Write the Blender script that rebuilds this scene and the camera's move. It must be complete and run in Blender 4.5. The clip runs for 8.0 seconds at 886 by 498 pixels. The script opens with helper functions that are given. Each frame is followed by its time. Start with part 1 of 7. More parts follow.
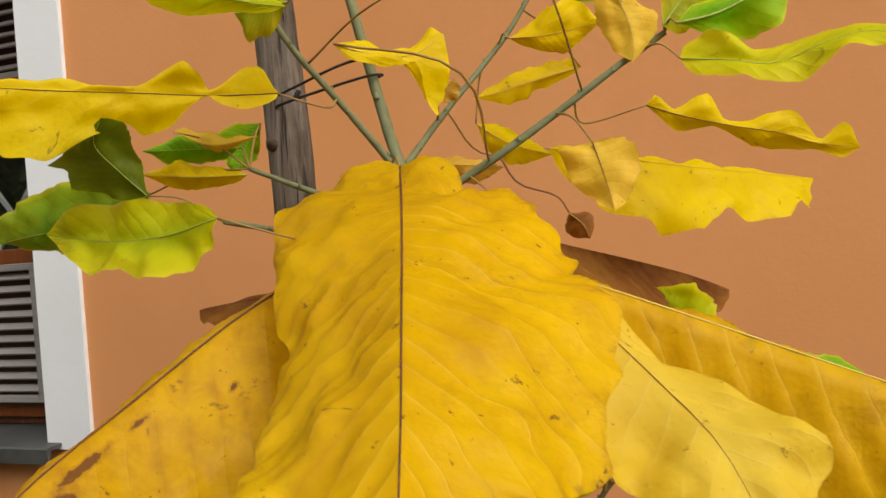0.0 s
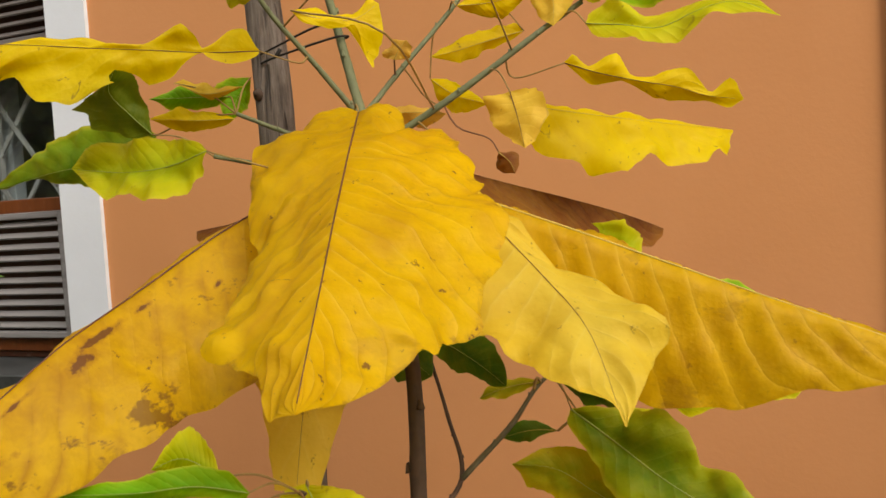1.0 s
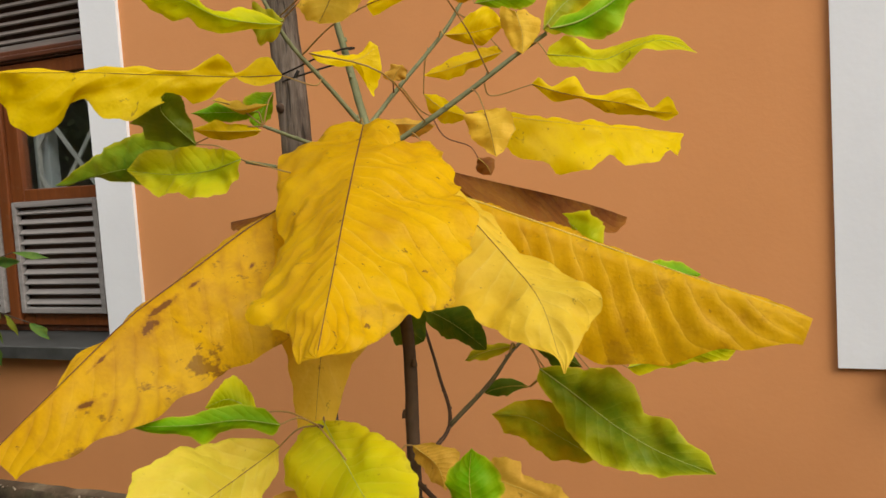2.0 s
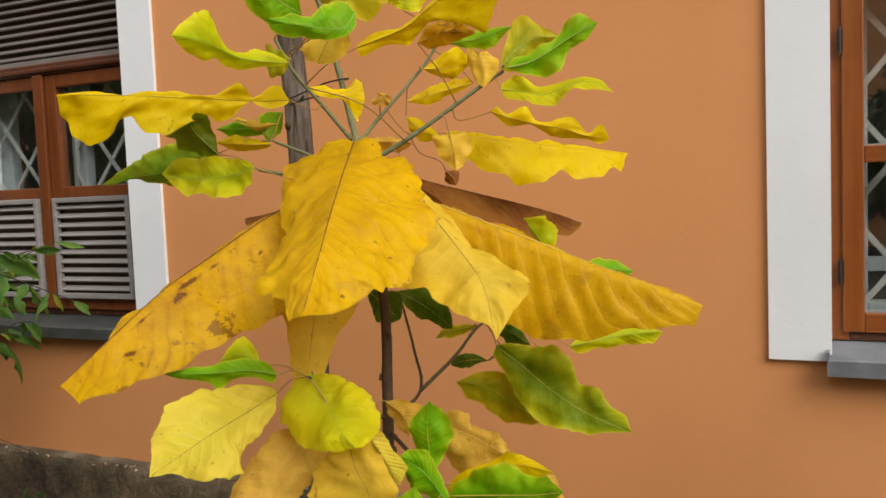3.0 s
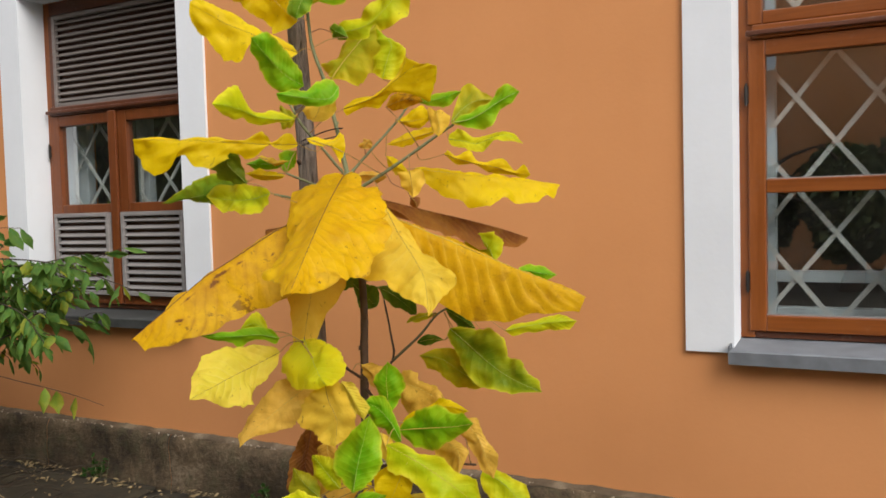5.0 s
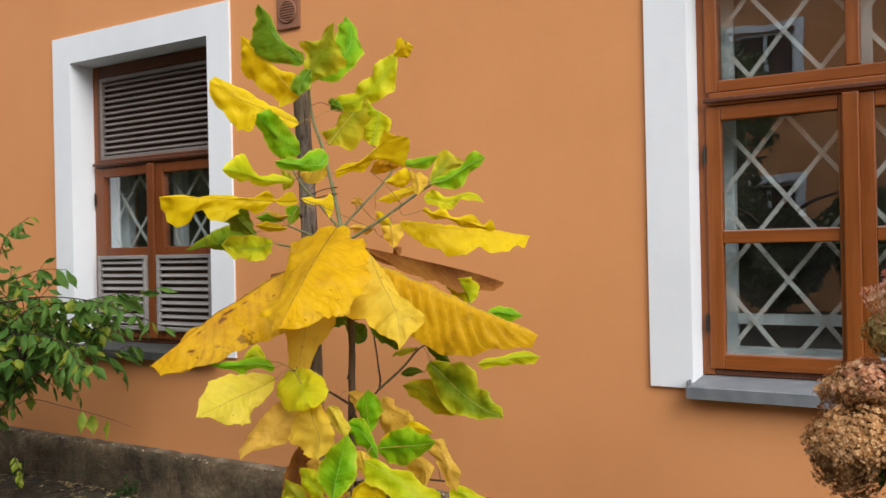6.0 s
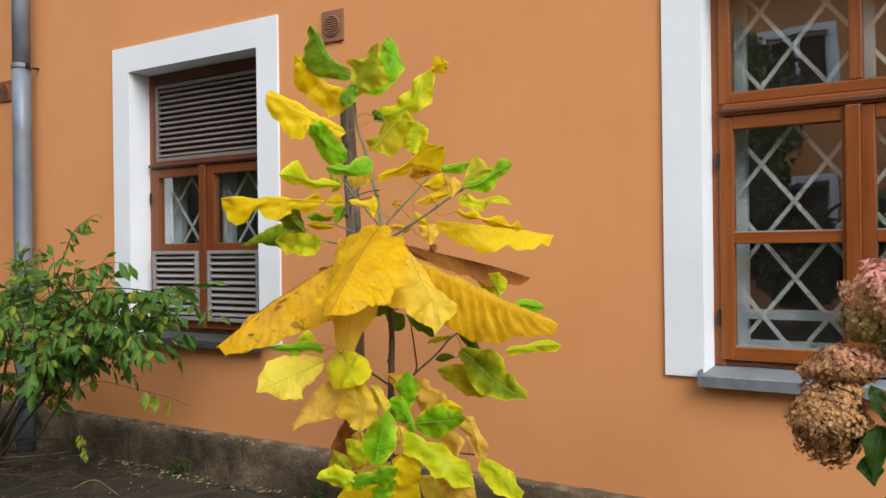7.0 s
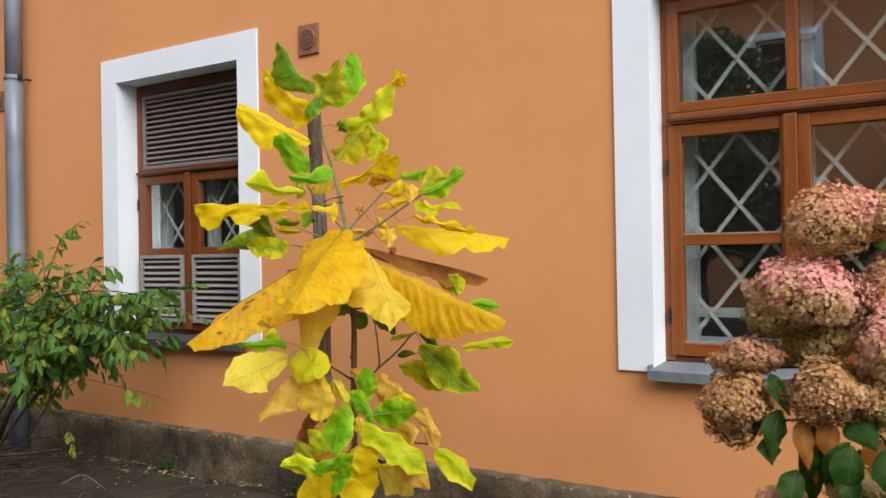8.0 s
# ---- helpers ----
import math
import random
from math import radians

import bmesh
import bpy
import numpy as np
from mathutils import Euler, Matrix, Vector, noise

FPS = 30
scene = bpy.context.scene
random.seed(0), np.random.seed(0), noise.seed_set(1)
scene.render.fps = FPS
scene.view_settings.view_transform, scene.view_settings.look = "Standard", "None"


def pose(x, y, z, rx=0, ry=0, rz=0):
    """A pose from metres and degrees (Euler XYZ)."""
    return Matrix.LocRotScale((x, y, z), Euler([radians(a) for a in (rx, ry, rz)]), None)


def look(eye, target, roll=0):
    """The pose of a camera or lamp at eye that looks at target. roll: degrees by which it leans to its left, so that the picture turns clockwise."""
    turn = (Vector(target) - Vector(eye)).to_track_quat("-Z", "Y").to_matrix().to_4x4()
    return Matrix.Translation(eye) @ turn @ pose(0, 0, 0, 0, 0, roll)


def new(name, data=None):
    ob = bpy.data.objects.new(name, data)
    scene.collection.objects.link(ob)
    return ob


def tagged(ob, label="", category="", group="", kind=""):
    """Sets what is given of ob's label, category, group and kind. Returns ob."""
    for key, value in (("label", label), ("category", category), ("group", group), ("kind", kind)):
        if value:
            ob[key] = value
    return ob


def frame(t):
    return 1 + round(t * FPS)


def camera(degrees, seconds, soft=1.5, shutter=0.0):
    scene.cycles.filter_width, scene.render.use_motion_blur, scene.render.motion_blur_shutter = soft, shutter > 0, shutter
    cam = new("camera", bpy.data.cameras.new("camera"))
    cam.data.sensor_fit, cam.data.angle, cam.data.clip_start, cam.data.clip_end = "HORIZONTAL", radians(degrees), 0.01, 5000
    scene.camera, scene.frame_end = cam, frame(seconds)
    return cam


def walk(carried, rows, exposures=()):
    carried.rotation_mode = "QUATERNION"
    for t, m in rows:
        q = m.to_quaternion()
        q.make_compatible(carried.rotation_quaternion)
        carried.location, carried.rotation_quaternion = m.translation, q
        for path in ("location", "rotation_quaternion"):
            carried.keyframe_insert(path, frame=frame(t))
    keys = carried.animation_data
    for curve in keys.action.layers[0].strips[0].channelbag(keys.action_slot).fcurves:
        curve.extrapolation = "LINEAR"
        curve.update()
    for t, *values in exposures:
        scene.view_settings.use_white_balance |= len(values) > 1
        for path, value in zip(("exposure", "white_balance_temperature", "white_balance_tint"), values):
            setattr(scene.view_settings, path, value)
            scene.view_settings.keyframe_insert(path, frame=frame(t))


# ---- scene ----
cam = camera(55.9, 8.0, shutter=0.3)
PATH = [
    (0, (0.101, 0.343, 1.399), (-0.602, 2.215, 1.365), -4.1),
    (0.5, (0.173, 0.27, 1.381), (-0.548, 2.135, 1.319), -4.2),
    (1, (0.26, 0.188, 1.349), (-0.497, 2.036, 1.24), -3.5),
    (1.5, (0.323, 0.102, 1.363), (-0.457, 1.938, 1.212), -3.7),
    (2.8, (0.543, -0.258, 1.38), (-0.252, 1.57, 1.217), -3.0),
    (3, (0.597, -0.293, 1.376), (-0.222, 1.526, 1.233), -2.3),
    (3.5, (0.764, -0.37, 1.371), (-0.095, 1.43, 1.228), -1.7),
    (4, (0.854, -0.474, 1.373), (-0.047, 1.306, 1.232), -1.5),
    (4.5, (0.942, -0.627, 1.372), (0.024, 1.145, 1.237), -1.3),
    (5, (1.058, -0.744, 1.379), (0.132, 1.026, 1.282), -1.5),
    (5.2, (1.123, -0.776, 1.386), (0.191, 0.992, 1.331), -1.5),
    (6.3, (1.464, -1.036, 1.404), (0.404, 0.66, 1.412), -0.9),
    (6.5, (1.485, -1.085, 1.403), (0.401, 0.596, 1.413), -0.8),
    (7, (1.548, -1.211, 1.396), (0.471, 0.475, 1.396), -0.7),
    (7.5, (1.645, -1.258, 1.395), (0.571, 0.429, 1.401), -1.0),
    (8, (1.788, -1.286, 1.391), (0.708, 0.397, 1.399), -1.0),
]
walk(cam, [(t, look(eye, target, roll)) for t, eye, target, roll in PATH],
     [(0.0, 0.56, 7150, 11), (1.5, 0.53, 7150, 12), (3.5, 0.58, 6900, 12), (5.0, 0.63, 6700, 12), (6.5, 0.72, 6450, 11), (8.0, 0.77, 6350, 10)])

# ---------------------------------------------------------------- light
world = bpy.data.worlds.new("overcast_sky")
scene.world = world
world.use_nodes = True
wn = world.node_tree.nodes
wl = world.node_tree.links
wn.clear()
sky = wn.new("ShaderNodeTexSky")
sky.sky_type = "NISHITA"
sky.sun_disc = False
sky.sun_elevation = radians(41)
sky.sun_rotation = radians(122)
sky.altitude = 400
sky.air_density = 1.0
sky.dust_density = 4.0
sky.ozone_density = 1.0
veil = wn.new("ShaderNodeMix")
veil.data_type = "RGBA"
veil.inputs["Factor"].default_value = 0.72
veil.inputs["B"].default_value = (6.2, 6.4, 6.7, 1)
background = wn.new("ShaderNodeBackground")
background.inputs["Strength"].default_value = 0.15
world_out = wn.new("ShaderNodeOutputWorld")
wl.new(sky.outputs["Color"], veil.inputs["A"])
wl.new(veil.outputs["Result"], background.inputs["Color"])
wl.new(background.outputs["Background"], world_out.inputs["Surface"])

sun_data = bpy.data.lights.new("sun", "SUN")
sun_data.energy = 1.7
sun_data.angle = radians(40)
sun_data.color = (1.0, 0.97, 0.92)
sun = new("sun", sun_data)
sun.matrix_world = look((11.5, -6.5, 12.5), (0, 1.5, 0.8))

# ---------------------------------------------------------------- helpers
V = Vector


def world_loc(ob):
    p = V((0, 0, 0))
    while ob is not None:
        p += ob.location
        ob = ob.parent
    return p


def mesh_of(name, bm, material, smooth=False):
    me = bpy.data.meshes.new(name)
    bm.normal_update()
    bm.to_mesh(me)
    bm.free()
    for m in (material if isinstance(material, (list, tuple)) else [material]):
        me.materials.append(m)
    if smooth:
        me.polygons.foreach_set("use_smooth", [True] * len(me.polygons))
    return me


def part(name, bm, material, parent, label="", smooth=False, pivot=None):
    """A bmesh in world coordinates becomes one mesh object under parent."""
    up = world_loc(parent) if parent is not None else V((0, 0, 0))
    at = V(pivot) if pivot is not None else up
    bmesh.ops.translate(bm, verts=bm.verts, vec=-at)
    ob = new(name, mesh_of(name, bm, material, smooth))
    ob.parent = parent
    ob.location = at - up
    return tagged(ob, label) if label else ob


def empty(name, at, label="", category="", group="", kind=""):
    ob = new(name)
    ob.empty_display_size = 0.05
    ob.location = at
    return tagged(ob, label, category, group, kind)


def box(bm, x0, x1, y0, y1, z0, z1, bevel=0.0):
    vs = [bm.verts.new(p) for p in ((x0, y0, z0), (x1, y0, z0), (x1, y1, z0), (x0, y1, z0),
                                    (x0, y0, z1), (x1, y0, z1), (x1, y1, z1), (x0, y1, z1))]
    fs = [bm.faces.new([vs[i] for i in f]) for f in
          ((0, 3, 2, 1), (4, 5, 6, 7), (0, 1, 5, 4), (1, 2, 6, 5), (2, 3, 7, 6), (3, 0, 4, 7))]
    if bevel:
        es = {e for f in fs for e in f.edges}
        bmesh.ops.bevel(bm, geom=list(es), offset=bevel, segments=2, affect="EDGES", profile=0.5)
    return vs


def boxes(*specs, bevel=0.0):
    bm = bmesh.new()
    for s in specs:
        box(bm, *s, bevel=bevel)
    return bm


def spline(points, n):
    """n + 1 points of a smooth curve through the given ones."""
    pts = [V(p) for p in points]
    ext = [2 * pts[0] - pts[1]] + pts + [2 * pts[-1] - pts[-2]]
    out = []
    for k in range(n + 1):
        s = k / n * (len(pts) - 1)
        i = min(int(s), len(pts) - 2)
        t = s - i
        a, b, c, d = ext[i:i + 4]
        out.append(0.5 * ((2 * b) + (c - a) * t + (2 * a - 5 * b + 4 * c - d) * t * t + (3 * b - a - 3 * c + d) * t ** 3))
    return out


def tube(bm, points, r0, r1, sides=8, n=12, rough=0.0, seed=0):
    pts = spline(points, n)
    rings = []
    side = None
    for i, p in enumerate(pts):
        t = (pts[min(i + 1, n)] - pts[max(i - 1, 0)]).normalized()
        if side is None:
            side = t.orthogonal().normalized()
        side = (side - t * side.dot(t)).normalized()
        other = t.cross(side)
        r = r0 + (r1 - r0) * i / n
        ring = []
        for j in range(sides):
            a = 2 * math.pi * j / sides
            q = r * (1 + rough * noise.noise(V((seed + j * 0.9, i * 0.6, seed * 1.7))))
            ring.append(bm.verts.new(p + side * math.cos(a) * q + other * math.sin(a) * q))
        rings.append(ring)
    for a, b in zip(rings, rings[1:]):
        for j in range(sides):
            bm.faces.new((a[j], a[(j + 1) % sides], b[(j + 1) % sides], b[j]))
    bm.faces.new(rings[0][::-1])
    bm.faces.new(rings[-1])
    return bm


# ---------------------------------------------------------------- materials
class Nodes:
    """A short way of writing node materials."""

    def __init__(self, name):
        self.mat = bpy.data.materials.new(name)
        self.mat.use_nodes = True
        self.tree = self.mat.node_tree
        self.tree.nodes.clear()
        self.out = self.tree.nodes.new("ShaderNodeOutputMaterial")

    def node(self, kind, **inputs):
        n = self.tree.nodes.new(kind)
        return self.fill(n, inputs)

    def fill(self, n, inputs):
        for key, value in inputs.items():
            socket = n.inputs[key.replace("_", " ")]
            if isinstance(value, bpy.types.NodeSocket):
                self.tree.links.new(value, socket)
            else:
                socket.default_value = value
        return n

    def coords(self, which="Object", scale=(1, 1, 1)):
        c = self.tree.nodes.new("ShaderNodeTexCoord")
        m = self.node("ShaderNodeMapping", Vector=c.outputs[which], Scale=scale)
        return m.outputs["Vector"]

    def noise(self, vector, scale, detail=4.0, rough=0.55, distortion=0.0):
        n = self.node("ShaderNodeTexNoise", Vector=vector, Scale=scale, Detail=detail, Roughness=rough, Distortion=distortion)
        return n.outputs["Fac"]

    def ramp(self, fac, *stops):
        n = self.node("ShaderNodeValToRGB", Fac=fac)
        cr = n.color_ramp
        while len(cr.elements) < len(stops):
            cr.elements.new(0.5)
        for e, (p, c) in zip(cr.elements, stops):
            e.position = p
            e.color = (*c, 1) if len(c) == 3 else c
        return n.outputs["Color"]

    def grey(self, fac, a, b, lo=0.0, hi=1.0):
        n = self.node("ShaderNodeMapRange", Value=fac)
        n.inputs["From Min"].default_value, n.inputs["From Max"].default_value = a, b
        n.inputs["To Min"].default_value, n.inputs["To Max"].default_value = lo, hi
        return n.outputs["Result"]

    def mix(self, fac, a, b, blend="MIX"):
        n = self.tree.nodes.new("ShaderNodeMix")
        n.data_type, n.blend_type = "RGBA", blend
        for key, value in (("Factor", fac), ("A", a), ("B", b)):
            socket = next(s for s in n.inputs if s.name == key and s.enabled)
            if isinstance(value, bpy.types.NodeSocket):
                self.tree.links.new(value, socket)
            else:
                socket.default_value = value if key == "Factor" else ((*value, 1) if len(value) == 3 else value)
        return next(s for s in n.outputs if s.enabled)

    def math(self, op, a, b=0.0, c=0.0):
        n = self.tree.nodes.new("ShaderNodeMath")
        n.operation = op
        for i, value in enumerate((a, b, c)):
            if isinstance(value, bpy.types.NodeSocket):
                self.tree.links.new(value, n.inputs[i])
            else:
                n.inputs[i].default_value = value
        return n.outputs[0]

    def bump(self, height, strength=0.3, distance=0.01):
        return self.node("ShaderNodeBump", Height=height, Strength=strength, Distance=distance).outputs["Normal"]

    def principled(self, **inputs):
        n = self.node("ShaderNodeBsdfPrincipled", **inputs)
        self.tree.links.new(n.outputs[0], self.out.inputs["Surface"])
        return n

    def surface(self, shader):
        self.tree.links.new(shader, self.out.inputs["Surface"])
        return self.mat


def plaster(name, dark, mid, light, bump=0.25, grain=220.0, patch=0.9):
    m = Nodes(name)
    p = m.coords()
    big = m.noise(p, patch, 5.0, 0.6)
    fine = m.noise(p, 38.0, 6.0, 0.65)
    streak = m.noise(m.coords(scale=(6, 6, 0.7)), 1.0, 4.0)
    f = m.math("ADD", m.math("MULTIPLY", big, 0.85), m.math("MULTIPLY", streak, 0.15))
    col = m.ramp(f, (0.3, dark), (0.5, mid), (0.72, light))
    col = m.mix(m.grey(fine, 0.3, 0.7, 0.0, 0.16), col, dark)
    h = m.math("ADD", m.noise(p, grain, 3.0), m.math("MULTIPLY", m.noise(p, 14.0, 4.0), 1.5))
    m.principled(Base_Color=col, Roughness=0.92, Normal=m.bump(h, bump, 0.004))
    m.mat.node_tree.nodes["Principled BSDF"].inputs["Specular IOR Level"].default_value = 0.2
    return m.mat


ORANGE = plaster("orange_plaster", (0.565, 0.250, 0.097), (0.612, 0.275, 0.110), (0.65, 0.30, 0.124), 0.10, 90.0)
WHITE = plaster("white_plaster", (0.65, 0.69, 0.73), (0.715, 0.76, 0.80), (0.765, 0.81, 0.85), 0.12, 60.0)


def wood(name, dark, mid, light, rough=0.38, axis="z", worn=0.0):
    m = Nodes(name)
    s = {"z": (26, 26, 1.2), "x": (1.2, 26, 26)}[axis]
    g = m.noise(m.coords(scale=s), 2.2, 6.0, 0.65, 0.6)
    b = m.noise(m.coords(), 3.0, 3.0)
    rnd = m.tree.nodes.new("ShaderNodeObjectInfo").outputs["Random"]
    f = m.math("ADD", m.math("MULTIPLY", g, 0.75), m.math("MULTIPLY", m.math("ADD", b, m.math("MULTIPLY", rnd, 0.3)), 0.25))
    col = m.ramp(f, (0.32, dark), (0.52, mid), (0.75, light))
    if worn:
        col = m.mix(m.grey(m.noise(m.coords(), 45.0, 5.0), 0.58, 0.72, 0.0, worn), col, (0.30, 0.25, 0.20))
    m.principled(Base_Color=col, Roughness=m.grey(g, 0.2, 0.8, rough - 0.08, rough + 0.15), Normal=m.bump(g, 0.08, 0.002))
    return m.mat


VARNISH = wood("brown_varnished_wood", (0.150, 0.039, 0.006), (0.212, 0.058, 0.008), (0.275, 0.080, 0.011), 0.33, "z", 0.06)
VARNISH_X = wood("brown_varnished_rail", (0.150, 0.039, 0.006), (0.212, 0.058, 0.008), (0.275, 0.080, 0.011), 0.33, "x", 0.06)
VARNISH_RED = wood("red_brown_varnished_wood", (0.105, 0.027, 0.006), (0.152, 0.041, 0.009), (0.205, 0.058, 0.013), 0.36, "z", 0.10)
DARK_WOOD = wood("dark_window_frame_wood", (0.045, 0.014, 0.006), (0.09, 0.026, 0.009), (0.14, 0.042, 0.014), 0.4, "x", 0.2)
LOUVRE = wood("grey_louvre_paint", (0.16, 0.15, 0.145), (0.245, 0.232, 0.225), (0.33, 0.315, 0.305), 0.6, "x")
LOUVRE_DARK = wood("taupe_louvre_paint", (0.12, 0.102, 0.092), (0.18, 0.157, 0.144), (0.25, 0.222, 0.205), 0.5, "x")


def plain(name, a, b, rough, metal=0.0, scale=20.0, bump=0.1):
    m = Nodes(name)
    f = m.noise(m.coords(), scale, 5.0, 0.6)
    f2 = m.noise(m.coords(), scale * 0.13, 3.0)
    col = m.ramp(m.math("ADD", m.math("MULTIPLY", f, 0.5), m.math("MULTIPLY", f2, 0.5)), (0.35, a), (0.65, b))
    m.principled(Base_Color=col, Roughness=m.grey(f, 0.3, 0.7, rough - 0.06, rough + 0.08), Metallic=metal, Normal=m.bump(f, bump, 0.003))
    return m.mat


WHITE_PAINT = plain("white_paint", (0.52, 0.60, 0.64), (0.64, 0.71, 0.75), 0.45, 0.0, 30.0)
GRILLE = plain("grille_paint", (0.54, 0.57, 0.56), (0.68, 0.70, 0.69), 0.5, 0.0, 60.0)
ZINC = plain("zinc_sheet", (0.135, 0.15, 0.168), (0.25, 0.275, 0.30), 0.55, 0.2, 14.0)
ZINC_GRIMY = plain("grimy_zinc_sheet", (0.028, 0.030, 0.028), (0.085, 0.09, 0.088), 0.6, 0.15, 22.0)
PIPE = plain("zinc_pipe", (0.135, 0.165, 0.205), (0.235, 0.27, 0.32), 0.5, 0.25, 6.0)
BLACK_METAL = plain("dark_metal", (0.02, 0.018, 0.016), (0.05, 0.045, 0.04), 0.5, 0.6, 40.0)
VENT = plain("brown_vent_plastic", (0.20, 0.085, 0.045), (0.28, 0.125, 0.07), 0.5, 0.0, 30.0)
# dark colour painted in for the shade inside louvres, vents and far windows
RECESS_SHADE = plain("painted_recess_shade", (0.05, 0.02, 0.012), (0.08, 0.035, 0.02), 0.7)
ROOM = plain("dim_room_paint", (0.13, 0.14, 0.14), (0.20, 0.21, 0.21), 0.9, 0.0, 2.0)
ROOF = plain("brown_roof_tile", (0.10, 0.04, 0.025), (0.18, 0.07, 0.04), 0.8, 0.0, 3.0)


def glass():
    m = Nodes("window_glass")
    wav = m.noise(m.coords(), 2.5, 2.0)
    nor = m.bump(wav, 0.04, 0.02)
    lean = m.node("ShaderNodeLayerWeight", Blend=0.5, Normal=nor).outputs["Facing"]
    fr = m.math("MULTIPLY_ADD", m.math("POWER", lean, 4.0), 0.82, 0.17)
    gl = m.node("ShaderNodeBsdfGlossy", Roughness=0.01, Normal=nor)
    gl.inputs["Color"].default_value = (0.95, 0.97, 1, 1)
    tr = m.node("ShaderNodeBsdfTransparent")
    tr.inputs["Color"].default_value = (0.90, 0.93, 0.92, 1)
    mx = m.node("ShaderNodeMixShader", Fac=fr)
    m.tree.links.new(tr.outputs[0], mx.inputs[1])
    m.tree.links.new(gl.outputs[0], mx.inputs[2])
    # a thin uneven haze, mixed in as grey diffuse to lift the dark panes
    haze = m.node("ShaderNodeBsdfDiffuse")
    haze.inputs["Color"].default_value = (0.55, 0.53, 0.50, 1)
    film = m.node("ShaderNodeMixShader", Fac=m.grey(m.noise(m.coords(), 6.0, 5.0, 0.6), 0.35, 0.7, 0.002, 0.014))
    m.tree.links.new(mx.outputs[0], film.inputs[1])
    m.tree.links.new(haze.outputs[0], film.inputs[2])
    return m.surface(film.outputs[0])


GLASS = glass()


def stone():
    m = Nodes("dark_plinth_stone")
    p = m.coords()
    big = m.noise(p, 3.2, 7.0, 0.68, 0.4)
    fine = m.noise(p, 45.0, 6.0, 0.7)
    col = m.ramp(m.math("ADD", m.math("MULTIPLY", big, 0.72), m.math("MULTIPLY", fine, 0.28)),
                 (0.36, (0.020, 0.013, 0.007)), (0.46, (0.066, 0.046, 0.025)), (0.55, (0.130, 0.093, 0.052)), (0.66, (0.25, 0.19, 0.125)))
    lich = m.grey(m.noise(p, 9.0, 6.0, 0.7), 0.52, 0.64, 0.0, 0.6)
    col = m.mix(lich, col, (0.070, 0.066, 0.030))
    m.principled(Base_Color=col, Roughness=0.93, Normal=m.bump(m.math("ADD", big, m.math("MULTIPLY", fine, 0.35)), 0.9, 0.03))
    return m.mat


STONE = stone()
MORTAR = plaster("pale_lime_mortar", (0.065, 0.047, 0.030), (0.125, 0.096, 0.064), (0.30, 0.245, 0.17), 0.8, 80.0, 7.0)


def ground_mat():
    m = Nodes("dark_trodden_ground")
    p = m.coords()
    big = m.noise(p, 1.6, 6.0, 0.65)
    fine = m.noise(p, 60.0, 6.0, 0.75)
    col = m.ramp(m.math("ADD", m.math("MULTIPLY", big, 0.5), m.math("MULTIPLY", fine, 0.5)),
                 (0.33, (0.012, 0.010, 0.006)), (0.5, (0.038, 0.032, 0.019)), (0.66, (0.085, 0.072, 0.046)))
    m.principled(Base_Color=col, Roughness=0.95, Normal=m.bump(m.math("ADD", big, fine), 0.8, 0.02))
    return m.mat


GROUND = ground_mat()
SLAB = plain("grey_brown_paving_stone", (0.018, 0.015, 0.008), (0.060, 0.050, 0.029), 0.9, 0.0, 26.0, 0.9)
CRUMB = plain("pale_mortar_crumb", (0.22, 0.18, 0.125), (0.48, 0.42, 0.32), 0.9, 0.0, 50.0, 0.4)
LITTER = plain("dry_leaf_litter", (0.15, 0.10, 0.045), (0.36, 0.28, 0.14), 0.8, 0.0, 60.0)
TWIG = plain("dry_twig_bark", (0.022, 0.015, 0.009), (0.056, 0.041, 0.024), 0.85, 0.0, 90.0, 0.4)


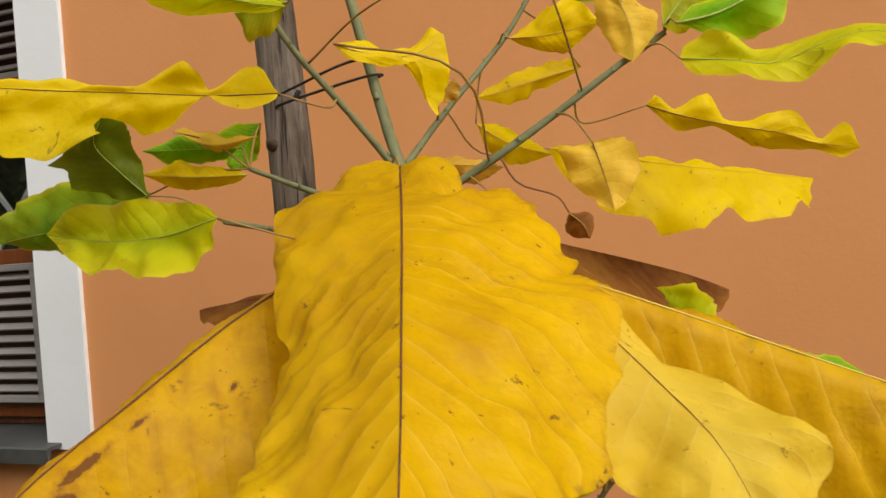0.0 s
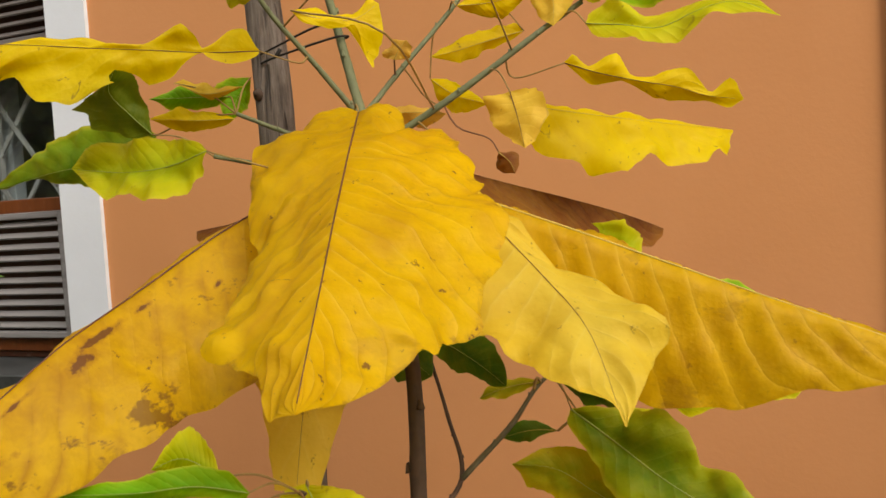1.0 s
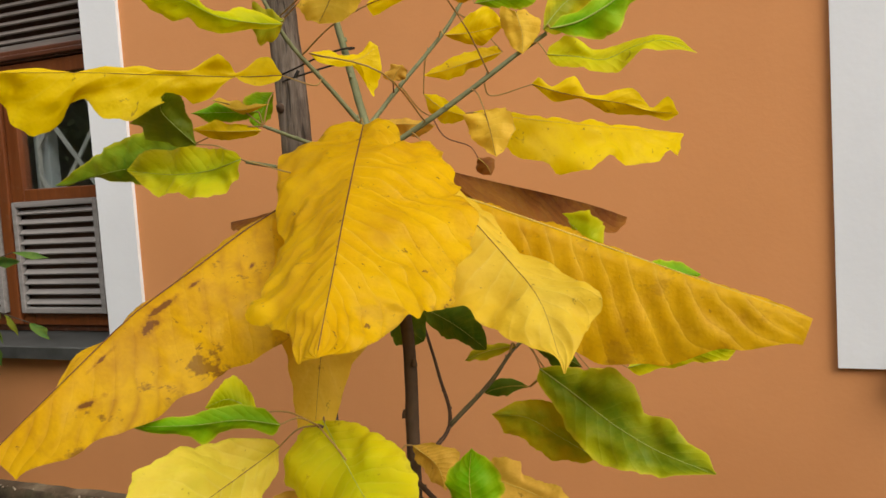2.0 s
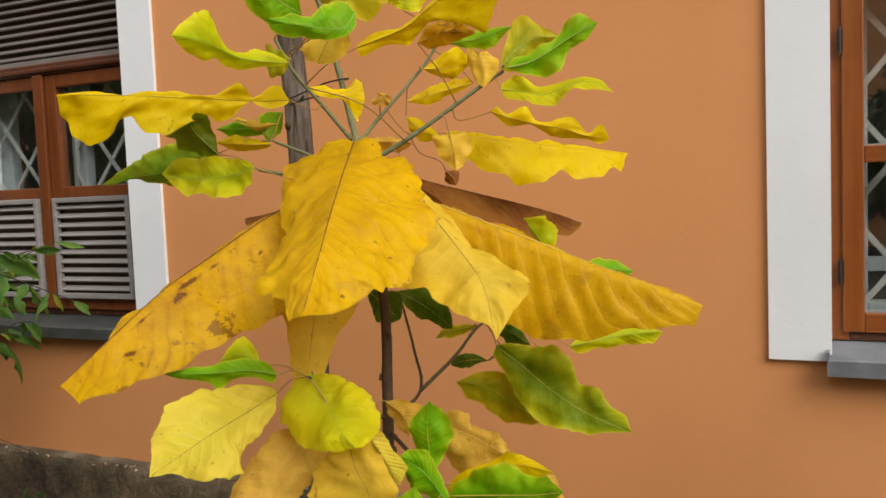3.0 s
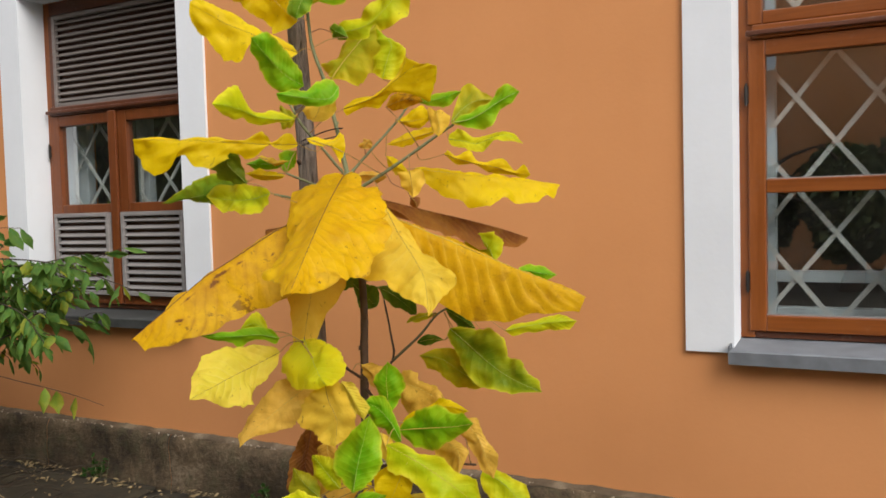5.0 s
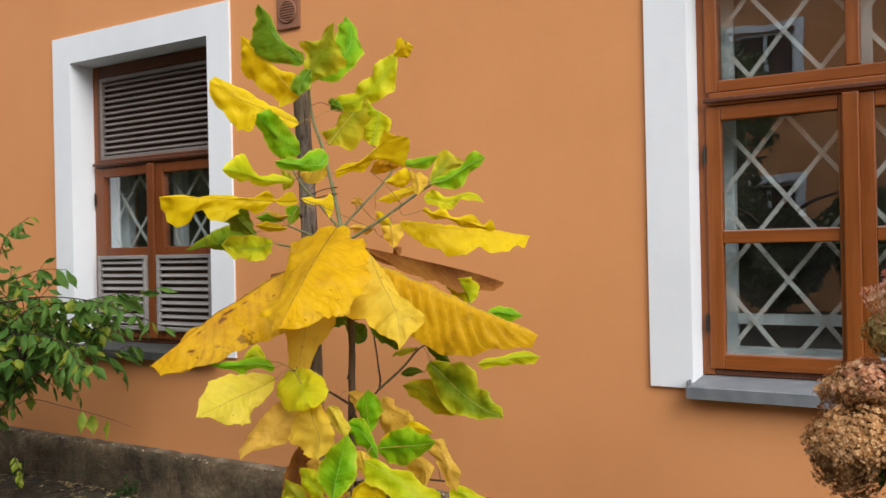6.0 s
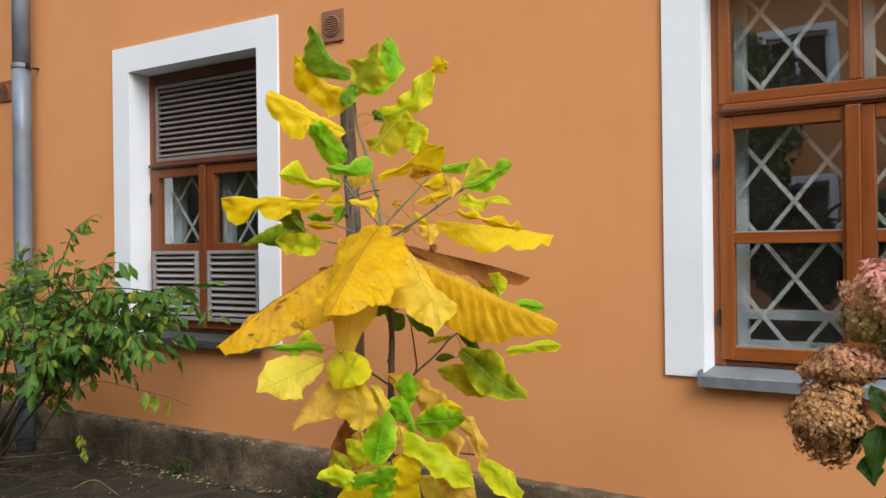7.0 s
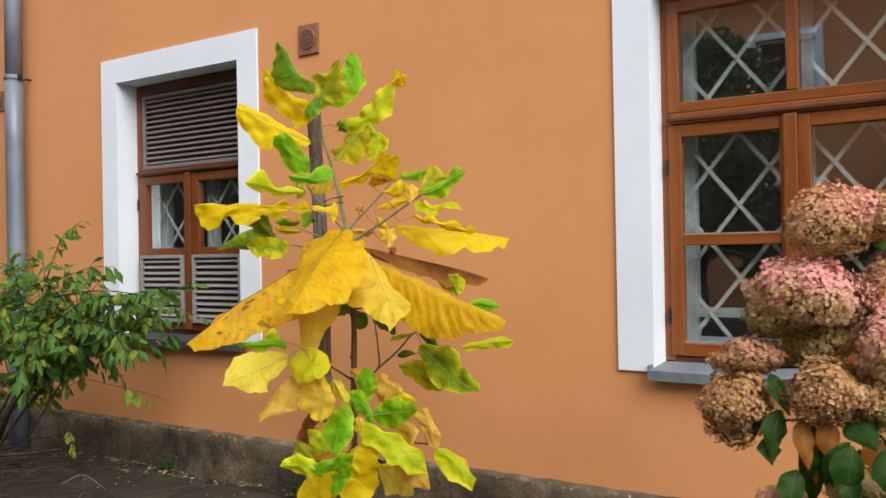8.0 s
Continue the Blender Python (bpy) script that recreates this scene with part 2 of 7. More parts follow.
def leaf_mat(name, mid, edge, vein, spot=(0.17, 0.065, 0.02), spots=0.55, stain=(0.45, 0.22, 0.03), stained=0.3, nv=13.0, trans=0.42, line=0.3, relief=0.12, scars=0.0, rim=0.0, blots=()):
    """A leaf: mid colour along the midrib, edge colour at the margin, paler side veins, brown specks and stains."""
    m = Nodes(name)
    uv = m.node("ShaderNodeSeparateXYZ", Vector=m.coords("UV"))
    u, v = uv.outputs["X"], uv.outputs["Y"]
    f = m.math("ABSOLUTE", m.math("SUBTRACT", m.math("MULTIPLY", v, 2.0), 1.0))
    p = m.coords()
    n1 = m.noise(p, 14.0, 4.0, 0.6)
    n2 = m.noise(p, 70.0, 5.0, 0.65)
    rnd = m.tree.nodes.new("ShaderNodeObjectInfo").outputs["Random"]
    g = m.math("ADD", m.math("MULTIPLY", f, 0.75), m.math("ADD", m.math("MULTIPLY", n1, 0.9), m.math("MULTIPLY_ADD", rnd, 0.3, -0.62)))
    col = m.mix(m.grey(g, 0.1, 0.85), mid, edge)
    wob = m.math("MULTIPLY", n1, 0.5)
    ph = m.math("ADD", m.math("SUBTRACT", m.math("MULTIPLY", u, nv), m.math("MULTIPLY", f, 0.17 * nv)), wob)
    swell = m.math("ABSOLUTE", m.math("SINE", m.math("MULTIPLY", ph, 3.14159)))
    patchy = m.grey(m.noise(p, 9.0, 3.0), 0.35, 0.65, 0.25, 1.0)
    vm = m.math("POWER", m.math("SUBTRACT", 1.0, swell), 5.0)
    fade = m.grey(f, 0.0, 0.95, 1.0, 0.25)
    n3 = m.noise(p, 34.0, 5.0, 0.7, 0.5)
    col = m.mix(m.grey(n3, 0.42, 0.70, 0.0, 0.45 * stained + 0.08), col, stain)
    col = m.mix(m.math("MULTIPLY", m.math("MULTIPLY", vm, m.math("MULTIPLY", fade, patchy)), line), col, vein)
    col = m.mix(m.grey(m.noise(p, 6.0, 5.0, 0.65), 0.50, 0.74, 0.0, stained), col, stain)
    if rim:
        col = m.mix(m.grey(f, 0.86, 0.99, 0.0, rim), col, (0.74, 0.68, 0.05))
    # worn brown margin
    col = m.mix(m.grey(m.math("ADD", f, m.math("MULTIPLY", n3, 0.5)), 1.21, 1.34, 0.0, 0.7 * spots), col, spot)
    col = m.mix(m.grey(n2, 0.655, 0.70, 0.0, spots), col, spot)
    if scars:
        # brown streaks along the side veins, which also paint shade into pleat valleys
        near = m.math("MULTIPLY", m.math("POWER", m.math("SUBTRACT", 1.0, swell), 1.5), m.grey(m.noise(p, 12.0, 4.0, 0.6), 0.45, 0.62, 0.0, 0.9))
        col = m.mix(m.math("MULTIPLY", near, 0.4 + 0.5 * scars), col, stain)
        along = m.noise(m.coords(scale=(1, 1, 1.6)), 9.0, 5.0, 0.72, 0.15)
        col = m.mix(m.grey(along, 0.575, 0.62, 0.0, scars), col, spot)
    # torn, dried patches: u, v, length, width
    for bu, bv, bl, bw in blots:
        du = m.math("DIVIDE", m.math("SUBTRACT", u, bu), bl)
        dv = m.math("DIVIDE", m.math("SUBTRACT", v, bv), bw)
        far_off = m.math("ADD", m.math("SQRT", m.math("ADD", m.math("MULTIPLY", du, du), m.math("MULTIPLY", dv, dv))), m.math("MULTIPLY_ADD", n2, 2.6, -1.3))
        col = m.mix(m.grey(far_off, 0.8, 1.2, 0.55, 0.0), col, stain)
        col = m.mix(m.grey(far_off, 0.45, 0.7, 0.9, 0.0), col, spot)
    sp2 = m.noise(p, 27.0, 3.0, 0.7, 1.2)
    col = m.mix(m.grey(sp2, 0.69, 0.73, 0.0, spots), col, spot)
    net = m.node("ShaderNodeTexVoronoi", Vector=p, Scale=150.0)
    h = m.math("ADD", m.math("MULTIPLY", m.math("MULTIPLY", m.math("POWER", swell, 0.6), patchy), relief * 2.0), m.math("ADD", m.math("MULTIPLY", n2, 0.45), m.math("MULTIPLY", net.outputs["Distance"], 0.18)))
    nor = m.bump(h, 0.45, 0.0035)
    pr = m.node("ShaderNodeBsdfPrincipled", Base_Color=col, Roughness=m.grey(n1, 0.3, 0.7, 0.42, 0.58), Normal=nor)
    pr.inputs["Specular IOR Level"].default_value = 0.18
    tl = m.node("ShaderNodeBsdfTranslucent", Color=col, Normal=nor)
    mx = m.node("ShaderNodeMixShader", Fac=trans)
    m.tree.links.new(pr.outputs[0], mx.inputs[1])
    m.tree.links.new(tl.outputs[0], mx.inputs[2])
    return m.surface(mx.outputs[0])


GOLD = leaf_mat("golden_leaf", (0.74, 0.455, 0.004), (0.79, 0.51, 0.006), (0.90, 0.66, 0.09), stain=(0.54, 0.27, 0.008), stained=0.55, spots=0.85, line=0.42, relief=0.5, scars=0.12, nv=21.0)
OCHRE = leaf_mat("ochre_leaf", (0.71, 0.415, 0.007), (0.75, 0.47, 0.010), (0.76, 0.50, 0.05), stain=(0.43, 0.20, 0.012), stained=0.75, spots=0.75, line=0.3, relief=0.38, scars=0.7, nv=20.0,
                 blots=((0.58, 0.565, 0.055, 0.022), (0.63, 0.60, 0.030, 0.036), (0.48, 0.56, 0.02, 0.012), (0.74, 0.56, 0.035, 0.012), (0.82, 0.72, 0.03, 0.025), (0.36, 0.66, 0.012, 0.012)))
PLEATED = leaf_mat("pleated_ochre_leaf", (0.75, 0.455, 0.008), (0.79, 0.51, 0.012), (0.84, 0.60, 0.07), stain=(0.46, 0.22, 0.012), stained=0.6, spots=0.45, line=0.5, relief=0.5, scars=0.22, nv=16.0)
PALE = leaf_mat("pale_yellow_leaf", (0.82, 0.62, 0.07), (0.80, 0.57, 0.04), (0.88, 0.76, 0.24), stain=(0.68, 0.45, 0.04), stained=0.4, relief=0.35, nv=15.0)
YELLOW = leaf_mat("clear_yellow_leaf", (0.80, 0.60, 0.004), (0.84, 0.66, 0.005), (0.80, 0.66, 0.06), stain=(0.60, 0.38, 0.01), stained=0.3)
LEMON = leaf_mat("lemon_leaf", (0.74, 0.64, 0.060), (0.84, 0.66, 0.085), (0.82, 0.74, 0.20), stain=(0.64, 0.42, 0.03), stained=0.35, spots=0.45, line=0.5, relief=0.5, rim=0.55)
CITRON = leaf_mat("citron_leaf", (0.62, 0.66, 0.010), (0.82, 0.74, 0.015), (0.80, 0.76, 0.10), stain=(0.74, 0.60, 0.02), stained=0.3, spots=0.35, line=0.4, relief=0.45, rim=0.4, trans=0.48)
LIME = leaf_mat("lime_leaf", (0.42, 0.55, 0.006), (0.78, 0.74, 0.010), (0.52, 0.62, 0.05), stain=(0.68, 0.62, 0.02), stained=0.4, spots=0.35, relief=0.25, rim=0.55)
GREEN = leaf_mat("green_leaf", (0.125, 0.42, 0.005), (0.31, 0.55, 0.007), (0.36, 0.60, 0.06), stain=(0.44, 0.52, 0.02), stained=0.35, spots=0.2, relief=0.25, rim=0.55)
TOPGREEN = leaf_mat("mid_green_leaf", (0.105, 0.265, 0.010), (0.25, 0.41, 0.012), (0.24, 0.38, 0.05), stain=(0.36, 0.42, 0.02), stained=0.45, spots=0.2, relief=0.2, rim=0.55)
DEEP = leaf_mat("deep_green_leaf", (0.050, 0.135, 0.012), (0.10, 0.22, 0.014), (0.16, 0.27, 0.04), stain=(0.30, 0.32, 0.02), stained=0.45, spots=0.2)
OLIVE = leaf_mat("olive_leaf", (0.29, 0.37, 0.012), (0.64, 0.57, 0.015), (0.42, 0.46, 0.05), stain=(0.60, 0.44, 0.02), stained=0.6, spots=0.4)
TAN = leaf_mat("tan_leaf", (0.79, 0.51, 0.085), (0.81, 0.53, 0.08), (0.80, 0.54, 0.11), stain=(0.48, 0.25, 0.03), stained=0.6, relief=0.25)
EDGED = leaf_mat("yellow_edged_green_leaf", (0.150, 0.275, 0.008), (0.54, 0.60, 0.010), (0.34, 0.44, 0.05), stain=(0.44, 0.44, 0.02), stained=0.4, spots=0.2, line=0.4, relief=0.4, rim=0.5)
STRAW = leaf_mat("straw_yellow_leaf", (0.83, 0.58, 0.06), (0.81, 0.54, 0.05), (0.86, 0.68, 0.15), stain=(0.66, 0.38, 0.03), stained=0.35, relief=0.10, line=0.2, nv=8.0)
MOSS = leaf_mat("moss_green_leaf", (0.110, 0.175, 0.006), (0.21, 0.27, 0.008), (0.26, 0.32, 0.04), stain=(0.30, 0.28, 0.02), stained=0.4, spots=0.2)
BROWN = leaf_mat("brown_leaf", (0.22, 0.075, 0.022), (0.36, 0.15, 0.03), (0.13, 0.042, 0.014), stain=(0.46, 0.24, 0.04), stained=0.6, line=0.7, relief=0.5, nv=17.0)
RIB_DARK = plain("dark_red_midrib", (0.055, 0.016, 0.012), (0.16, 0.05, 0.022), 0.6, 0.0, 120.0)
RIB_PALE = plain("yellow_midrib", (0.52, 0.36, 0.05), (0.60, 0.46, 0.09), 0.5, 0.0, 120.0)
RIB_GREEN = plain("pale_green_midrib", (0.28, 0.38, 0.05), (0.40, 0.48, 0.10), 0.5, 0.0, 120.0)
RIB_OLIVE = plain("olive_green_midrib", (0.045, 0.10, 0.02), (0.08, 0.15, 0.035), 0.5, 0.0, 120.0)
BARK_GREEN = plain("grey_green_bark", (0.11, 0.127, 0.054), (0.205, 0.22, 0.108), 0.7, 0.0, 70.0, 0.3)
BARK_OLIVE = plain("olive_brown_bark", (0.085, 0.075, 0.035), (0.16, 0.14, 0.075), 0.75, 0.0, 70.0, 0.35)
BARK_DARK = plain("dark_brown_bark", (0.05, 0.028, 0.016), (0.105, 0.065, 0.04), 0.8, 0.0, 70.0, 0.4)
STALK = plain("tan_leaf_stalk", (0.26, 0.155, 0.045), (0.38, 0.24, 0.06), 0.6, 0.0, 90.0)
STALK_RED = plain("red_brown_leaf_stalk", (0.13, 0.05, 0.02), (0.22, 0.085, 0.03), 0.6, 0.0, 90.0)
SHRUB_LEAF = leaf_mat("shrub_leaf", (0.064, 0.175, 0.036), (0.125, 0.26, 0.048), (0.16, 0.27, 0.06), stain=(0.24, 0.29, 0.04), stained=0.45, spots=0.15, nv=6.0)
SHRUB_LEAF_LIGHT = leaf_mat("shrub_leaf_light", (0.16, 0.26, 0.03), (0.30, 0.34, 0.04), (0.30, 0.38, 0.08), stain=(0.46, 0.36, 0.03), stained=0.4, spots=0.3, nv=6.0)
HYDRANGEA_LEAF = leaf_mat("hydrangea_leaf", (0.018, 0.066, 0.009), (0.034, 0.098, 0.012), (0.06, 0.13, 0.025), stain=(0.10, 0.12, 0.015), stained=0.35, spots=0.2, nv=7.0)
HYDRANGEA_BROWN = leaf_mat("hydrangea_autumn_leaf", (0.30, 0.10, 0.015), (0.42, 0.17, 0.02), (0.40, 0.20, 0.04), stained=0.6, nv=7.0)


def floret_mat(name, top, low, cream):
    m = Nodes(name)
    rnd = m.tree.nodes.new("ShaderNodeNewGeometry").outputs["Random Per Island"]
    z = m.node("ShaderNodeSeparateXYZ", Vector=m.coords("Object")).outputs["Z"]
    f = m.math("ADD", m.math("MULTIPLY", z, 6.0), m.math("MULTIPLY_ADD", m.noise(m.coords(), 11.0, 3.0), 2.6, -0.95))
    col = m.mix(m.grey(f, 0.0, 0.8), low, top)
    col = m.mix(m.grey(rnd, 0.3, 1.0, 0.0, 0.62), col, cream)
    col = m.mix(m.grey(m.noise(m.coords(), 160.0, 3.0), 0.5, 0.75, 0.0, 0.45), col, low)
    pr = m.node("ShaderNodeBsdfPrincipled", Base_Color=col, Roughness=0.7)
    tl = m.node("ShaderNodeBsdfTranslucent", Color=col)
    mx = m.node("ShaderNodeMixShader", Fac=0.25)
    m.tree.links.new(pr.outputs[0], mx.inputs[1])
    m.tree.links.new(tl.outputs[0], mx.inputs[2])
    return m.surface(mx.outputs[0])


CORE = plain("flower_head_inside", (0.10, 0.055, 0.022), (0.19, 0.11, 0.045), 0.9, 0.0, 90.0, 0.5)
PETAL_PINK = floret_mat("pink_dried_petals", (0.76, 0.30, 0.27), (0.46, 0.27, 0.08), (0.88, 0.66, 0.52))
PETAL_TAN = floret_mat("tan_dried_petals", (0.49, 0.24, 0.072), (0.26, 0.110, 0.022), (0.80, 0.58, 0.33))
PETAL_MIX = floret_mat("rose_tan_dried_petals", (0.64, 0.28, 0.16), (0.40, 0.225, 0.05), (0.86, 0.64, 0.40))
PETAL_OLIVE = floret_mat("olive_tan_dried_petals", (0.48, 0.32, 0.10), (0.27, 0.22, 0.05), (0.70, 0.56, 0.28))


def stake_mat():
    m = Nodes("weathered_grey_stake_wood")
    g = m.noise(m.coords(scale=(70, 70, 2.5)), 1.6, 7.0, 0.7, 1.0)
    crack = m.noise(m.coords(scale=(150, 150, 3.0)), 1.0, 3.0, 0.5, 0.4)
    b = m.noise(m.coords(), 7.0, 5.0, 0.65)
    col = m.ramp(m.math("ADD", m.math("MULTIPLY", g, 0.6), m.math("MULTIPLY", b, 0.4)),
                 (0.34, (0.040, 0.030, 0.024)), (0.46, (0.120, 0.094, 0.074)), (0.58, (0.215, 0.175, 0.142)), (0.72, (0.31, 0.262, 0.215)))
    col = m.mix(m.grey(crack, 0.30, 0.40, 0.85, 0.0), col, (0.030, 0.022, 0.017))
    m.principled(Base_Color=col, Roughness=0.88, Normal=m.bump(m.math("ADD", g, m.grey(crack, 0.28, 0.42)), 1.0, 0.006))
    return m.mat


STAKE = stake_mat()

# ---------------------------------------------------------------- house wall and ground
WALL, DEPTH = 2.163, 0.45
FRAME = 2.305
OPENINGS = ((-2.932, -1.81), (0.624, 1.757))
Z_SILL, Z_TOP = 0.872, 2.536


def wall_mesh(x0, x1, z0, z1, y0, y1, holes):
    """A wall with thickness and openings that go through it. holes: x0, x1, z0, z1."""
    bm = bmesh.new()
    xs = sorted({x0, x1, *[h[0] for h in holes], *[h[1] for h in holes]})
    zs = sorted({z0, z1, *[h[2] for h in holes], *[h[3] for h in holes]})

    def solid(i, k):
        if not (0 <= i < len(xs) - 1 and 0 <= k < len(zs) - 1):
            return False
        cx, cz = (xs[i] + xs[i + 1]) / 2, (zs[k] + zs[k + 1]) / 2
        return not any(h[0] < cx < h[1] and h[2] < cz < h[3] for h in holes)

    def quad(*ps):
        bm.faces.new([bm.verts.new(p) for p in ps])

    for i in range(len(xs) - 1):
        for k in range(len(zs) - 1):
            if not solid(i, k):
                continue
            a, b, c, d = xs[i], xs[i + 1], zs[k], zs[k + 1]
            quad((a, y0, c), (b, y0, c), (b, y0, d), (a, y0, d))
            quad((b, y1, c), (a, y1, c), (a, y1, d), (b, y1, d))
            if not solid(i - 1, k):
                quad((a, y1, c), (a, y0, c), (a, y0, d), (a, y1, d))
            if not solid(i + 1, k):
                quad((b, y0, c), (b, y1, c), (b, y1, d), (b, y0, d))
            if not solid(i, k - 1):
                quad((a, y1, c), (b, y1, c), (b, y0, c), (a, y0, c))
            if not solid(i, k + 1):
                quad((a, y0, d), (b, y0, d), (b, y1, d), (a, y1, d))
    bmesh.ops.remove_doubles(bm, verts=bm.verts, dist=0.0005)
    return bm


holes = [(a, b, Z_SILL, Z_TOP) for a, b in OPENINGS]
tagged(part("wall_north", wall_mesh(-11.0, 7.0, -0.3, 6.6, WALL, WALL + DEPTH, holes), ORANGE, None),
       "orange rendered house wall with white window surrounds", "wall", kind="structure")
ceil_bm = boxes((-11.6, 7.6, WALL - 0.55, WALL + 5.5, 6.6, 6.8))
tagged(part("eaves", ceil_bm, DARK_WOOD, None), "dark boarded eaves above the orange house wall", "eaves", kind="structure")
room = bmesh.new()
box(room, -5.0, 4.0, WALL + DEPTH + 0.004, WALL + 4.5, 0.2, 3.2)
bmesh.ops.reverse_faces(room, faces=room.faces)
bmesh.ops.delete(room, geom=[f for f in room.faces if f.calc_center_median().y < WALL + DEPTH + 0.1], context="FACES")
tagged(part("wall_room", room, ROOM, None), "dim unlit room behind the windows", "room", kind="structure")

# the far side of the courtyard, which the panes mirror
yard = [(x, x + 1.15, 0.9, 2.6) for x in range(-38, 12, 4)] + [(x, x + 1.15, 4.0, 5.6) for x in range(-38, 12, 4)]
far = part("wall_south", wall_mesh(-44.0, 13.0, -0.3, 6.8, -12.4, -12.0, yard), ORANGE, None)
tagged(far, "orange rendered house wall across the courtyard", "wall", kind="structure")
for k, (a, b, c, d) in enumerate(yard):
    bm = boxes((a - 0.16, a, -12.0, -11.985, c - 0.1, d + 0.16), (b, b + 0.16, -12.0, -11.985, c - 0.1, d + 0.16),
               (a, b, -12.0, -11.985, d, d + 0.16), (a, b, -12.0, -11.95, c - 0.1, c))
    part("window_surround", bm, WHITE, far, "white painted window surround")
    part("window_frame", boxes((a, a + 0.07, -12.2, -12.15, c, d), (b - 0.07, b, -12.2, -12.15, c, d), (a + 0.07, b - 0.07, -12.2, -12.15, d - 0.07, d),
                               (a + 0.07, b - 0.07, -12.2, -12.15, c, c + 0.07), ((a + b) / 2 - 0.04, (a + b) / 2 + 0.04, -12.2, -12.15, c + 0.07, d - 0.07)), WHITE_PAINT, far)
    # opaque panes, their dark colour stands in for the unlit inside
    part("pane", boxes((a, b, -12.22, -12.21, c, d)), RECESS_SHADE, far)
bm = bmesh.new()
vs = [bm.verts.new(p) for p in ((-44.5, -11.4, 6.7), (13.5, -11.4, 6.7), (13.5, -16.5, 10.2), (-44.5, -16.5, 10.2),
                                (-44.5, -11.4, 6.85), (13.5, -11.4, 6.85), (13.5, -16.5, 10.35), (-44.5, -16.5, 10.35))]
for f in ((0, 3, 2, 1), (4, 5, 6, 7), (0, 1, 5, 4), (1, 2, 6, 5), (2, 3, 7, 6), (3, 0, 4, 7)):
    bm.faces.new([vs[i] for i in f])
part("roof", bm, ROOF, far, "brown tiled roof")


def ground_height(x, y):
    h = 0.018 * noise.noise(V((x * 0.9, y * 0.9, 0.3))) + 0.008 * noise.noise(V((x * 5, y * 5, 1.3)))
    rise = 0.055 * max(0.0, min(1.0, (-2.1 - x) / 1.0))
    near = max(0.0, 1 - abs(y - 1.5) / 4.0) * max(0.0, 1 - abs(x + 1.0) / 6.0)
    return 0.03 + (h + rise) * near


bm = bmesh.new()
gx = [-400, -60, -20, -9] + [-7 + 0.16 * i for i in range(70)] + [6, 20, 60, 400]
gy = [-400, -60, -16, -6] + [-2 + 0.14 * i for i in range(31)] + [3.2, 20, 60, 400]
grid = [[bm.verts.new((x, y, ground_height(x, y))) for y in gy] for x in gx]
for i in range(len(gx) - 1):
    for j in range(len(gy) - 1):
        bm.faces.new((grid[i][j], grid[i + 1][j], grid[i + 1][j + 1], grid[i][j + 1]))
tagged(part("ground", bm, GROUND, None, smooth=True), "dark trodden earth with dry leaf litter", "ground", kind="structure")

# ---------------------------------------------------------------- windows


def surround(win, x0, x1):
    w, t = 0.152, 0.014
    y0, y1 = WALL - t, WALL + 0.0
    bm = boxes((x0 - w, x0, y0, y1, Z_SILL, Z_TOP + w), (x1, x1 + w, y0, y1, Z_SILL, Z_TOP + w), (x0, x1, y0, y1, Z_TOP, Z_TOP + w))
    # painted reveals inside the opening
    r = 0.006
    box(bm, x0, x0 + r, y0, FRAME - 0.0, Z_SILL, Z_TOP)
    box(bm, x1 - r, x1, y0, FRAME - 0.0, Z_SILL, Z_TOP)
    box(bm, x0 + r, x1 - r, y0, FRAME - 0.0, Z_TOP - r, Z_TOP)
    part("surround", bm, WHITE, win, "white painted plaster surround")


def window_sill(win, x0, x1, sheet):
    bm = bmesh.new()
    prof = [(WALL - 0.065, 0.842), (WALL - 0.058, 0.842), (WALL - 0.055, 0.878), (FRAME + 0.02, 0.893), (FRAME + 0.02, 0.901),
            (WALL - 0.062, 0.888), (WALL - 0.068, 0.884)]
    a = [bm.verts.new((x0 - 0.006, y, z)) for y, z in prof]
    b = [bm.verts.new((x1 + 0.045, y, z)) for y, z in prof]
    n = len(prof)
    for i in range(n):
        bm.faces.new((a[i], a[(i + 1) % n], b[(i + 1) % n], b[i]))
    bm.faces.new(a[::-1])
    bm.faces.new(b)
    bmesh.ops.recalc_face_normals(bm, faces=bm.faces)
    box(bm, x0 - 0.006, x0, WALL - 0.066, WALL - 0.001, 0.844, 0.905)
    part("window_sill", bm, sheet, win, "folded zinc sill with grime along the edge")
    part("sill_bed", boxes((x0, x1, WALL + 0.002, FRAME + 0.03, Z_SILL, 0.889)), MORTAR, win)


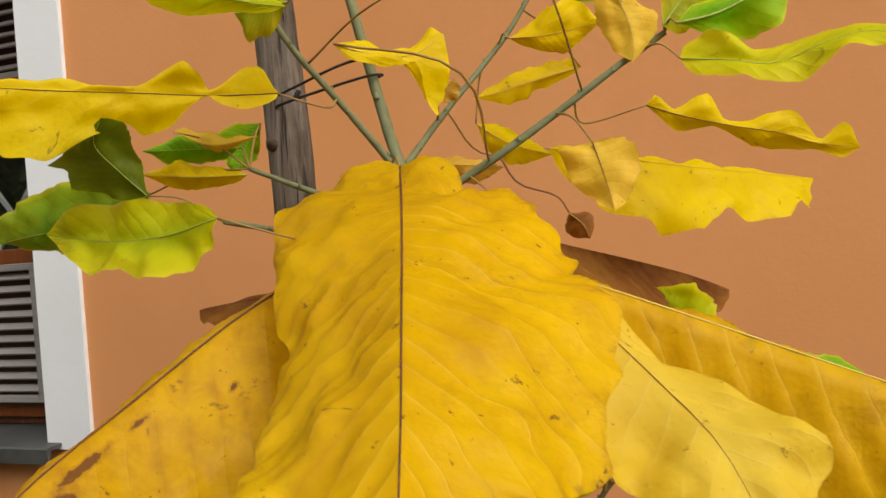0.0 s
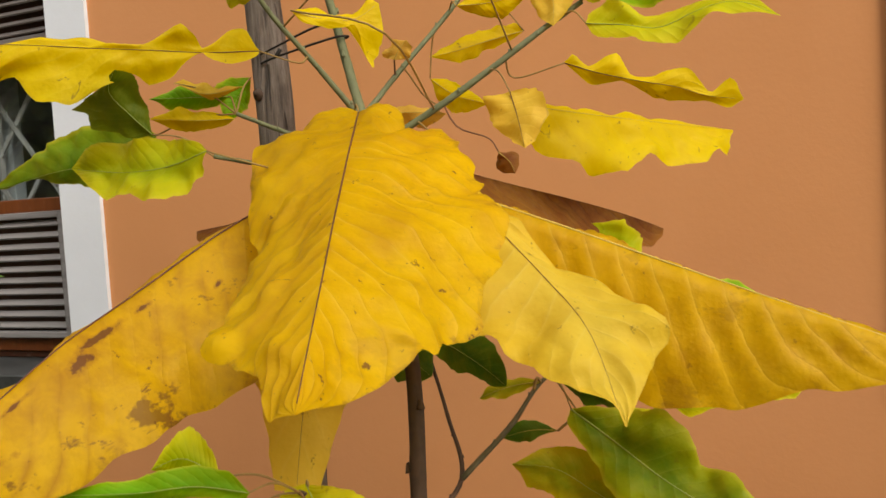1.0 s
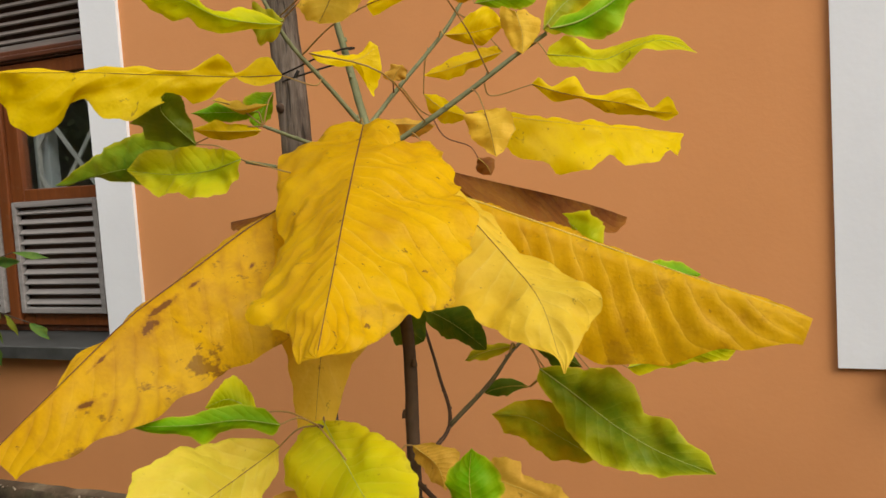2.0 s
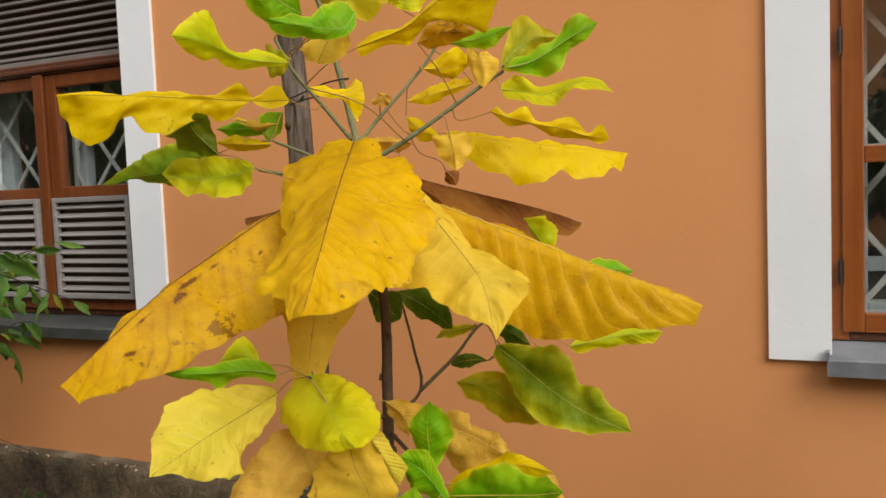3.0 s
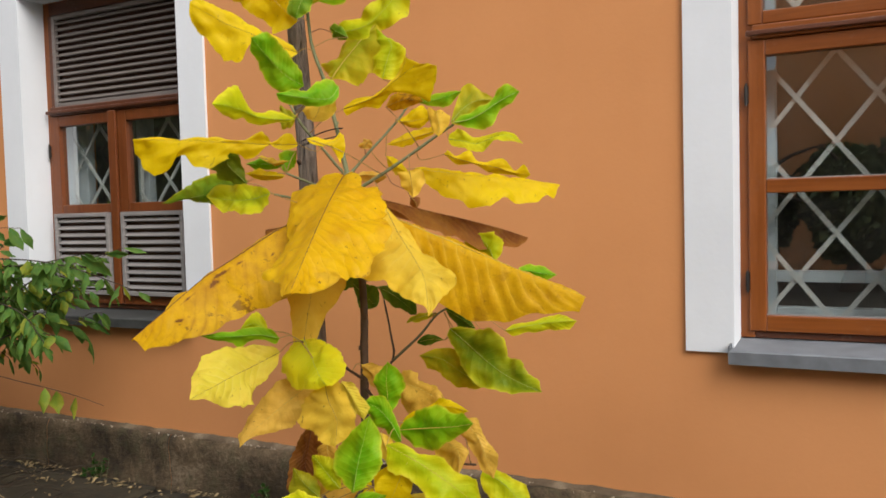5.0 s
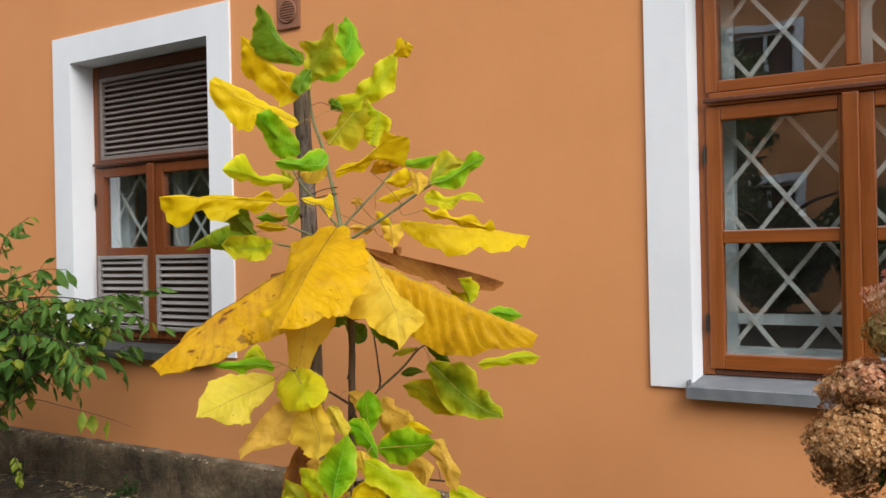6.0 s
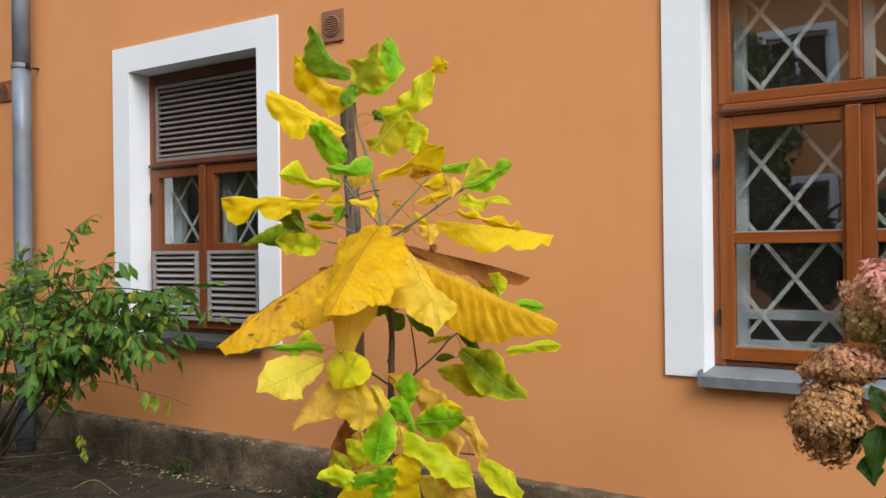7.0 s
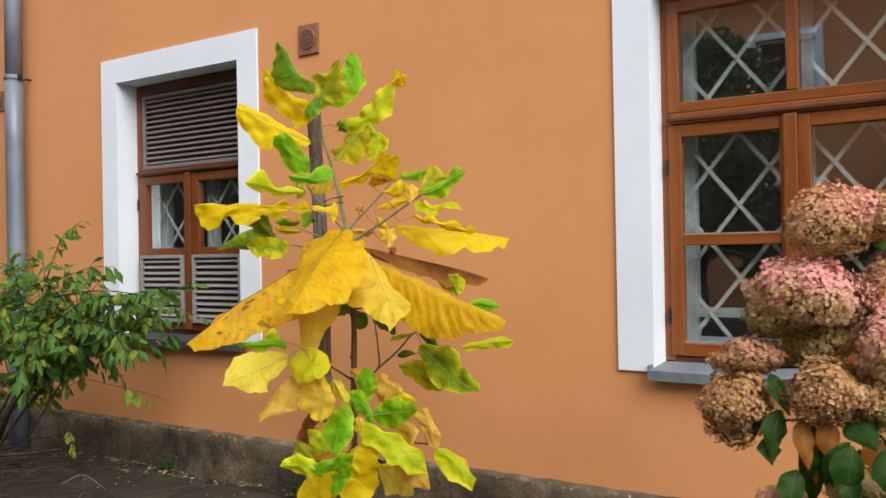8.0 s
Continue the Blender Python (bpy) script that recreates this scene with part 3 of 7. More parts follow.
def louvre(parent, x0, x1, z0, z1, slats, mat, y):
    rim = 0.022
    body = part("louvre_panel", boxes((x0, x0 + rim, y, y + 0.026, z0, z1), (x1 - rim, x1, y, y + 0.026, z0, z1),
                                      (x0 + rim, x1 - rim, y, y + 0.026, z0, z0 + rim), (x0 + rim, x1 - rim, y, y + 0.026, z1 - rim, z1), bevel=0.003),
                mat, parent, "ventilation louvre panel")
    # dark sheet in place of the shade behind the slats
    part("backing", boxes((x0 + 0.01, x1 - 0.01, y + 0.030, y + 0.034, z0 + 0.01, z1 - 0.01)), RECESS_SHADE, body)
    step = (z1 - z0 - 2 * rim) / slats
    first = None
    for k in range(slats):
        zc = z0 + rim + (k + 0.5) * step
        if first is None:
            bm = bmesh.new()
            box(bm, x0 + rim, x1 - rim, -0.012, 0.016, -0.0035, 0.0035, bevel=0.0015)
            bmesh.ops.rotate(bm, verts=bm.verts, cent=(0, 0, 0), matrix=Euler((radians(38), 0, 0)).to_matrix())
            first = mesh_of("slat", bm, mat)
        s = new("slat", first)
        s.parent = body
        s.location = V((0, y + 0.016, zc)) - world_loc(body)


def lattice(win, x0, x1, z0, z1, ox, oz, y, e=0.02):
    """Crossed flat bars behind the panes, cut to the opening."""
    body = part("grille_frame", boxes((x0, x0 + e, y, y + 0.02, z0, z1), (x1 - e, x1, y, y + 0.02, z0, z1),
                                      (x0 + e, x1 - e, y, y + 0.02, z0, z0 + e), (x0 + e, x1 - e, y, y + 0.02, z1 - e, z1)),
                GRILLE, win, "white painted lattice grille behind the glass")
    sx, sz = 0.125, 0.1565
    slope = sz / sx
    for sign in (1, -1):
        for k in range(-16, 17):
            zc = oz + 2 * k * sz
            pts = []
            for x in (x0, x1):
                z = zc + sign * slope * (x - ox)
                pts.append((x, z))
            (xa, za), (xb, zb) = pts
            lo, hi = (za, zb) if za < zb else (zb, za)
            t0, t1 = 0.0, 1.0
            for lim, keep in ((z0, "above"), (z1, "below")):
                ta = (lim - za) / (zb - za)
                rising = zb > za
                if (keep == "above") == rising:
                    t0 = max(t0, ta)
                else:
                    t1 = min(t1, ta)
            if t1 - t0 < 0.02:
                continue
            p = V((xa + (xb - xa) * t0, y + 0.006, za + (zb - za) * t0))
            q = V((xa + (xb - xa) * t1, y + 0.006, za + (zb - za) * t1))
            d = (q - p).normalized()
            w = V((-d.z, 0, d.x)) * 0.0085
            dy = V((0, 0.004 if sign > 0 else -0.004, 0))
            bm = bmesh.new()
            vs = [bm.verts.new(c + dy) for c in (p - w - V((0, .004, 0)), p + w - V((0, .004, 0)), q + w - V((0, .004, 0)), q - w - V((0, .004, 0)),
                                                 p - w + V((0, .003, 0)), p + w + V((0, .003, 0)), q + w + V((0, .003, 0)), q - w + V((0, .003, 0)))]
            for f in ((0, 1, 2, 3), (7, 6, 5, 4), (0, 4, 5, 1), (1, 5, 6, 2), (2, 6, 7, 3), (3, 7, 4, 0)):
                bm.faces.new([vs[i] for i in f])
            bmesh.ops.recalc_face_normals(bm, faces=bm.faces)
            part("bar", bm, GRILLE, body)


def hinge(parent, x, z, y):
    bm = bmesh.new()
    tube(bm, [(x, y, z - 0.038), (x, y, z), (x, y, z + 0.038)], 0.004, 0.004, 8, 4)
    box(bm, x - 0.007, x + 0.007, y + 0.002, y + 0.006, z - 0.03, z + 0.03)
    part("hinge", bm, BLACK_METAL, parent, "dark metal hinge")


def casement(win, x0, x1, g0, g1, hinge_left, louvred):
    """One leaf of the lower window, glazed from g0 to g1 and split by a bar into an upper and a lower field."""
    y0, y1 = FRAME - 0.012, FRAME + 0.035
    zb, zt = 0.928, 1.922
    skin = VARNISH_RED if louvred else VARNISH
    leaf = part("casement", boxes((x0, g0, y0, y1, zb, zt), (g1, x1, y0, y1, zb, zt), bevel=0.004), skin, win, "brown varnished casement")
    part("rail", boxes((g0, g1, y0, y1, zb, 0.984), (g0, g1, y0, y1, 1.868, zt), (g0, g1, y0 + 0.003, y1, 1.402, 1.450), bevel=0.004), VARNISH_RED if louvred else VARNISH_X, leaf)
    if not louvred:
        part("putty", boxes((g0, g1, y0 + 0.010, y0 + 0.016, 1.450, 1.4535), (g0, g1, y0 + 0.010, y0 + 0.016, 0.984, 0.9885)), LOUVRE, leaf)
    fields = ((1.450, 1.868), (0.984, 1.402))
    for k, (a, b) in enumerate(fields):
        if louvred and k == 1:
            louvre(leaf, g0 - 0.036, g1 + 0.003, a - 0.006, b + 0.002, 10, LOUVRE, y0 - 0.030)
        else:
            p = part("pane", boxes((g0, g1, FRAME + 0.010, FRAME + 0.013, a, b)), GLASS, leaf, "window pane that mirrors the yard")
            p.visible_shadow = False
    hx = x0 - 0.004 if hinge_left else x1 + 0.004
    hinge(leaf, hx, 1.10, y0 - 0.006)
    hinge(leaf, hx, 1.74, y0 - 0.006)


def window(name, x0, x1, centre, louvred, label):
    win = empty(name, ((x0 + x1) / 2, WALL, Z_SILL), label, "window", kind="structure")
    y0, y1 = FRAME, FRAME + 0.07
    a, b = (centre - 0.512, centre + 0.512) if louvred else (centre - 0.526, centre + 0.526)
    surround(win, x0, x1)
    window_sill(win, x0, x1, ZINC_GRIMY if louvred else ZINC)
    frame_mat = DARK_WOOD if louvred else VARNISH
    part("window_frame", boxes((x0 + 0.004, a + 0.02, y0, y1, 0.903, Z_TOP - 0.008), (b - 0.02, x1 - 0.004, y0, y1, 0.903, Z_TOP - 0.008), bevel=0.003), VARNISH, win, "brown varnished window frame")
    part("head", boxes((a + 0.02, b - 0.02, y0, y1, Z_TOP - 0.075, Z_TOP - 0.008), bevel=0.003), DARK_WOOD if louvred else VARNISH_X, win)
    part("bottom_rail", boxes((a + 0.02, b - 0.02, y0 + 0.004, y1, 0.903, 0.926), bevel=0.003), DARK_WOOD, win)
    tr = part("transom", boxes((a + 0.02, b - 0.02, y0 - 0.022, y1, 1.925, 1.972), bevel=0.005), DARK_WOOD if louvred else VARNISH_X, win)
    part("drip_moulding", boxes((a, b, y0 - 0.034, y0 - 0.022, 1.934, 1.952), bevel=0.004), DARK_WOOD, tr)
    part("mullion", boxes((centre - 0.050, centre + 0.004, y0 - 0.030, y0 - 0.0125, 0.932, 1.924), bevel=0.005), VARNISH_RED if louvred else VARNISH, win)
    casement(win, a + 0.004, centre - 0.002, a + (0.075 if louvred else 0.060), centre - 0.064, True, louvred)
    casement(win, centre + 0.002, b - 0.004, centre + (0.064 if louvred else 0.052), b - 0.060, False, louvred)
    # upper light
    if louvred:
        part("upper_frame", boxes((a + 0.02, a + 0.05, y0 - 0.006, y1, 1.974, Z_TOP - 0.08), (b - 0.05, b - 0.02, y0 - 0.006, y1, 1.974, Z_TOP - 0.08)), DARK_WOOD, win)
        louvre(win, a + 0.050, b - 0.050, 1.970, Z_TOP - 0.082, 13, LOUVRE_DARK, y0 - 0.012)
    else:
        s = part("upper_sash", boxes((a + 0.004, a + 0.052, y0 - 0.012, y1, 1.974, Z_TOP - 0.08), (b - 0.052, b - 0.004, y0 - 0.012, y1, 1.974, Z_TOP - 0.08),
                                     (centre - 0.036, centre + 0.010, y0 - 0.012, y1, 2.020, Z_TOP - 0.13), bevel=0.004), VARNISH, win)
        part("rail", boxes((a + 0.052, b - 0.052, y0 - 0.012, y1, 1.974, 2.018), (a + 0.052, b - 0.052, y0 - 0.012, y1, Z_TOP - 0.128, Z_TOP - 0.08), bevel=0.004), VARNISH_X, s)
        for u0, u1 in ((a + 0.052, centre - 0.036), (centre + 0.010, b - 0.052)):
            p = part("pane", boxes((u0, u1, y0 + 0.010, y0 + 0.013, 2.016, Z_TOP - 0.126)), GLASS, s, "window pane that mirrors the yard")
            p.visible_shadow = False
    if louvred:
        for u0, u1 in ((a + 0.078, centre - 0.067), (centre + 0.067, b - 0.063)):
            lattice(win, u0 - 0.03, u1 + 0.03, 1.40, 1.90, -2.775, 1.717, FRAME + 0.095, 0.004)
        part("inner_lining", boxes((x0 + 0.013, x0 + 0.030, FRAME + 0.036, FRAME + 0.147, 1.43, 1.90)), WHITE_PAINT, win)
    else:
        lattice(win, x0 + 0.045, x1 - 0.045, 0.94, Z_TOP - 0.05, 0.804, 1.104, FRAME + 0.095)
    # inner white window
    yi = FRAME + 0.15
    xl = x0 + (0.118 if louvred else 0.108)
    inner = part("inner_window", boxes((x0, xl, yi, yi + 0.05, 0.885, Z_TOP), (x1 - 0.095, x1, yi, yi + 0.05, 0.885, Z_TOP),
                                       (xl, x1 - 0.095, yi, yi + 0.05, 0.885, 0.995), (xl, x1 - 0.095, yi, yi + 0.05, Z_TOP - 0.08, Z_TOP),
                                       (centre - 0.04, centre + 0.04, yi, yi + 0.05, 0.995, Z_TOP - 0.08), bevel=0.004), WHITE_PAINT, win, "white painted inner window")
    part("rail", boxes((xl, centre - 0.04, yi + 0.005, yi + 0.045, 1.085, 1.125), (centre + 0.04, x1 - 0.095, yi + 0.005, yi + 0.045, 1.085, 1.125)), WHITE_PAINT, inner)
    part("inner_reveal", boxes((x0 + 0.0005, x0 + 0.012, FRAME + 0.075, yi - 0.002, 0.885, Z_TOP - 0.002), (x1 - 0.012, x1 - 0.0005, FRAME + 0.075, yi - 0.002, 0.885, Z_TOP - 0.002),
                               (x0 + 0.012, x1 - 0.012, FRAME + 0.075, yi - 0.002, 0.874, 0.889)), WHITE_PAINT, win)
    return win


window("window_1", *OPENINGS[0], -2.392, True, "brown wooden window with grey louvre panels and white surround")
window("window_2", *OPENINGS[1], 1.182, False, "brown wooden casement window with white lattice grille")

# ---------------------------------------------------------------- pipe and vents


def drainpipe(x, y, r):
    thing = empty("drainpipe", (x, y, 0.05), "grey zinc drainpipe fixed to the orange wall", "drainpipe")
    bm = bmesh.new()
    tube(bm, [(x, y, 0.06), (x, y, 1.3), (x, y, 2.68)], r, r, 20, 6)
    part("lower_pipe", bm, PIPE, thing, smooth=True)
    bm = bmesh.new()
    tube(bm, [(x, y, 2.66), (x, y, 4.5), (x, y, 6.6)], r * 0.94, r * 0.94, 20, 6)
    part("upper_pipe", bm, PIPE, thing, smooth=True)
    bm = bmesh.new()
    tube(bm, [(x, y, 2.66), (x, y, 2.675), (x, y, 2.69)], r * 1.09, r * 1.09, 20, 4)
    part("collar", bm, ZINC, thing, smooth=True)
    bm = bmesh.new()
    tube(bm, [(x, y, 2.675), (x + 0.02, WALL - 0.03, 2.675), (x + 0.02, WALL + 0.01, 2.675)], 0.008, 0.008, 8, 4)
    box(bm, x + r * 0.95, x + r * 0.95 + 0.03, y - 0.012, y + 0.012, 2.66, 2.69)
    part("bracket", bm, BLACK_METAL, thing)


drainpipe(-3.93, 2.05, 0.061)


def wall_vent(x0, x1, z0, z1):
    cx, cz = (x0 + x1) / 2, (z0 + z1) / 2
    thing = empty("wall_vent", (cx, WALL, cz), "small brown plastic vent grille on the orange wall", "vent", "wall vents")
    part("plate", boxes((x0, x1, WALL - 0.014, WALL, z0, z1), bevel=0.004), VENT, thing)
    bm = bmesh.new()
    r = (x1 - x0) * 0.36
    pts = [(cx + r * math.cos(a), WALL - 0.018, cz + r * math.sin(a)) for a in [2 * math.pi * i / 24 for i in range(25)]]
    tube(bm, pts, 0.005, 0.005, 6, 48)
    part("ring", bm, VENT, thing, smooth=True)
    # flat dark disc on the plate, painted as the vent's shaded hole
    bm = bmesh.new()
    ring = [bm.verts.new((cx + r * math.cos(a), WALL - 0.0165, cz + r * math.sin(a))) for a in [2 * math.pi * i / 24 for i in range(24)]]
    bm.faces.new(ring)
    part("opening", bm, RECESS_SHADE, thing)
    for k in range(-3, 4):
        h = k * r / 4
        w = math.sqrt(max(r * r - h * h, 0)) - 0.003
        part("slat", boxes((cx - w, cx + w, WALL - 0.024, WALL - 0.018, cz + h - 0.0035, cz + h + 0.0035)), VENT, thing)


wall_vent(-1.339, -1.197, 2.482, 2.648)
wall_vent(-4.385, -4.238, 2.492, 2.640)

# ---------------------------------------------------------------- the young tree


def keyed(values, u):
    """A value at u (0 to 1) from evenly spaced ones, glided; a plain one as it is. The values may be numbers or vectors."""
    if not isinstance(values, (tuple, list)):
        return values
    s = u * (len(values) - 1)
    i = min(int(s), len(values) - 2)
    t = s - i
    t = t * t * (3 - 2 * t)
    return values[i] * (1 - t) + values[i + 1] * t


def leaf_blade(base, bend, tip, right, left, wr, wl, curl=(30, 30), wave=0.009, ripple=3.0, peak=1.3, blunt=0.7, seed=0, n=22, m=5, pleat=0.0, sweep=0.25, ragged=0.15,
               twist=0.0, sway=0.012, veins=12.0):
    """A leaf blade: a bent midrib and two halves that lean along right and left and curl down towards the margin."""
    base, tip = V(base), V(tip)
    ctrl = (base + tip) / 2 + V(bend) * 2
    dirs = [[V(d) for d in q] if isinstance(q[0], tuple) else V(q) for q in (right, left)]
    bm = bmesh.new()
    uvl = bm.loops.layers.uv.new("UVMap")
    length = (tip - base).length
    rib, rows = [], []
    for i in range(n + 1):
        u = i / n
        p = (1 - u) ** 2 * base + 2 * u * (1 - u) * ctrl + u * u * tip
        t = (2 * (1 - u) * (ctrl - base) + 2 * u * (tip - ctrl)).normalized()
        right, left = keyed(dirs[0], u), keyed(dirs[1], u)
        up = t.cross((right - t * right.dot(t)).normalized())
        p = p + up * (sway * length * math.sin(math.pi * u) * noise.noise(V((u * 3.3, seed, 4.1)))) * 1.5
        prof = max(math.sin(math.pi * min(max(u, 0.0), 1.0) ** peak), 0.0) ** blunt
        prof = max(prof, 0.012)
        turn = Matrix.Rotation(radians(twist) * (u - 0.35), 3, t)
        row = {}
        for side, d0, w, cu in ((1, right, wr, curl[0]), (-1, left, wl, curl[1])):
            d = turn @ (d0 - t * d0.dot(t)).normalized()
            nor = t.cross(d) * side
            rag = 1 + ragged * (1.4 * noise.noise(V((u * 3.6, seed * 3.1 + side, 0.5))) + 0.65 * noise.noise(V((u * 9.0, seed * 1.3 + side, 2.5))) + 0.28 * noise.noise(V((u * 27.0, seed * 2.3 + side, 6.5))))
            width = (w * prof if not isinstance(w, tuple) else keyed(w, u)) * rag
            broad = max(w) if isinstance(w, tuple) else w
            ruffle = min(wave, 0.24 * broad)
            cu = keyed(cu, u) * (1 + 0.7 * noise.noise(V((u * 2.6, seed * 0.7, side * 1.9))))
            q = p.copy()
            for j in range(1, m + 1):
                f = j / m
                a = radians(cu) * (f - 0.5 / m)
                step = (d * math.cos(a) - nor * math.sin(a)) * (width / m)
                q = q + step + t * (sweep * width / m) * (1 - u)
                beat = ripple * u + seed * 0.37 + (0.3 if side > 0 else 0.0) + 0.45 * noise.noise(V((u * 2.3, seed, side * 3.0)))
                off = ruffle * f ** 1.5 * (0.55 * math.sin(2 * math.pi * beat) + 1.5 * noise.noise(V((u * 4.2 + seed, side * 2.0, f * 0.8))))
                # crumpled blade, and bulges between the side veins
                ax, ay = u * length, side * f * width
                off += min(0.011, 0.24 * broad) * noise.noise(V((ax * 17, ay * 17, seed))) * min(1.0, f * 2.5)
                off += min(0.0042, 0.085 * broad) * noise.noise(V((ax * 46, ay * 46, seed + 3.0))) * min(1.0, f * 2.5)
                off += pleat * min(f * 2.2, 1.0) * (1.2 - f) * (1 - 2 * abs(math.sin(math.pi * (veins * u - 0.17 * veins * f))))
                row[side * j] = bm.verts.new(q + nor * off * min(1.0, prof * 1.4))
        row[0] = bm.verts.new(p)
        rib.append(p + up * 0.0006)
        rows.append(row)
    for i in range(n):
        for j in range(-m, m):
            quad = (rows[i][j], rows[i][j + 1], rows[i + 1][j + 1], rows[i + 1][j])
            f = bm.faces.new(quad)
            for loop, (a, b) in zip(f.loops, ((i, j), (i, j + 1), (i + 1, j + 1), (i + 1, j))):
                loop[uvl].uv = (a / n, 0.5 + 0.5 * b / m)
    return bm, rib


TREE = empty("young_magnolia_tree", (-0.20, 1.18, 0.03), "young big-leaved magnolia with yellow and green autumn leaves", "tree")
leaf_count = [0]


def leaf(base, bend, tip, right, left, wr, wl, mat, stalk=None, rib_mat=None, rib=0.0005, stalk_mat=None, label="", stalk_r=0.0026, **shape):
    leaf_count[0] += 1
    shape.setdefault("seed", leaf_count[0] * 1.7)
    shape.setdefault("ragged", 0.26)
    if not isinstance(wr, tuple) and not isinstance(wl, tuple):
        shape.setdefault("twist", 55 * math.sin(leaf_count[0] * 2.9))
    shape.setdefault("pleat", 0.0003)
    shape["n"] = max(shape.get("n", 22), 26 if (V(tip) - V(base)).length < 0.12 else 46)
    bm, line = leaf_blade(base, bend, tip, right, left, wr, wl, **shape)
    ob = part("leaf", bm, mat, TREE, label, smooth=True)
    bm = bmesh.new()
    tube(bm, line[:-1], rib * 1.25, rib * 0.4, 6, 16)
    part("midrib", bm, rib_mat or RIB_PALE, ob, smooth=True)
    if stalk:
        bm = bmesh.new()
        pts = [V(p) for p in stalk] + [V(base)]
        if len(pts) == 2:
            pts.insert(1, (pts[0] + pts[1]) / 2 + V((0, 0, 0.012)))
        tube(bm, pts, stalk_r, stalk_r * 0.75, 7, 10)
        part("leaf_stalk", bm, stalk_mat or STALK, ob, smooth=True)
    return ob


def along(points, n, crisp=0.0):
    """n + 1 points at even steps along the smooth curve through the given ones. crisp: how far its corners are kept sharp."""
    pts = spline(points, 10 * (len(points) - 1))
    for k in range(len(pts)):
        i = min(k // 10, len(points) - 2)
        pts[k] = pts[k].lerp(V(points[i]).lerp(V(points[i + 1]), k / 10 - i), crisp)
    run = [0.0]
    for a, b in zip(pts, pts[1:]):
        run.append(run[-1] + (b - a).length)
    out, k = [], 0
    for i in range(n + 1):
        want = run[-1] * i / n
        while k < len(run) - 2 and run[k + 1] < want:
            k += 1
        f = (want - run[k]) / max(run[k + 1] - run[k], 1e-9)
        out.append(pts[k].lerp(pts[k + 1], min(max(f, 0.0), 1.0)))
    return out


def spread_leaf(rib, right, left, mat, rib_mat=None, rib_r=0.0005, stalk=None, stalk_mat=None, label="", n=44, m=7, wave=0.004, ripple=3.0, cup=0.02, pleat=0.0004, veins=12.0, crumple=2.4):
    """A leaf spread between a midrib and two margins, each a smooth curve from base to tip. The halves bulge, ruffle towards the margin and pucker between the side veins."""
    leaf_count[0] += 1
    seed = leaf_count[0] * 1.7
    bm = bmesh.new()
    uvl = bm.loops.layers.uv.new("UVMap")
    line = along(rib, n)
    edges = ((1, along([rib[0]] + right + [rib[-1]], n, 0.6)), (-1, along([rib[0]] + left + [rib[-1]], n, 0.6)))
    length = sum((b - a).length for a, b in zip(line, line[1:]))
    rows = []
    for i, p in enumerate(line):
        u = i / n
        t = (line[min(i + 1, n)] - line[max(i - 1, 0)]).normalized()
        row = {0: bm.verts.new(p)}
        for side, edge in edges:
            k = min(max(i, 1), n - 1)
            d = edge[k] - line[k] if i != k else edge[i] - p
            if i != k:
                d = d * 0.25
            # small nicks of the margin
            d = d * (1 + 0.11 * noise.noise(V((u * 9, seed + side, 0.5))) + 0.09 * noise.noise(V((u * 27, seed + side, 2.5))))
            width = d.length
            nor = t.cross(d)
            nor = nor.normalized() if nor.length > 1e-9 else V((0, -1, 0))
            if nor.y > 0:
                nor = -nor
            for j in range(1, m + 1):
                f = j / m
                off = cup * width * math.sin(math.pi * f * 0.85)
                off += min(wave, 0.2 * width) * f ** 1.5 * (0.6 * math.sin(2 * math.pi * (ripple * u + seed * 0.37 + side * 0.2)) + 1.4 * noise.noise(V((u * 4.2 + seed, side * 2.0, f))))
                ax, ay = u * length, side * f * width
                off += crumple * min(0.008, 0.16 * width) * noise.noise(V((ax * 19, ay * 19, seed))) * min(1.0, f * 2.5)
                off += crumple * min(0.0032, 0.08 * width) * noise.noise(V((ax * 50, ay * 50, seed + 3.0))) * min(1.0, f * 2.5)
                off += pleat * min(f * 2.2, 1.0) * (1.2 - f) * (1 - 2 * abs(math.sin(math.pi * (veins * u - 0.2 * veins * f))))
                row[side * j] = bm.verts.new(p + d * f + nor * off)
        rows.append(row)
    for i in range(n):
        for j in range(-m, m):
            f = bm.faces.new((rows[i][j], rows[i][j + 1], rows[i + 1][j + 1], rows[i + 1][j]))
            for loop, (a, b) in zip(f.loops, ((i, j), (i, j + 1), (i + 1, j + 1), (i + 1, j))):
                loop[uvl].uv = (a / n, 0.5 + 0.5 * b / m)
    ob = part("leaf", bm, mat, TREE, label, smooth=True)
    bm = bmesh.new()
    tube(bm, [q + V((0, -0.0006, 0)) for q in line[::3]], rib_r * 1.25, rib_r * 0.4, 6, 16)
    part("midrib", bm, rib_mat or RIB_PALE, ob, smooth=True)
    if stalk:
        pts = [V(q) for q in stalk] + [V(rib[0])]
        if len(pts) == 2:
            pts.insert(1, (pts[0] + pts[1]) / 2 + V((0, 0, 0.010)))
        bm = bmesh.new()
        tube(bm, pts, 0.0014, 0.0010, 7, 10)
        part("leaf_stalk", bm, stalk_mat or STALK, ob, smooth=True)
    return ob


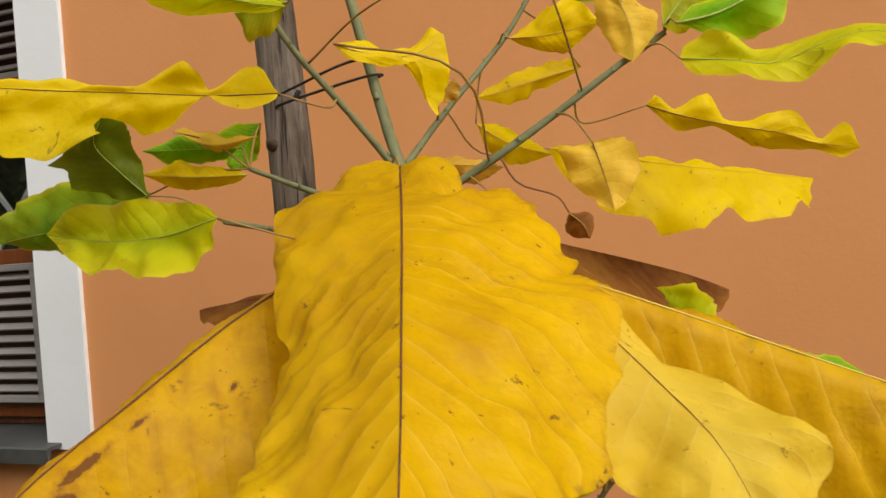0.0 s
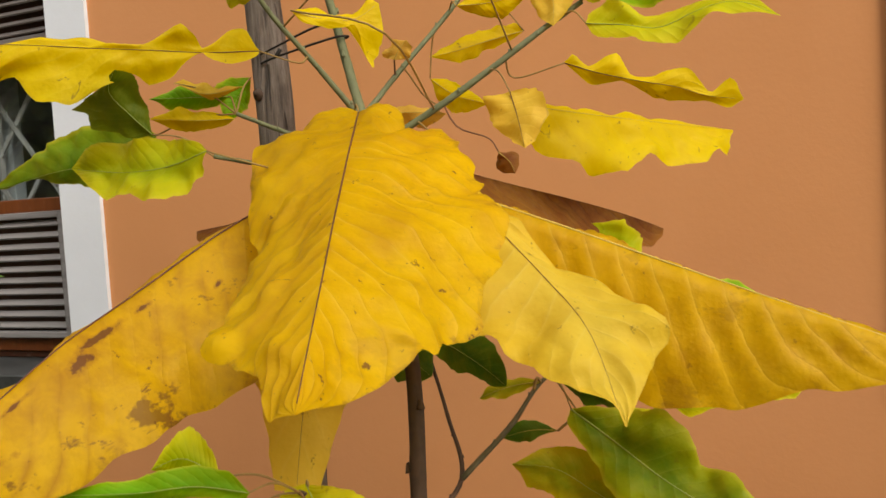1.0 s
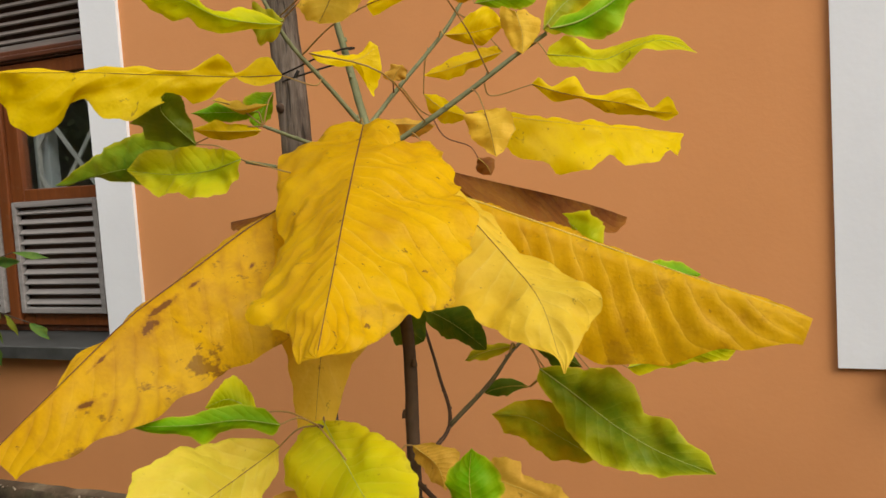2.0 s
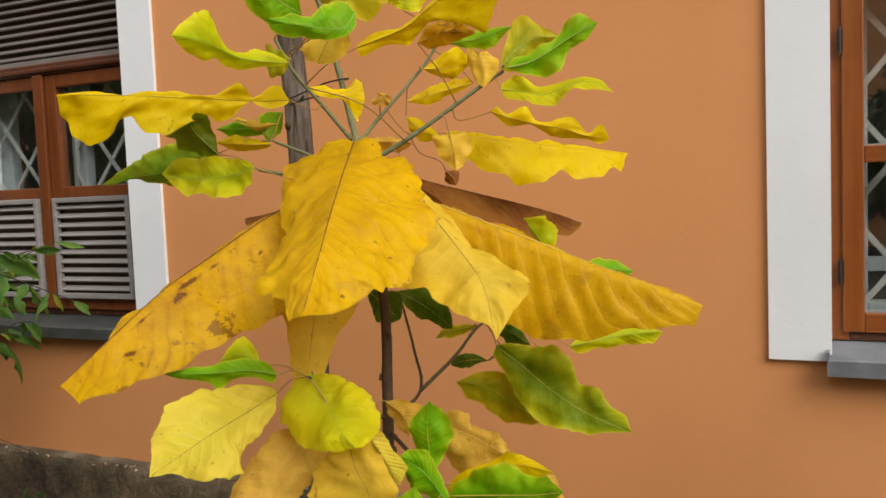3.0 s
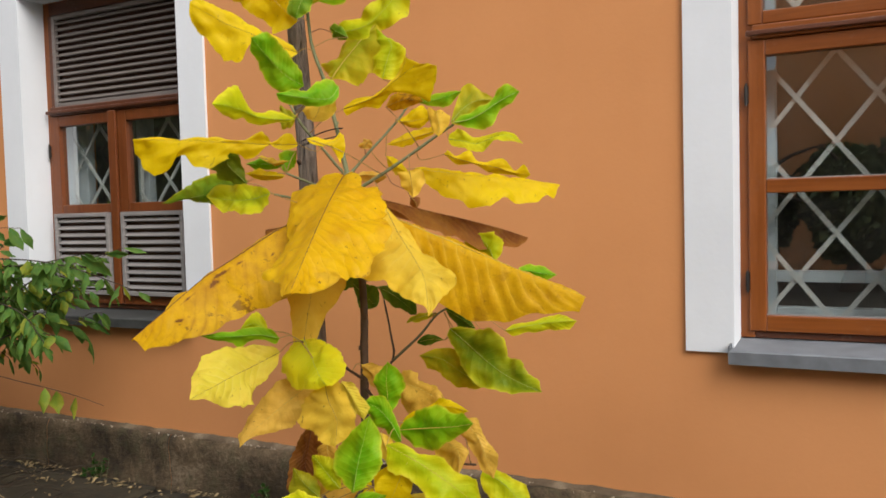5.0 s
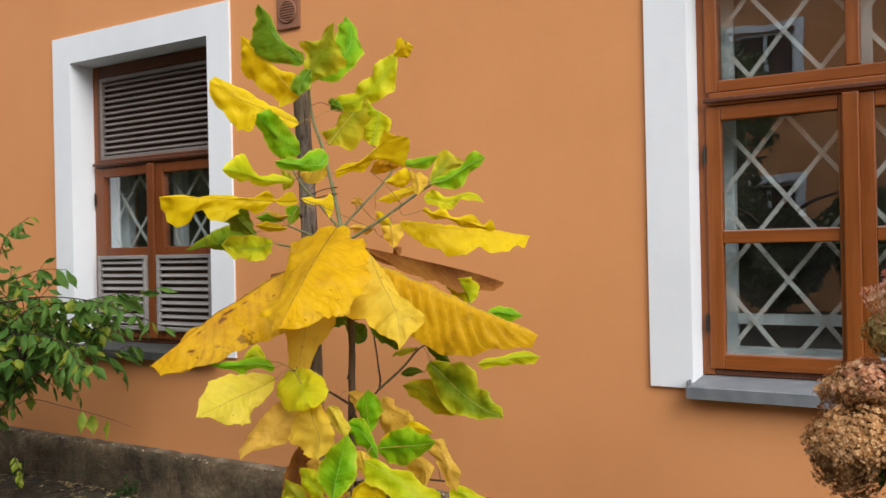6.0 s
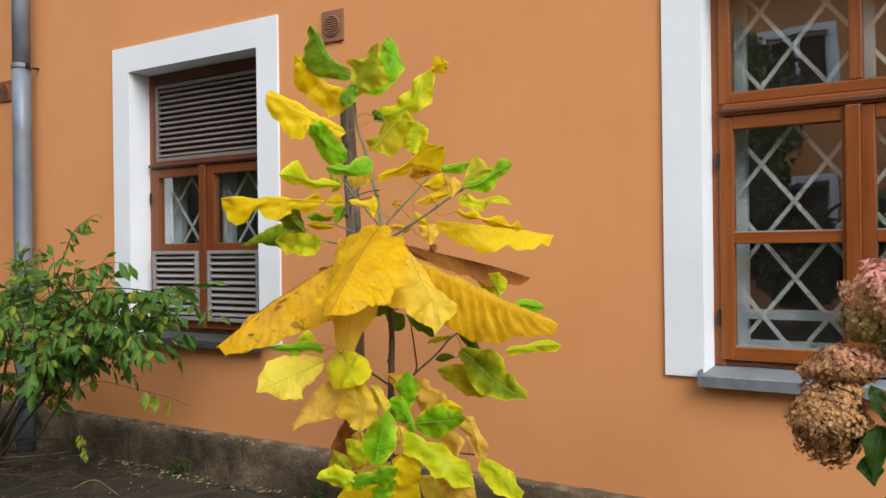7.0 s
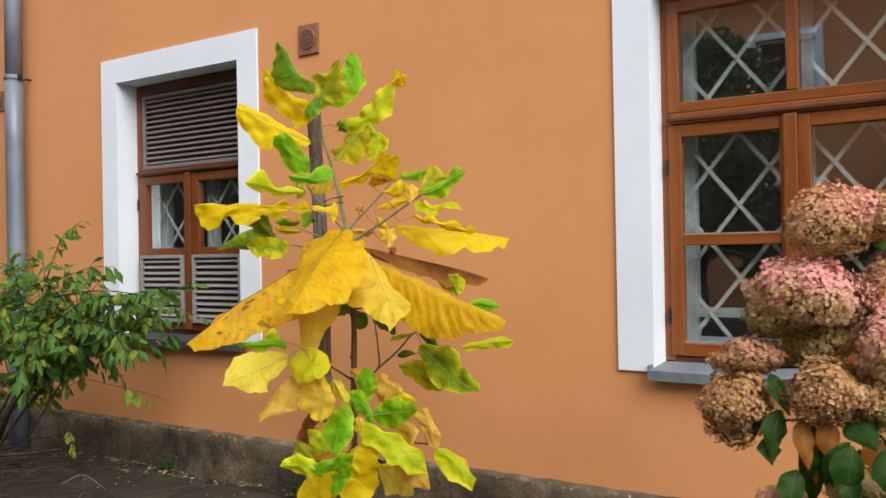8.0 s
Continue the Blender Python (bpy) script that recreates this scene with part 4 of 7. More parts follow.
def branch(points, r0, r1, mat, name="branch", n=24):
    bm = bmesh.new()
    tube(bm, points, r0, r1, 10, n, rough=0.18, seed=len(points) * 2.3 + points[-1][2])
    # buds and old leaf scars
    pts = spline(points, 9)
    for k, p in enumerate(pts[1:-1]):
        r = (r0 + (r1 - r0) * (k + 1) / 9) * 1.0
        a = k * 2.4
        q = p + V((math.cos(a) * r, math.sin(a) * r, 0))
        tube(bm, [q, q + V((math.cos(a) * r * 0.12, math.sin(a) * r * 0.12, r * 0.5)), q + V((math.cos(a) * r * 0.10, math.sin(a) * r * 0.10, r * 1.1))], r * 0.6, r * 0.25, 6, 4)
    return part(name, bm, mat, TREE, smooth=True)


branch([(-0.247, 1.229, 0.02), (-0.233, 1.21, 0.45), (-0.204, 1.181, 0.93), (-0.204, 1.186, 1.15), (-0.257, 1.229, 1.42)], 0.0135, 0.0095, BARK_DARK, "trunk", 40)
branch([(-0.257, 1.229, 1.42), (-0.295, 1.253, 1.51), (-0.317, 1.254, 1.6), (-0.343, 1.234, 1.745), (-0.374, 1.219, 1.857), (-0.386, 1.215, 2.01)], 0.0080, 0.0040, BARK_GREEN, "stem", 36)
branch([(-0.261, 1.234, 1.43), (-0.145, 1.272, 1.5), (-0.043, 1.306, 1.57), (0.018, 1.327, 1.61)], 0.0052, 0.0036, BARK_GREEN)
branch([(-0.281, 1.248, 1.48), (-0.243, 1.306, 1.55), (-0.18, 1.363, 1.64), (-0.144, 1.383, 1.7)], 0.0044, 0.0030, BARK_GREEN)
branch([(-0.281, 1.243, 1.47), (-0.323, 1.2, 1.545), (-0.366, 1.152, 1.62), (-0.392, 1.123, 1.69)], 0.0046, 0.0030, BARK_GREEN)
branch([(-0.271, 1.239, 1.4), (-0.349, 1.191, 1.405), (-0.438, 1.109, 1.43)], 0.0045, 0.003, BARK_GREEN)
branch([(-0.276, 1.248, 1.42), (-0.368, 1.21, 1.455), (-0.435, 1.162, 1.49)], 0.0042, 0.0028, BARK_GREEN)
branch([(-0.218, 1.195, 0.9), (-0.194, 1.314, 0.941), (-0.235, 1.373, 1.02), (-0.276, 1.411, 1.105)], 0.0042, 0.0026, BARK_DARK)
branch([(-0.194, 1.314, 0.941), (-0.13, 1.363, 1.01), (-0.089, 1.402, 1.07), (-0.037, 1.421, 1.1)], 0.0046, 0.0026, BARK_OLIVE)
branch([(-0.209, 1.186, 0.91), (-0.195, 1.066, 0.97), (-0.213, 0.912, 1.06)], 0.0042, 0.0028, BARK_DARK)
branch([(-0.209, 1.186, 0.89), (-0.103, 1.104, 0.86), (-0.026, 1.047, 0.83)], 0.0046, 0.0030, BARK_DARK)
branch([(-0.219, 1.191, 0.7), (-0.106, 1.047, 0.72), (-0.013, 0.912, 0.72)], 0.0046, 0.0030, BARK_DARK)
branch([(-0.219, 1.191, 0.66), (-0.029, 1.191, 0.7), (0.113, 1.219, 0.7)], 0.0042, 0.0030, BARK_DARK)

# the big umbrella of leaves
spread_leaf([(-0.264, 1.198, 1.478), (-0.232, 1.122, 1.448), (-0.201, 1.046, 1.415), (-0.171, 0.970, 1.377), (-0.142, 0.894, 1.335), (-0.113, 0.818, 1.290), (-0.086, 0.742, 1.240), (-0.068, 0.691, 1.205)],
            [(-0.234, 1.190, 1.488), (-0.191, 1.170, 1.466), (-0.169, 1.140, 1.437), (-0.152, 1.150, 1.437), (-0.131, 1.160, 1.441), (-0.087, 1.120, 1.412), (-0.044, 1.060, 1.360), (-0.013, 1.010, 1.314), (-0.003, 0.960, 1.273), (-0.001, 0.920, 1.242), (-0.004, 0.890, 1.221), (-0.013, 0.860, 1.215), (-0.020, 0.840, 1.209), (-0.033, 0.830, 1.218), (-0.040, 0.810, 1.208), (-0.049, 0.770, 1.203), (-0.062, 0.720, 1.204)],
            [(-0.290, 1.190, 1.486), (-0.309, 1.180, 1.478), (-0.331, 1.150, 1.457), (-0.351, 1.100, 1.427), (-0.330, 1.030, 1.367), (-0.298, 0.970, 1.307), (-0.266, 0.930, 1.268), (-0.236, 0.850, 1.248), (-0.224, 0.790, 1.228), (-0.190, 0.770, 1.219), (-0.155, 0.750, 1.219), (-0.132, 0.740, 1.218), (-0.114, 0.720, 1.209), (-0.096, 0.700, 1.197)], GOLD, rib_mat=RIB_DARK, rib_r=0.0011, n=110, m=16, wave=0.004, cup=0.05, pleat=0.0009, veins=20.0, crumple=1.7, label="large golden leaf with dark red midrib", stalk=[(-0.289, 1.234, 1.485)])
spread_leaf([(-0.137, 1.200, 1.395), (-0.066, 1.147, 1.323), (0.007, 1.095, 1.262), (0.067, 1.048, 1.207), (0.113, 0.980, 1.125)],
            [(-0.069, 1.174, 1.345), (0.004, 1.141, 1.289), (0.063, 1.110, 1.248), (0.142, 1.070, 1.218), (0.144, 1.057, 1.199), (0.126, 1.011, 1.153)],
            [(-0.162, 1.157, 1.360), (-0.158, 1.098, 1.286), (-0.117, 1.052, 1.215), (-0.029, 1.022, 1.193), (0.027, 1.004, 1.167), (0.082, 0.991, 1.155), (0.102, 0.986, 1.146)], PALE, rib_mat=STALK_RED, n=60, m=9, wave=0.006, cup=0.03, pleat=0.0014, veins=13.0, label="large pale yellow leaf", stalk=[(-0.203, 1.253, 1.465)])
leaf((-0.282, 1.219, 1.42), (-0.077, 0.019, -0.006), (-0.458, 0.61, 1.1), ((0.75, -0.10, -0.65), (0.72, -0.10, -0.70), (0.6, -0.1, -0.8)), (-0.80, 0.45, 0.05),
     (0.020, 0.100, 0.150, 0.168, 0.168, 0.155, 0.125, 0.085, 0.045), (0.02, 0.09, 0.10, 0.08, 0.06, 0.04, 0.03, 0.02, 0.01), OCHRE,
     rib_mat=RIB_DARK, rib=0.0011, label="large ochre leaf with brown scars", curl=(14, 70), wave=0.010, ripple=3.0, n=90, m=12, pleat=0.0018, veins=17, sway=0.045, seed=8.2, ragged=0.10, sweep=0.1)
leaf((-0.251, 1.239, 1.402), (-0.001, -0.029, 0.008), (0.407, 1.263, 1.148), (0.02, -0.22, -0.96), (0.05, 0.85, -0.60),
     (0.03, 0.090, 0.125, 0.150, 0.163, 0.160, 0.135, 0.080, 0.040), (0.01, 0.03, 0.045, 0.05, 0.05, 0.045, 0.035, 0.02, 0.01), PLEATED,
     rib_mat=RIB_PALE, rib=0.0016, label="large ochre leaf with deep pleats", curl=(-14, 40), wave=0.008, ripple=2.6, n=90, m=8, pleat=0.0105, veins=16, sway=0.03, seed=5.5, ragged=0.07, sweep=0.05)
leaf((-0.251, 1.253, 1.422), (0.0, 0.0, 0.012), (0.055, 1.765, 1.278), (0.55, -0.25, -0.85), (-0.5, 0.4, -0.75), 0.10, 0.09, BROWN,
     rib_mat=RIB_DARK, label="withered brown leaf", curl=(20, 30), wave=0.010, peak=1.1, blunt=0.6, n=70, m=6, pleat=0.0055, veins=16)
leaf((-0.276, 1.143, 1.4), (-0.0, -0.01, 0.0), (-0.28, 1.008, 1.022), (0.88, 0.45, -0.05), (-0.88, -0.45, -0.05), (0.03, 0.05, 0.075, 0.085, 0.085, 0.072, 0.050, 0.038, 0.030), (0.03, 0.05, 0.075, 0.082, 0.082, 0.072, 0.050, 0.038, 0.028), STRAW,
     rib_mat=RIB_DARK, label="hanging tan yellow leaf", curl=(22, 22), wave=0.005, n=40, ragged=0.1)
leaf((-0.347, 1.229, 1.345), (-0.01, 0.0, 0.002), (-0.525, 1.171, 1.33), (0.2, -0.5, -0.8), (-0.1, 0.6, 0.5), 0.055, 0.012, BROWN, rib_mat=RIB_DARK, curl=(20, 20), blunt=0.4)
leaf((-0.286, 1.260, 1.468), (0.0, 0.0, 0.015), (-0.322, 1.205, 1.440), (0.8, 0.0, 0.1), (-0.8, 0.1, 0.1), 0.045, 0.05, OCHRE, rib_mat=RIB_DARK, curl=(25, 25))

# upper left
spread_leaf([(-0.390, 1.160, 1.570), (-0.450, 1.123, 1.570), (-0.506, 1.088, 1.575), (-0.572, 1.046, 1.580), (-0.638, 1.004, 1.586), (-0.702, 0.961, 1.589), (-0.768, 0.918, 1.592)],
            [(-0.392, 1.155, 1.560), (-0.422, 1.139, 1.553), (-0.445, 1.126, 1.560), (-0.455, 1.119, 1.570), (-0.467, 1.111, 1.561), (-0.488, 1.095, 1.536), (-0.512, 1.082, 1.530), (-0.527, 1.070, 1.549), (-0.563, 1.051, 1.528), (-0.599, 1.032, 1.509), (-0.637, 1.016, 1.518), (-0.658, 1.000, 1.548), (-0.682, 0.990, 1.542), (-0.695, 0.976, 1.510), (-0.736, 0.961, 1.498), (-0.762, 0.951, 1.510), (-0.782, 0.936, 1.542)],
            [(-0.401, 1.148, 1.598), (-0.421, 1.141, 1.601), (-0.439, 1.131, 1.583), (-0.457, 1.124, 1.576), (-0.460, 1.116, 1.595), (-0.470, 1.108, 1.609), (-0.489, 1.100, 1.603), (-0.513, 1.087, 1.586), (-0.579, 1.053, 1.587), (-0.667, 0.998, 1.592), (-0.728, 0.951, 1.597)], YELLOW, rib_mat=RIB_DARK, n=70, m=8, wave=0.004, cup=0.05, label="long folded yellow leaf", stalk=[(-0.332, 1.190, 1.560), (-0.330, 1.160, 1.547)])
spread_leaf([(-0.584, 1.170, 1.473), (-0.646, 1.176, 1.454), (-0.730, 1.182, 1.441), (-0.817, 1.189, 1.434), (-0.908, 1.196, 1.421), (-0.963, 1.200, 1.418)],
            [(-0.602, 1.174, 1.488), (-0.692, 1.188, 1.506), (-0.780, 1.197, 1.498), (-0.858, 1.201, 1.463), (-0.912, 1.201, 1.438)],
            [(-0.609, 1.179, 1.437), (-0.723, 1.194, 1.410), (-0.808, 1.200, 1.416), (-0.870, 1.201, 1.433), (-0.924, 1.201, 1.416)], TOPGREEN, rib_mat=RIB_GREEN, label="dark green leaf with drawn out tip", stalk=[(-0.435, 1.162, 1.490)])
spread_leaf([(-0.521, 1.090, 1.465), (-0.543, 1.075, 1.493), (-0.561, 1.060, 1.523), (-0.540, 1.050, 1.548)],
            [(-0.549, 1.090, 1.462), (-0.615, 1.085, 1.486), (-0.643, 1.077, 1.509), (-0.589, 1.064, 1.530)],
            [(-0.524, 1.089, 1.488), (-0.525, 1.082, 1.517), (-0.524, 1.067, 1.543)], MOSS, rib_mat=RIB_GREEN, cup=-0.04, label="dark olive leaf", stalk=[(-0.438, 1.109, 1.430)])
spread_leaf([(-0.404, 1.050, 1.432), (-0.484, 1.073, 1.419), (-0.576, 1.097, 1.418), (-0.647, 1.115, 1.425), (-0.709, 1.130, 1.433)],
            [(-0.422, 1.061, 1.446), (-0.496, 1.089, 1.460), (-0.578, 1.112, 1.466), (-0.665, 1.126, 1.457), (-0.697, 1.129, 1.447)],
            [(-0.412, 1.046, 1.400), (-0.446, 1.046, 1.381), (-0.504, 1.052, 1.373), (-0.560, 1.067, 1.390), (-0.599, 1.080, 1.381), (-0.649, 1.101, 1.402)], LIME, rib_mat=RIB_GREEN, wave=0.005, label="lime green leaf", stalk=[(-0.402, 1.142, 1.420), (-0.318, 1.050, 1.406)])
spread_leaf([(-0.453, 1.170, 1.516), (-0.518, 1.159, 1.520), (-0.574, 1.150, 1.523)],
            [(-0.466, 1.172, 1.525), (-0.527, 1.171, 1.538)],
            [(-0.477, 1.173, 1.503), (-0.536, 1.169, 1.506)], GREEN, rib_mat=RIB_GREEN, stalk=[(-0.435, 1.162, 1.490)])
spread_leaf([(-0.527, 1.150, 1.541), (-0.475, 1.150, 1.520), (-0.411, 1.150, 1.524)],
            [(-0.513, 1.155, 1.545), (-0.476, 1.162, 1.530)],
            [(-0.514, 1.156, 1.532), (-0.476, 1.162, 1.513)], STRAW, wave=0.004, stalk=[(-0.435, 1.162, 1.490)])
spread_leaf([(-0.509, 1.310, 1.565), (-0.532, 1.305, 1.535), (-0.547, 1.300, 1.499)],
            [(-0.568, 1.317, 1.572), (-0.581, 1.314, 1.538)],
            [(-0.516, 1.316, 1.545), (-0.523, 1.316, 1.519)], GREEN, rib_mat=RIB_GREEN, stalk=[(-0.435, 1.162, 1.490)])
spread_leaf([(-0.437, 1.160, 1.483), (-0.499, 1.155, 1.486), (-0.576, 1.150, 1.495)],
            [(-0.462, 1.164, 1.493), (-0.532, 1.165, 1.506)],
            [(-0.457, 1.164, 1.475), (-0.526, 1.166, 1.471)], YELLOW, wave=0.004)
spread_leaf([(-0.297, 1.030, 1.622), (-0.315, 0.990, 1.620), (-0.337, 0.933, 1.623), (-0.349, 0.879, 1.638), (-0.360, 0.834, 1.645), (-0.368, 0.800, 1.645)],
            [(-0.300, 1.025, 1.626), (-0.333, 0.985, 1.645), (-0.362, 0.950, 1.642), (-0.366, 0.913, 1.669), (-0.359, 0.880, 1.694), (-0.368, 0.857, 1.689), (-0.373, 0.825, 1.667)],
            [(-0.308, 1.014, 1.614), (-0.339, 0.972, 1.610), (-0.363, 0.928, 1.611), (-0.366, 0.905, 1.623), (-0.374, 0.879, 1.615), (-0.379, 0.849, 1.621)], LIME, rib_mat=RIB_GREEN, wave=0.005, cup=0.06, label="wavy lime leaf", stalk=[(-0.374, 1.143, 1.641)])
spread_leaf([(-0.303, 1.045, 1.631), (-0.326, 1.038, 1.627), (-0.352, 1.030, 1.624)],
            [(-0.325, 1.050, 1.646), (-0.354, 1.048, 1.658)],
            [(-0.321, 1.050, 1.608), (-0.347, 1.046, 1.602)], OLIVE, rib_mat=RIB_GREEN, stalk=[(-0.374, 1.143, 1.641)])
spread_leaf([(-0.128, 0.990, 1.686), (-0.137, 0.964, 1.657), (-0.158, 0.940, 1.654), (-0.183, 0.909, 1.657), (-0.205, 0.882, 1.661), (-0.221, 0.860, 1.665)],
            [(-0.148, 0.970, 1.711), (-0.170, 0.951, 1.701), (-0.180, 0.928, 1.674), (-0.202, 0.898, 1.675)],
            [(-0.122, 0.979, 1.661), (-0.135, 0.967, 1.643), (-0.164, 0.948, 1.637), (-0.190, 0.926, 1.637), (-0.213, 0.901, 1.637), (-0.225, 0.877, 1.650)], GREEN, rib_mat=RIB_GREEN, cup=-0.05, label="rolled green leaf", stalk=[(-0.379, 1.137, 1.655)])
spread_leaf([(-0.192, 1.020, 1.670), (-0.200, 1.013, 1.650), (-0.207, 1.007, 1.631), (-0.218, 1.000, 1.608)],
            [(-0.170, 1.023, 1.710), (-0.152, 1.023, 1.673), (-0.163, 1.017, 1.628), (-0.185, 1.009, 1.609)],
            [(-0.235, 1.024, 1.671), (-0.257, 1.019, 1.646), (-0.249, 1.011, 1.623)], STRAW, rib_mat=STALK_RED, label="pale yellow leaf", stalk=[(-0.376, 1.140, 1.648)])
spread_leaf([(-0.216, 0.965, 1.563), (-0.187, 0.985, 1.553), (-0.160, 1.003, 1.553), (-0.139, 1.020, 1.570)],
            [(-0.205, 0.981, 1.568), (-0.190, 0.999, 1.562), (-0.168, 1.011, 1.560), (-0.151, 1.018, 1.576)],
            [(-0.208, 0.973, 1.552), (-0.182, 0.987, 1.541), (-0.157, 0.998, 1.543), (-0.152, 1.007, 1.518), (-0.146, 1.011, 1.502), (-0.133, 1.017, 1.537)], YELLOW, wave=0.003, label="folded yellow leaf with notched lobe", stalk=[(-0.180, 1.261, 1.479), (-0.107, 0.965, 1.524)])

# the top
spread_leaf([(-0.258, 1.020, 1.704), (-0.287, 0.984, 1.730), (-0.308, 0.941, 1.773), (-0.323, 0.900, 1.815)],
            [(-0.251, 1.006, 1.737), (-0.267, 0.990, 1.766), (-0.280, 0.963, 1.804), (-0.299, 0.932, 1.833)],
            [(-0.275, 1.012, 1.693), (-0.311, 0.997, 1.694), (-0.337, 0.981, 1.711), (-0.348, 0.953, 1.750), (-0.345, 0.924, 1.787)], GREEN, rib_mat=RIB_GREEN, wave=0.005, label="green leaf", stalk=[(-0.392, 1.123, 1.690)])
spread_leaf([(-0.380, 1.160, 1.824), (-0.449, 1.131, 1.855), (-0.515, 1.103, 1.889), (-0.573, 1.079, 1.916), (-0.629, 1.053, 1.954), (-0.656, 1.040, 1.975)],
            [(-0.394, 1.156, 1.845), (-0.470, 1.141, 1.884), (-0.550, 1.112, 1.934), (-0.603, 1.083, 1.966), (-0.645, 1.053, 1.994)],
            [(-0.397, 1.149, 1.803), (-0.457, 1.124, 1.831), (-0.499, 1.108, 1.857), (-0.525, 1.089, 1.801), (-0.573, 1.077, 1.806), (-0.604, 1.065, 1.850), (-0.647, 1.054, 1.898), (-0.663, 1.046, 1.941)], YELLOW, rib_mat=RIB_DARK, wave=0.004, cup=0.05, label="folded yellow leaf", stalk=[(-0.368, 1.222, 1.835)])
spread_leaf([(-0.393, 1.180, 1.915), (-0.454, 1.169, 1.974), (-0.503, 1.160, 2.028), (-0.543, 1.151, 2.076), (-0.590, 1.144, 2.118), (-0.610, 1.140, 2.140)],
            [(-0.387, 1.180, 1.938), (-0.398, 1.179, 1.990), (-0.471, 1.174, 2.014), (-0.528, 1.164, 2.064), (-0.562, 1.152, 2.115)],
            [(-0.421, 1.180, 1.898), (-0.473, 1.179, 1.895), (-0.515, 1.177, 1.931), (-0.577, 1.172, 1.982), (-0.630, 1.164, 2.020), (-0.632, 1.156, 2.068)], YELLOW, rib_mat=RIB_PALE, wave=0.006, label="yellow leaf turning brown at the base", stalk=[(-0.379, 1.217, 1.918)])
spread_leaf([(-0.368, 1.180, 2.024), (-0.433, 1.161, 2.075), (-0.476, 1.143, 2.137), (-0.493, 1.128, 2.196), (-0.509, 1.120, 2.225)],
            [(-0.397, 1.178, 2.014), (-0.495, 1.171, 2.041), (-0.565, 1.161, 2.087), (-0.565, 1.150, 2.136), (-0.529, 1.136, 2.184), (-0.537, 1.127, 2.211)],
            [(-0.375, 1.177, 2.058), (-0.427, 1.170, 2.088), (-0.465, 1.158, 2.135), (-0.476, 1.141, 2.185)], TOPGREEN, rib_mat=RIB_GREEN, wave=0.006, cup=0.08, label="green leaf with curled edge", stalk=[(-0.386, 1.215, 2.010)])
spread_leaf([(-0.343, 1.170, 1.947), (-0.320, 1.165, 2.002), (-0.281, 1.160, 2.043), (-0.248, 1.156, 2.076), (-0.221, 1.150, 2.128)],
            [(-0.357, 1.172, 1.992), (-0.365, 1.174, 2.048), (-0.385, 1.172, 2.096), (-0.310, 1.166, 2.083), (-0.258, 1.156, 2.116)],
            [(-0.293, 1.173, 1.965), (-0.225, 1.174, 1.973), (-0.193, 1.172, 1.999), (-0.210, 1.167, 2.038), (-0.228, 1.161, 2.078)], OLIVE, rib_mat=RIB_PALE, wave=0.005, label="olive leaf with pale midrib", stalk=[(-0.381, 1.217, 1.949)])
spread_leaf([(-0.376, 1.220, 1.986), (-0.307, 1.256, 2.016), (-0.269, 1.290, 2.077), (-0.275, 1.316, 2.143), (-0.317, 1.340, 2.207)],
            [(-0.345, 1.256, 2.024), (-0.321, 1.288, 2.071), (-0.338, 1.311, 2.130), (-0.339, 1.328, 2.179)],
            [(-0.343, 1.237, 1.969), (-0.287, 1.261, 1.966), (-0.240, 1.285, 2.004), (-0.215, 1.302, 2.048), (-0.251, 1.319, 2.116), (-0.267, 1.329, 2.160)], GREEN, rib_mat=RIB_GREEN, wave=0.01, ripple=5.0, cup=0.08, label="crumpled green leaf", stalk=[(-0.384, 1.216, 1.979)])
spread_leaf([(-0.319, 1.150, 1.992), (-0.348, 1.139, 1.951), (-0.358, 1.130, 1.908)],
            [(-0.361, 1.153, 1.994), (-0.395, 1.150, 1.962), (-0.392, 1.140, 1.929)],
            [(-0.317, 1.154, 1.953), (-0.328, 1.148, 1.923)], TOPGREEN, rib_mat=RIB_GREEN, stalk=[(-0.385, 1.215, 1.995)])
spread_leaf([(-0.348, 1.280, 1.897), (-0.268, 1.300, 1.900), (-0.217, 1.315, 1.925), (-0.177, 1.332, 1.970), (-0.142, 1.346, 2.008), (-0.122, 1.360, 2.058)],
            [(-0.326, 1.294, 1.923), (-0.277, 1.314, 1.937), (-0.248, 1.328, 1.968), (-0.207, 1.342, 2.001), (-0.180, 1.352, 2.046)],
            [(-0.324, 1.291, 1.874), (-0.252, 1.312, 1.870), (-0.220, 1.322, 1.892), (-0.170, 1.334, 1.904), (-0.128, 1.343, 1.933), (-0.119, 1.352, 1.992)], LIME, rib_mat=RIB_GREEN, stalk_mat=STALK_RED, wave=0.008, ripple=4.0, label="twisted lime and yellow leaf", stalk=[(-0.376, 1.218, 1.888)])
spread_leaf([(-0.130, 1.350, 2.049), (-0.088, 1.340, 2.065), (-0.038, 1.330, 2.062)],
            [(-0.127, 1.354, 2.085), (-0.101, 1.351, 2.102)],
            [(-0.109, 1.353, 2.039), (-0.069, 1.350, 2.035)], YELLOW)
spread_leaf([(-0.288, 1.280, 1.875), (-0.323, 1.280, 1.893), (-0.353, 1.280, 1.912)],
            [(-0.311, 1.291, 1.905), (-0.339, 1.288, 1.920)],
            [(-0.308, 1.287, 1.870), (-0.350, 1.292, 1.881)], TOPGREEN, rib_mat=RIB_GREEN, stalk=[(-0.371, 1.221, 1.846)])
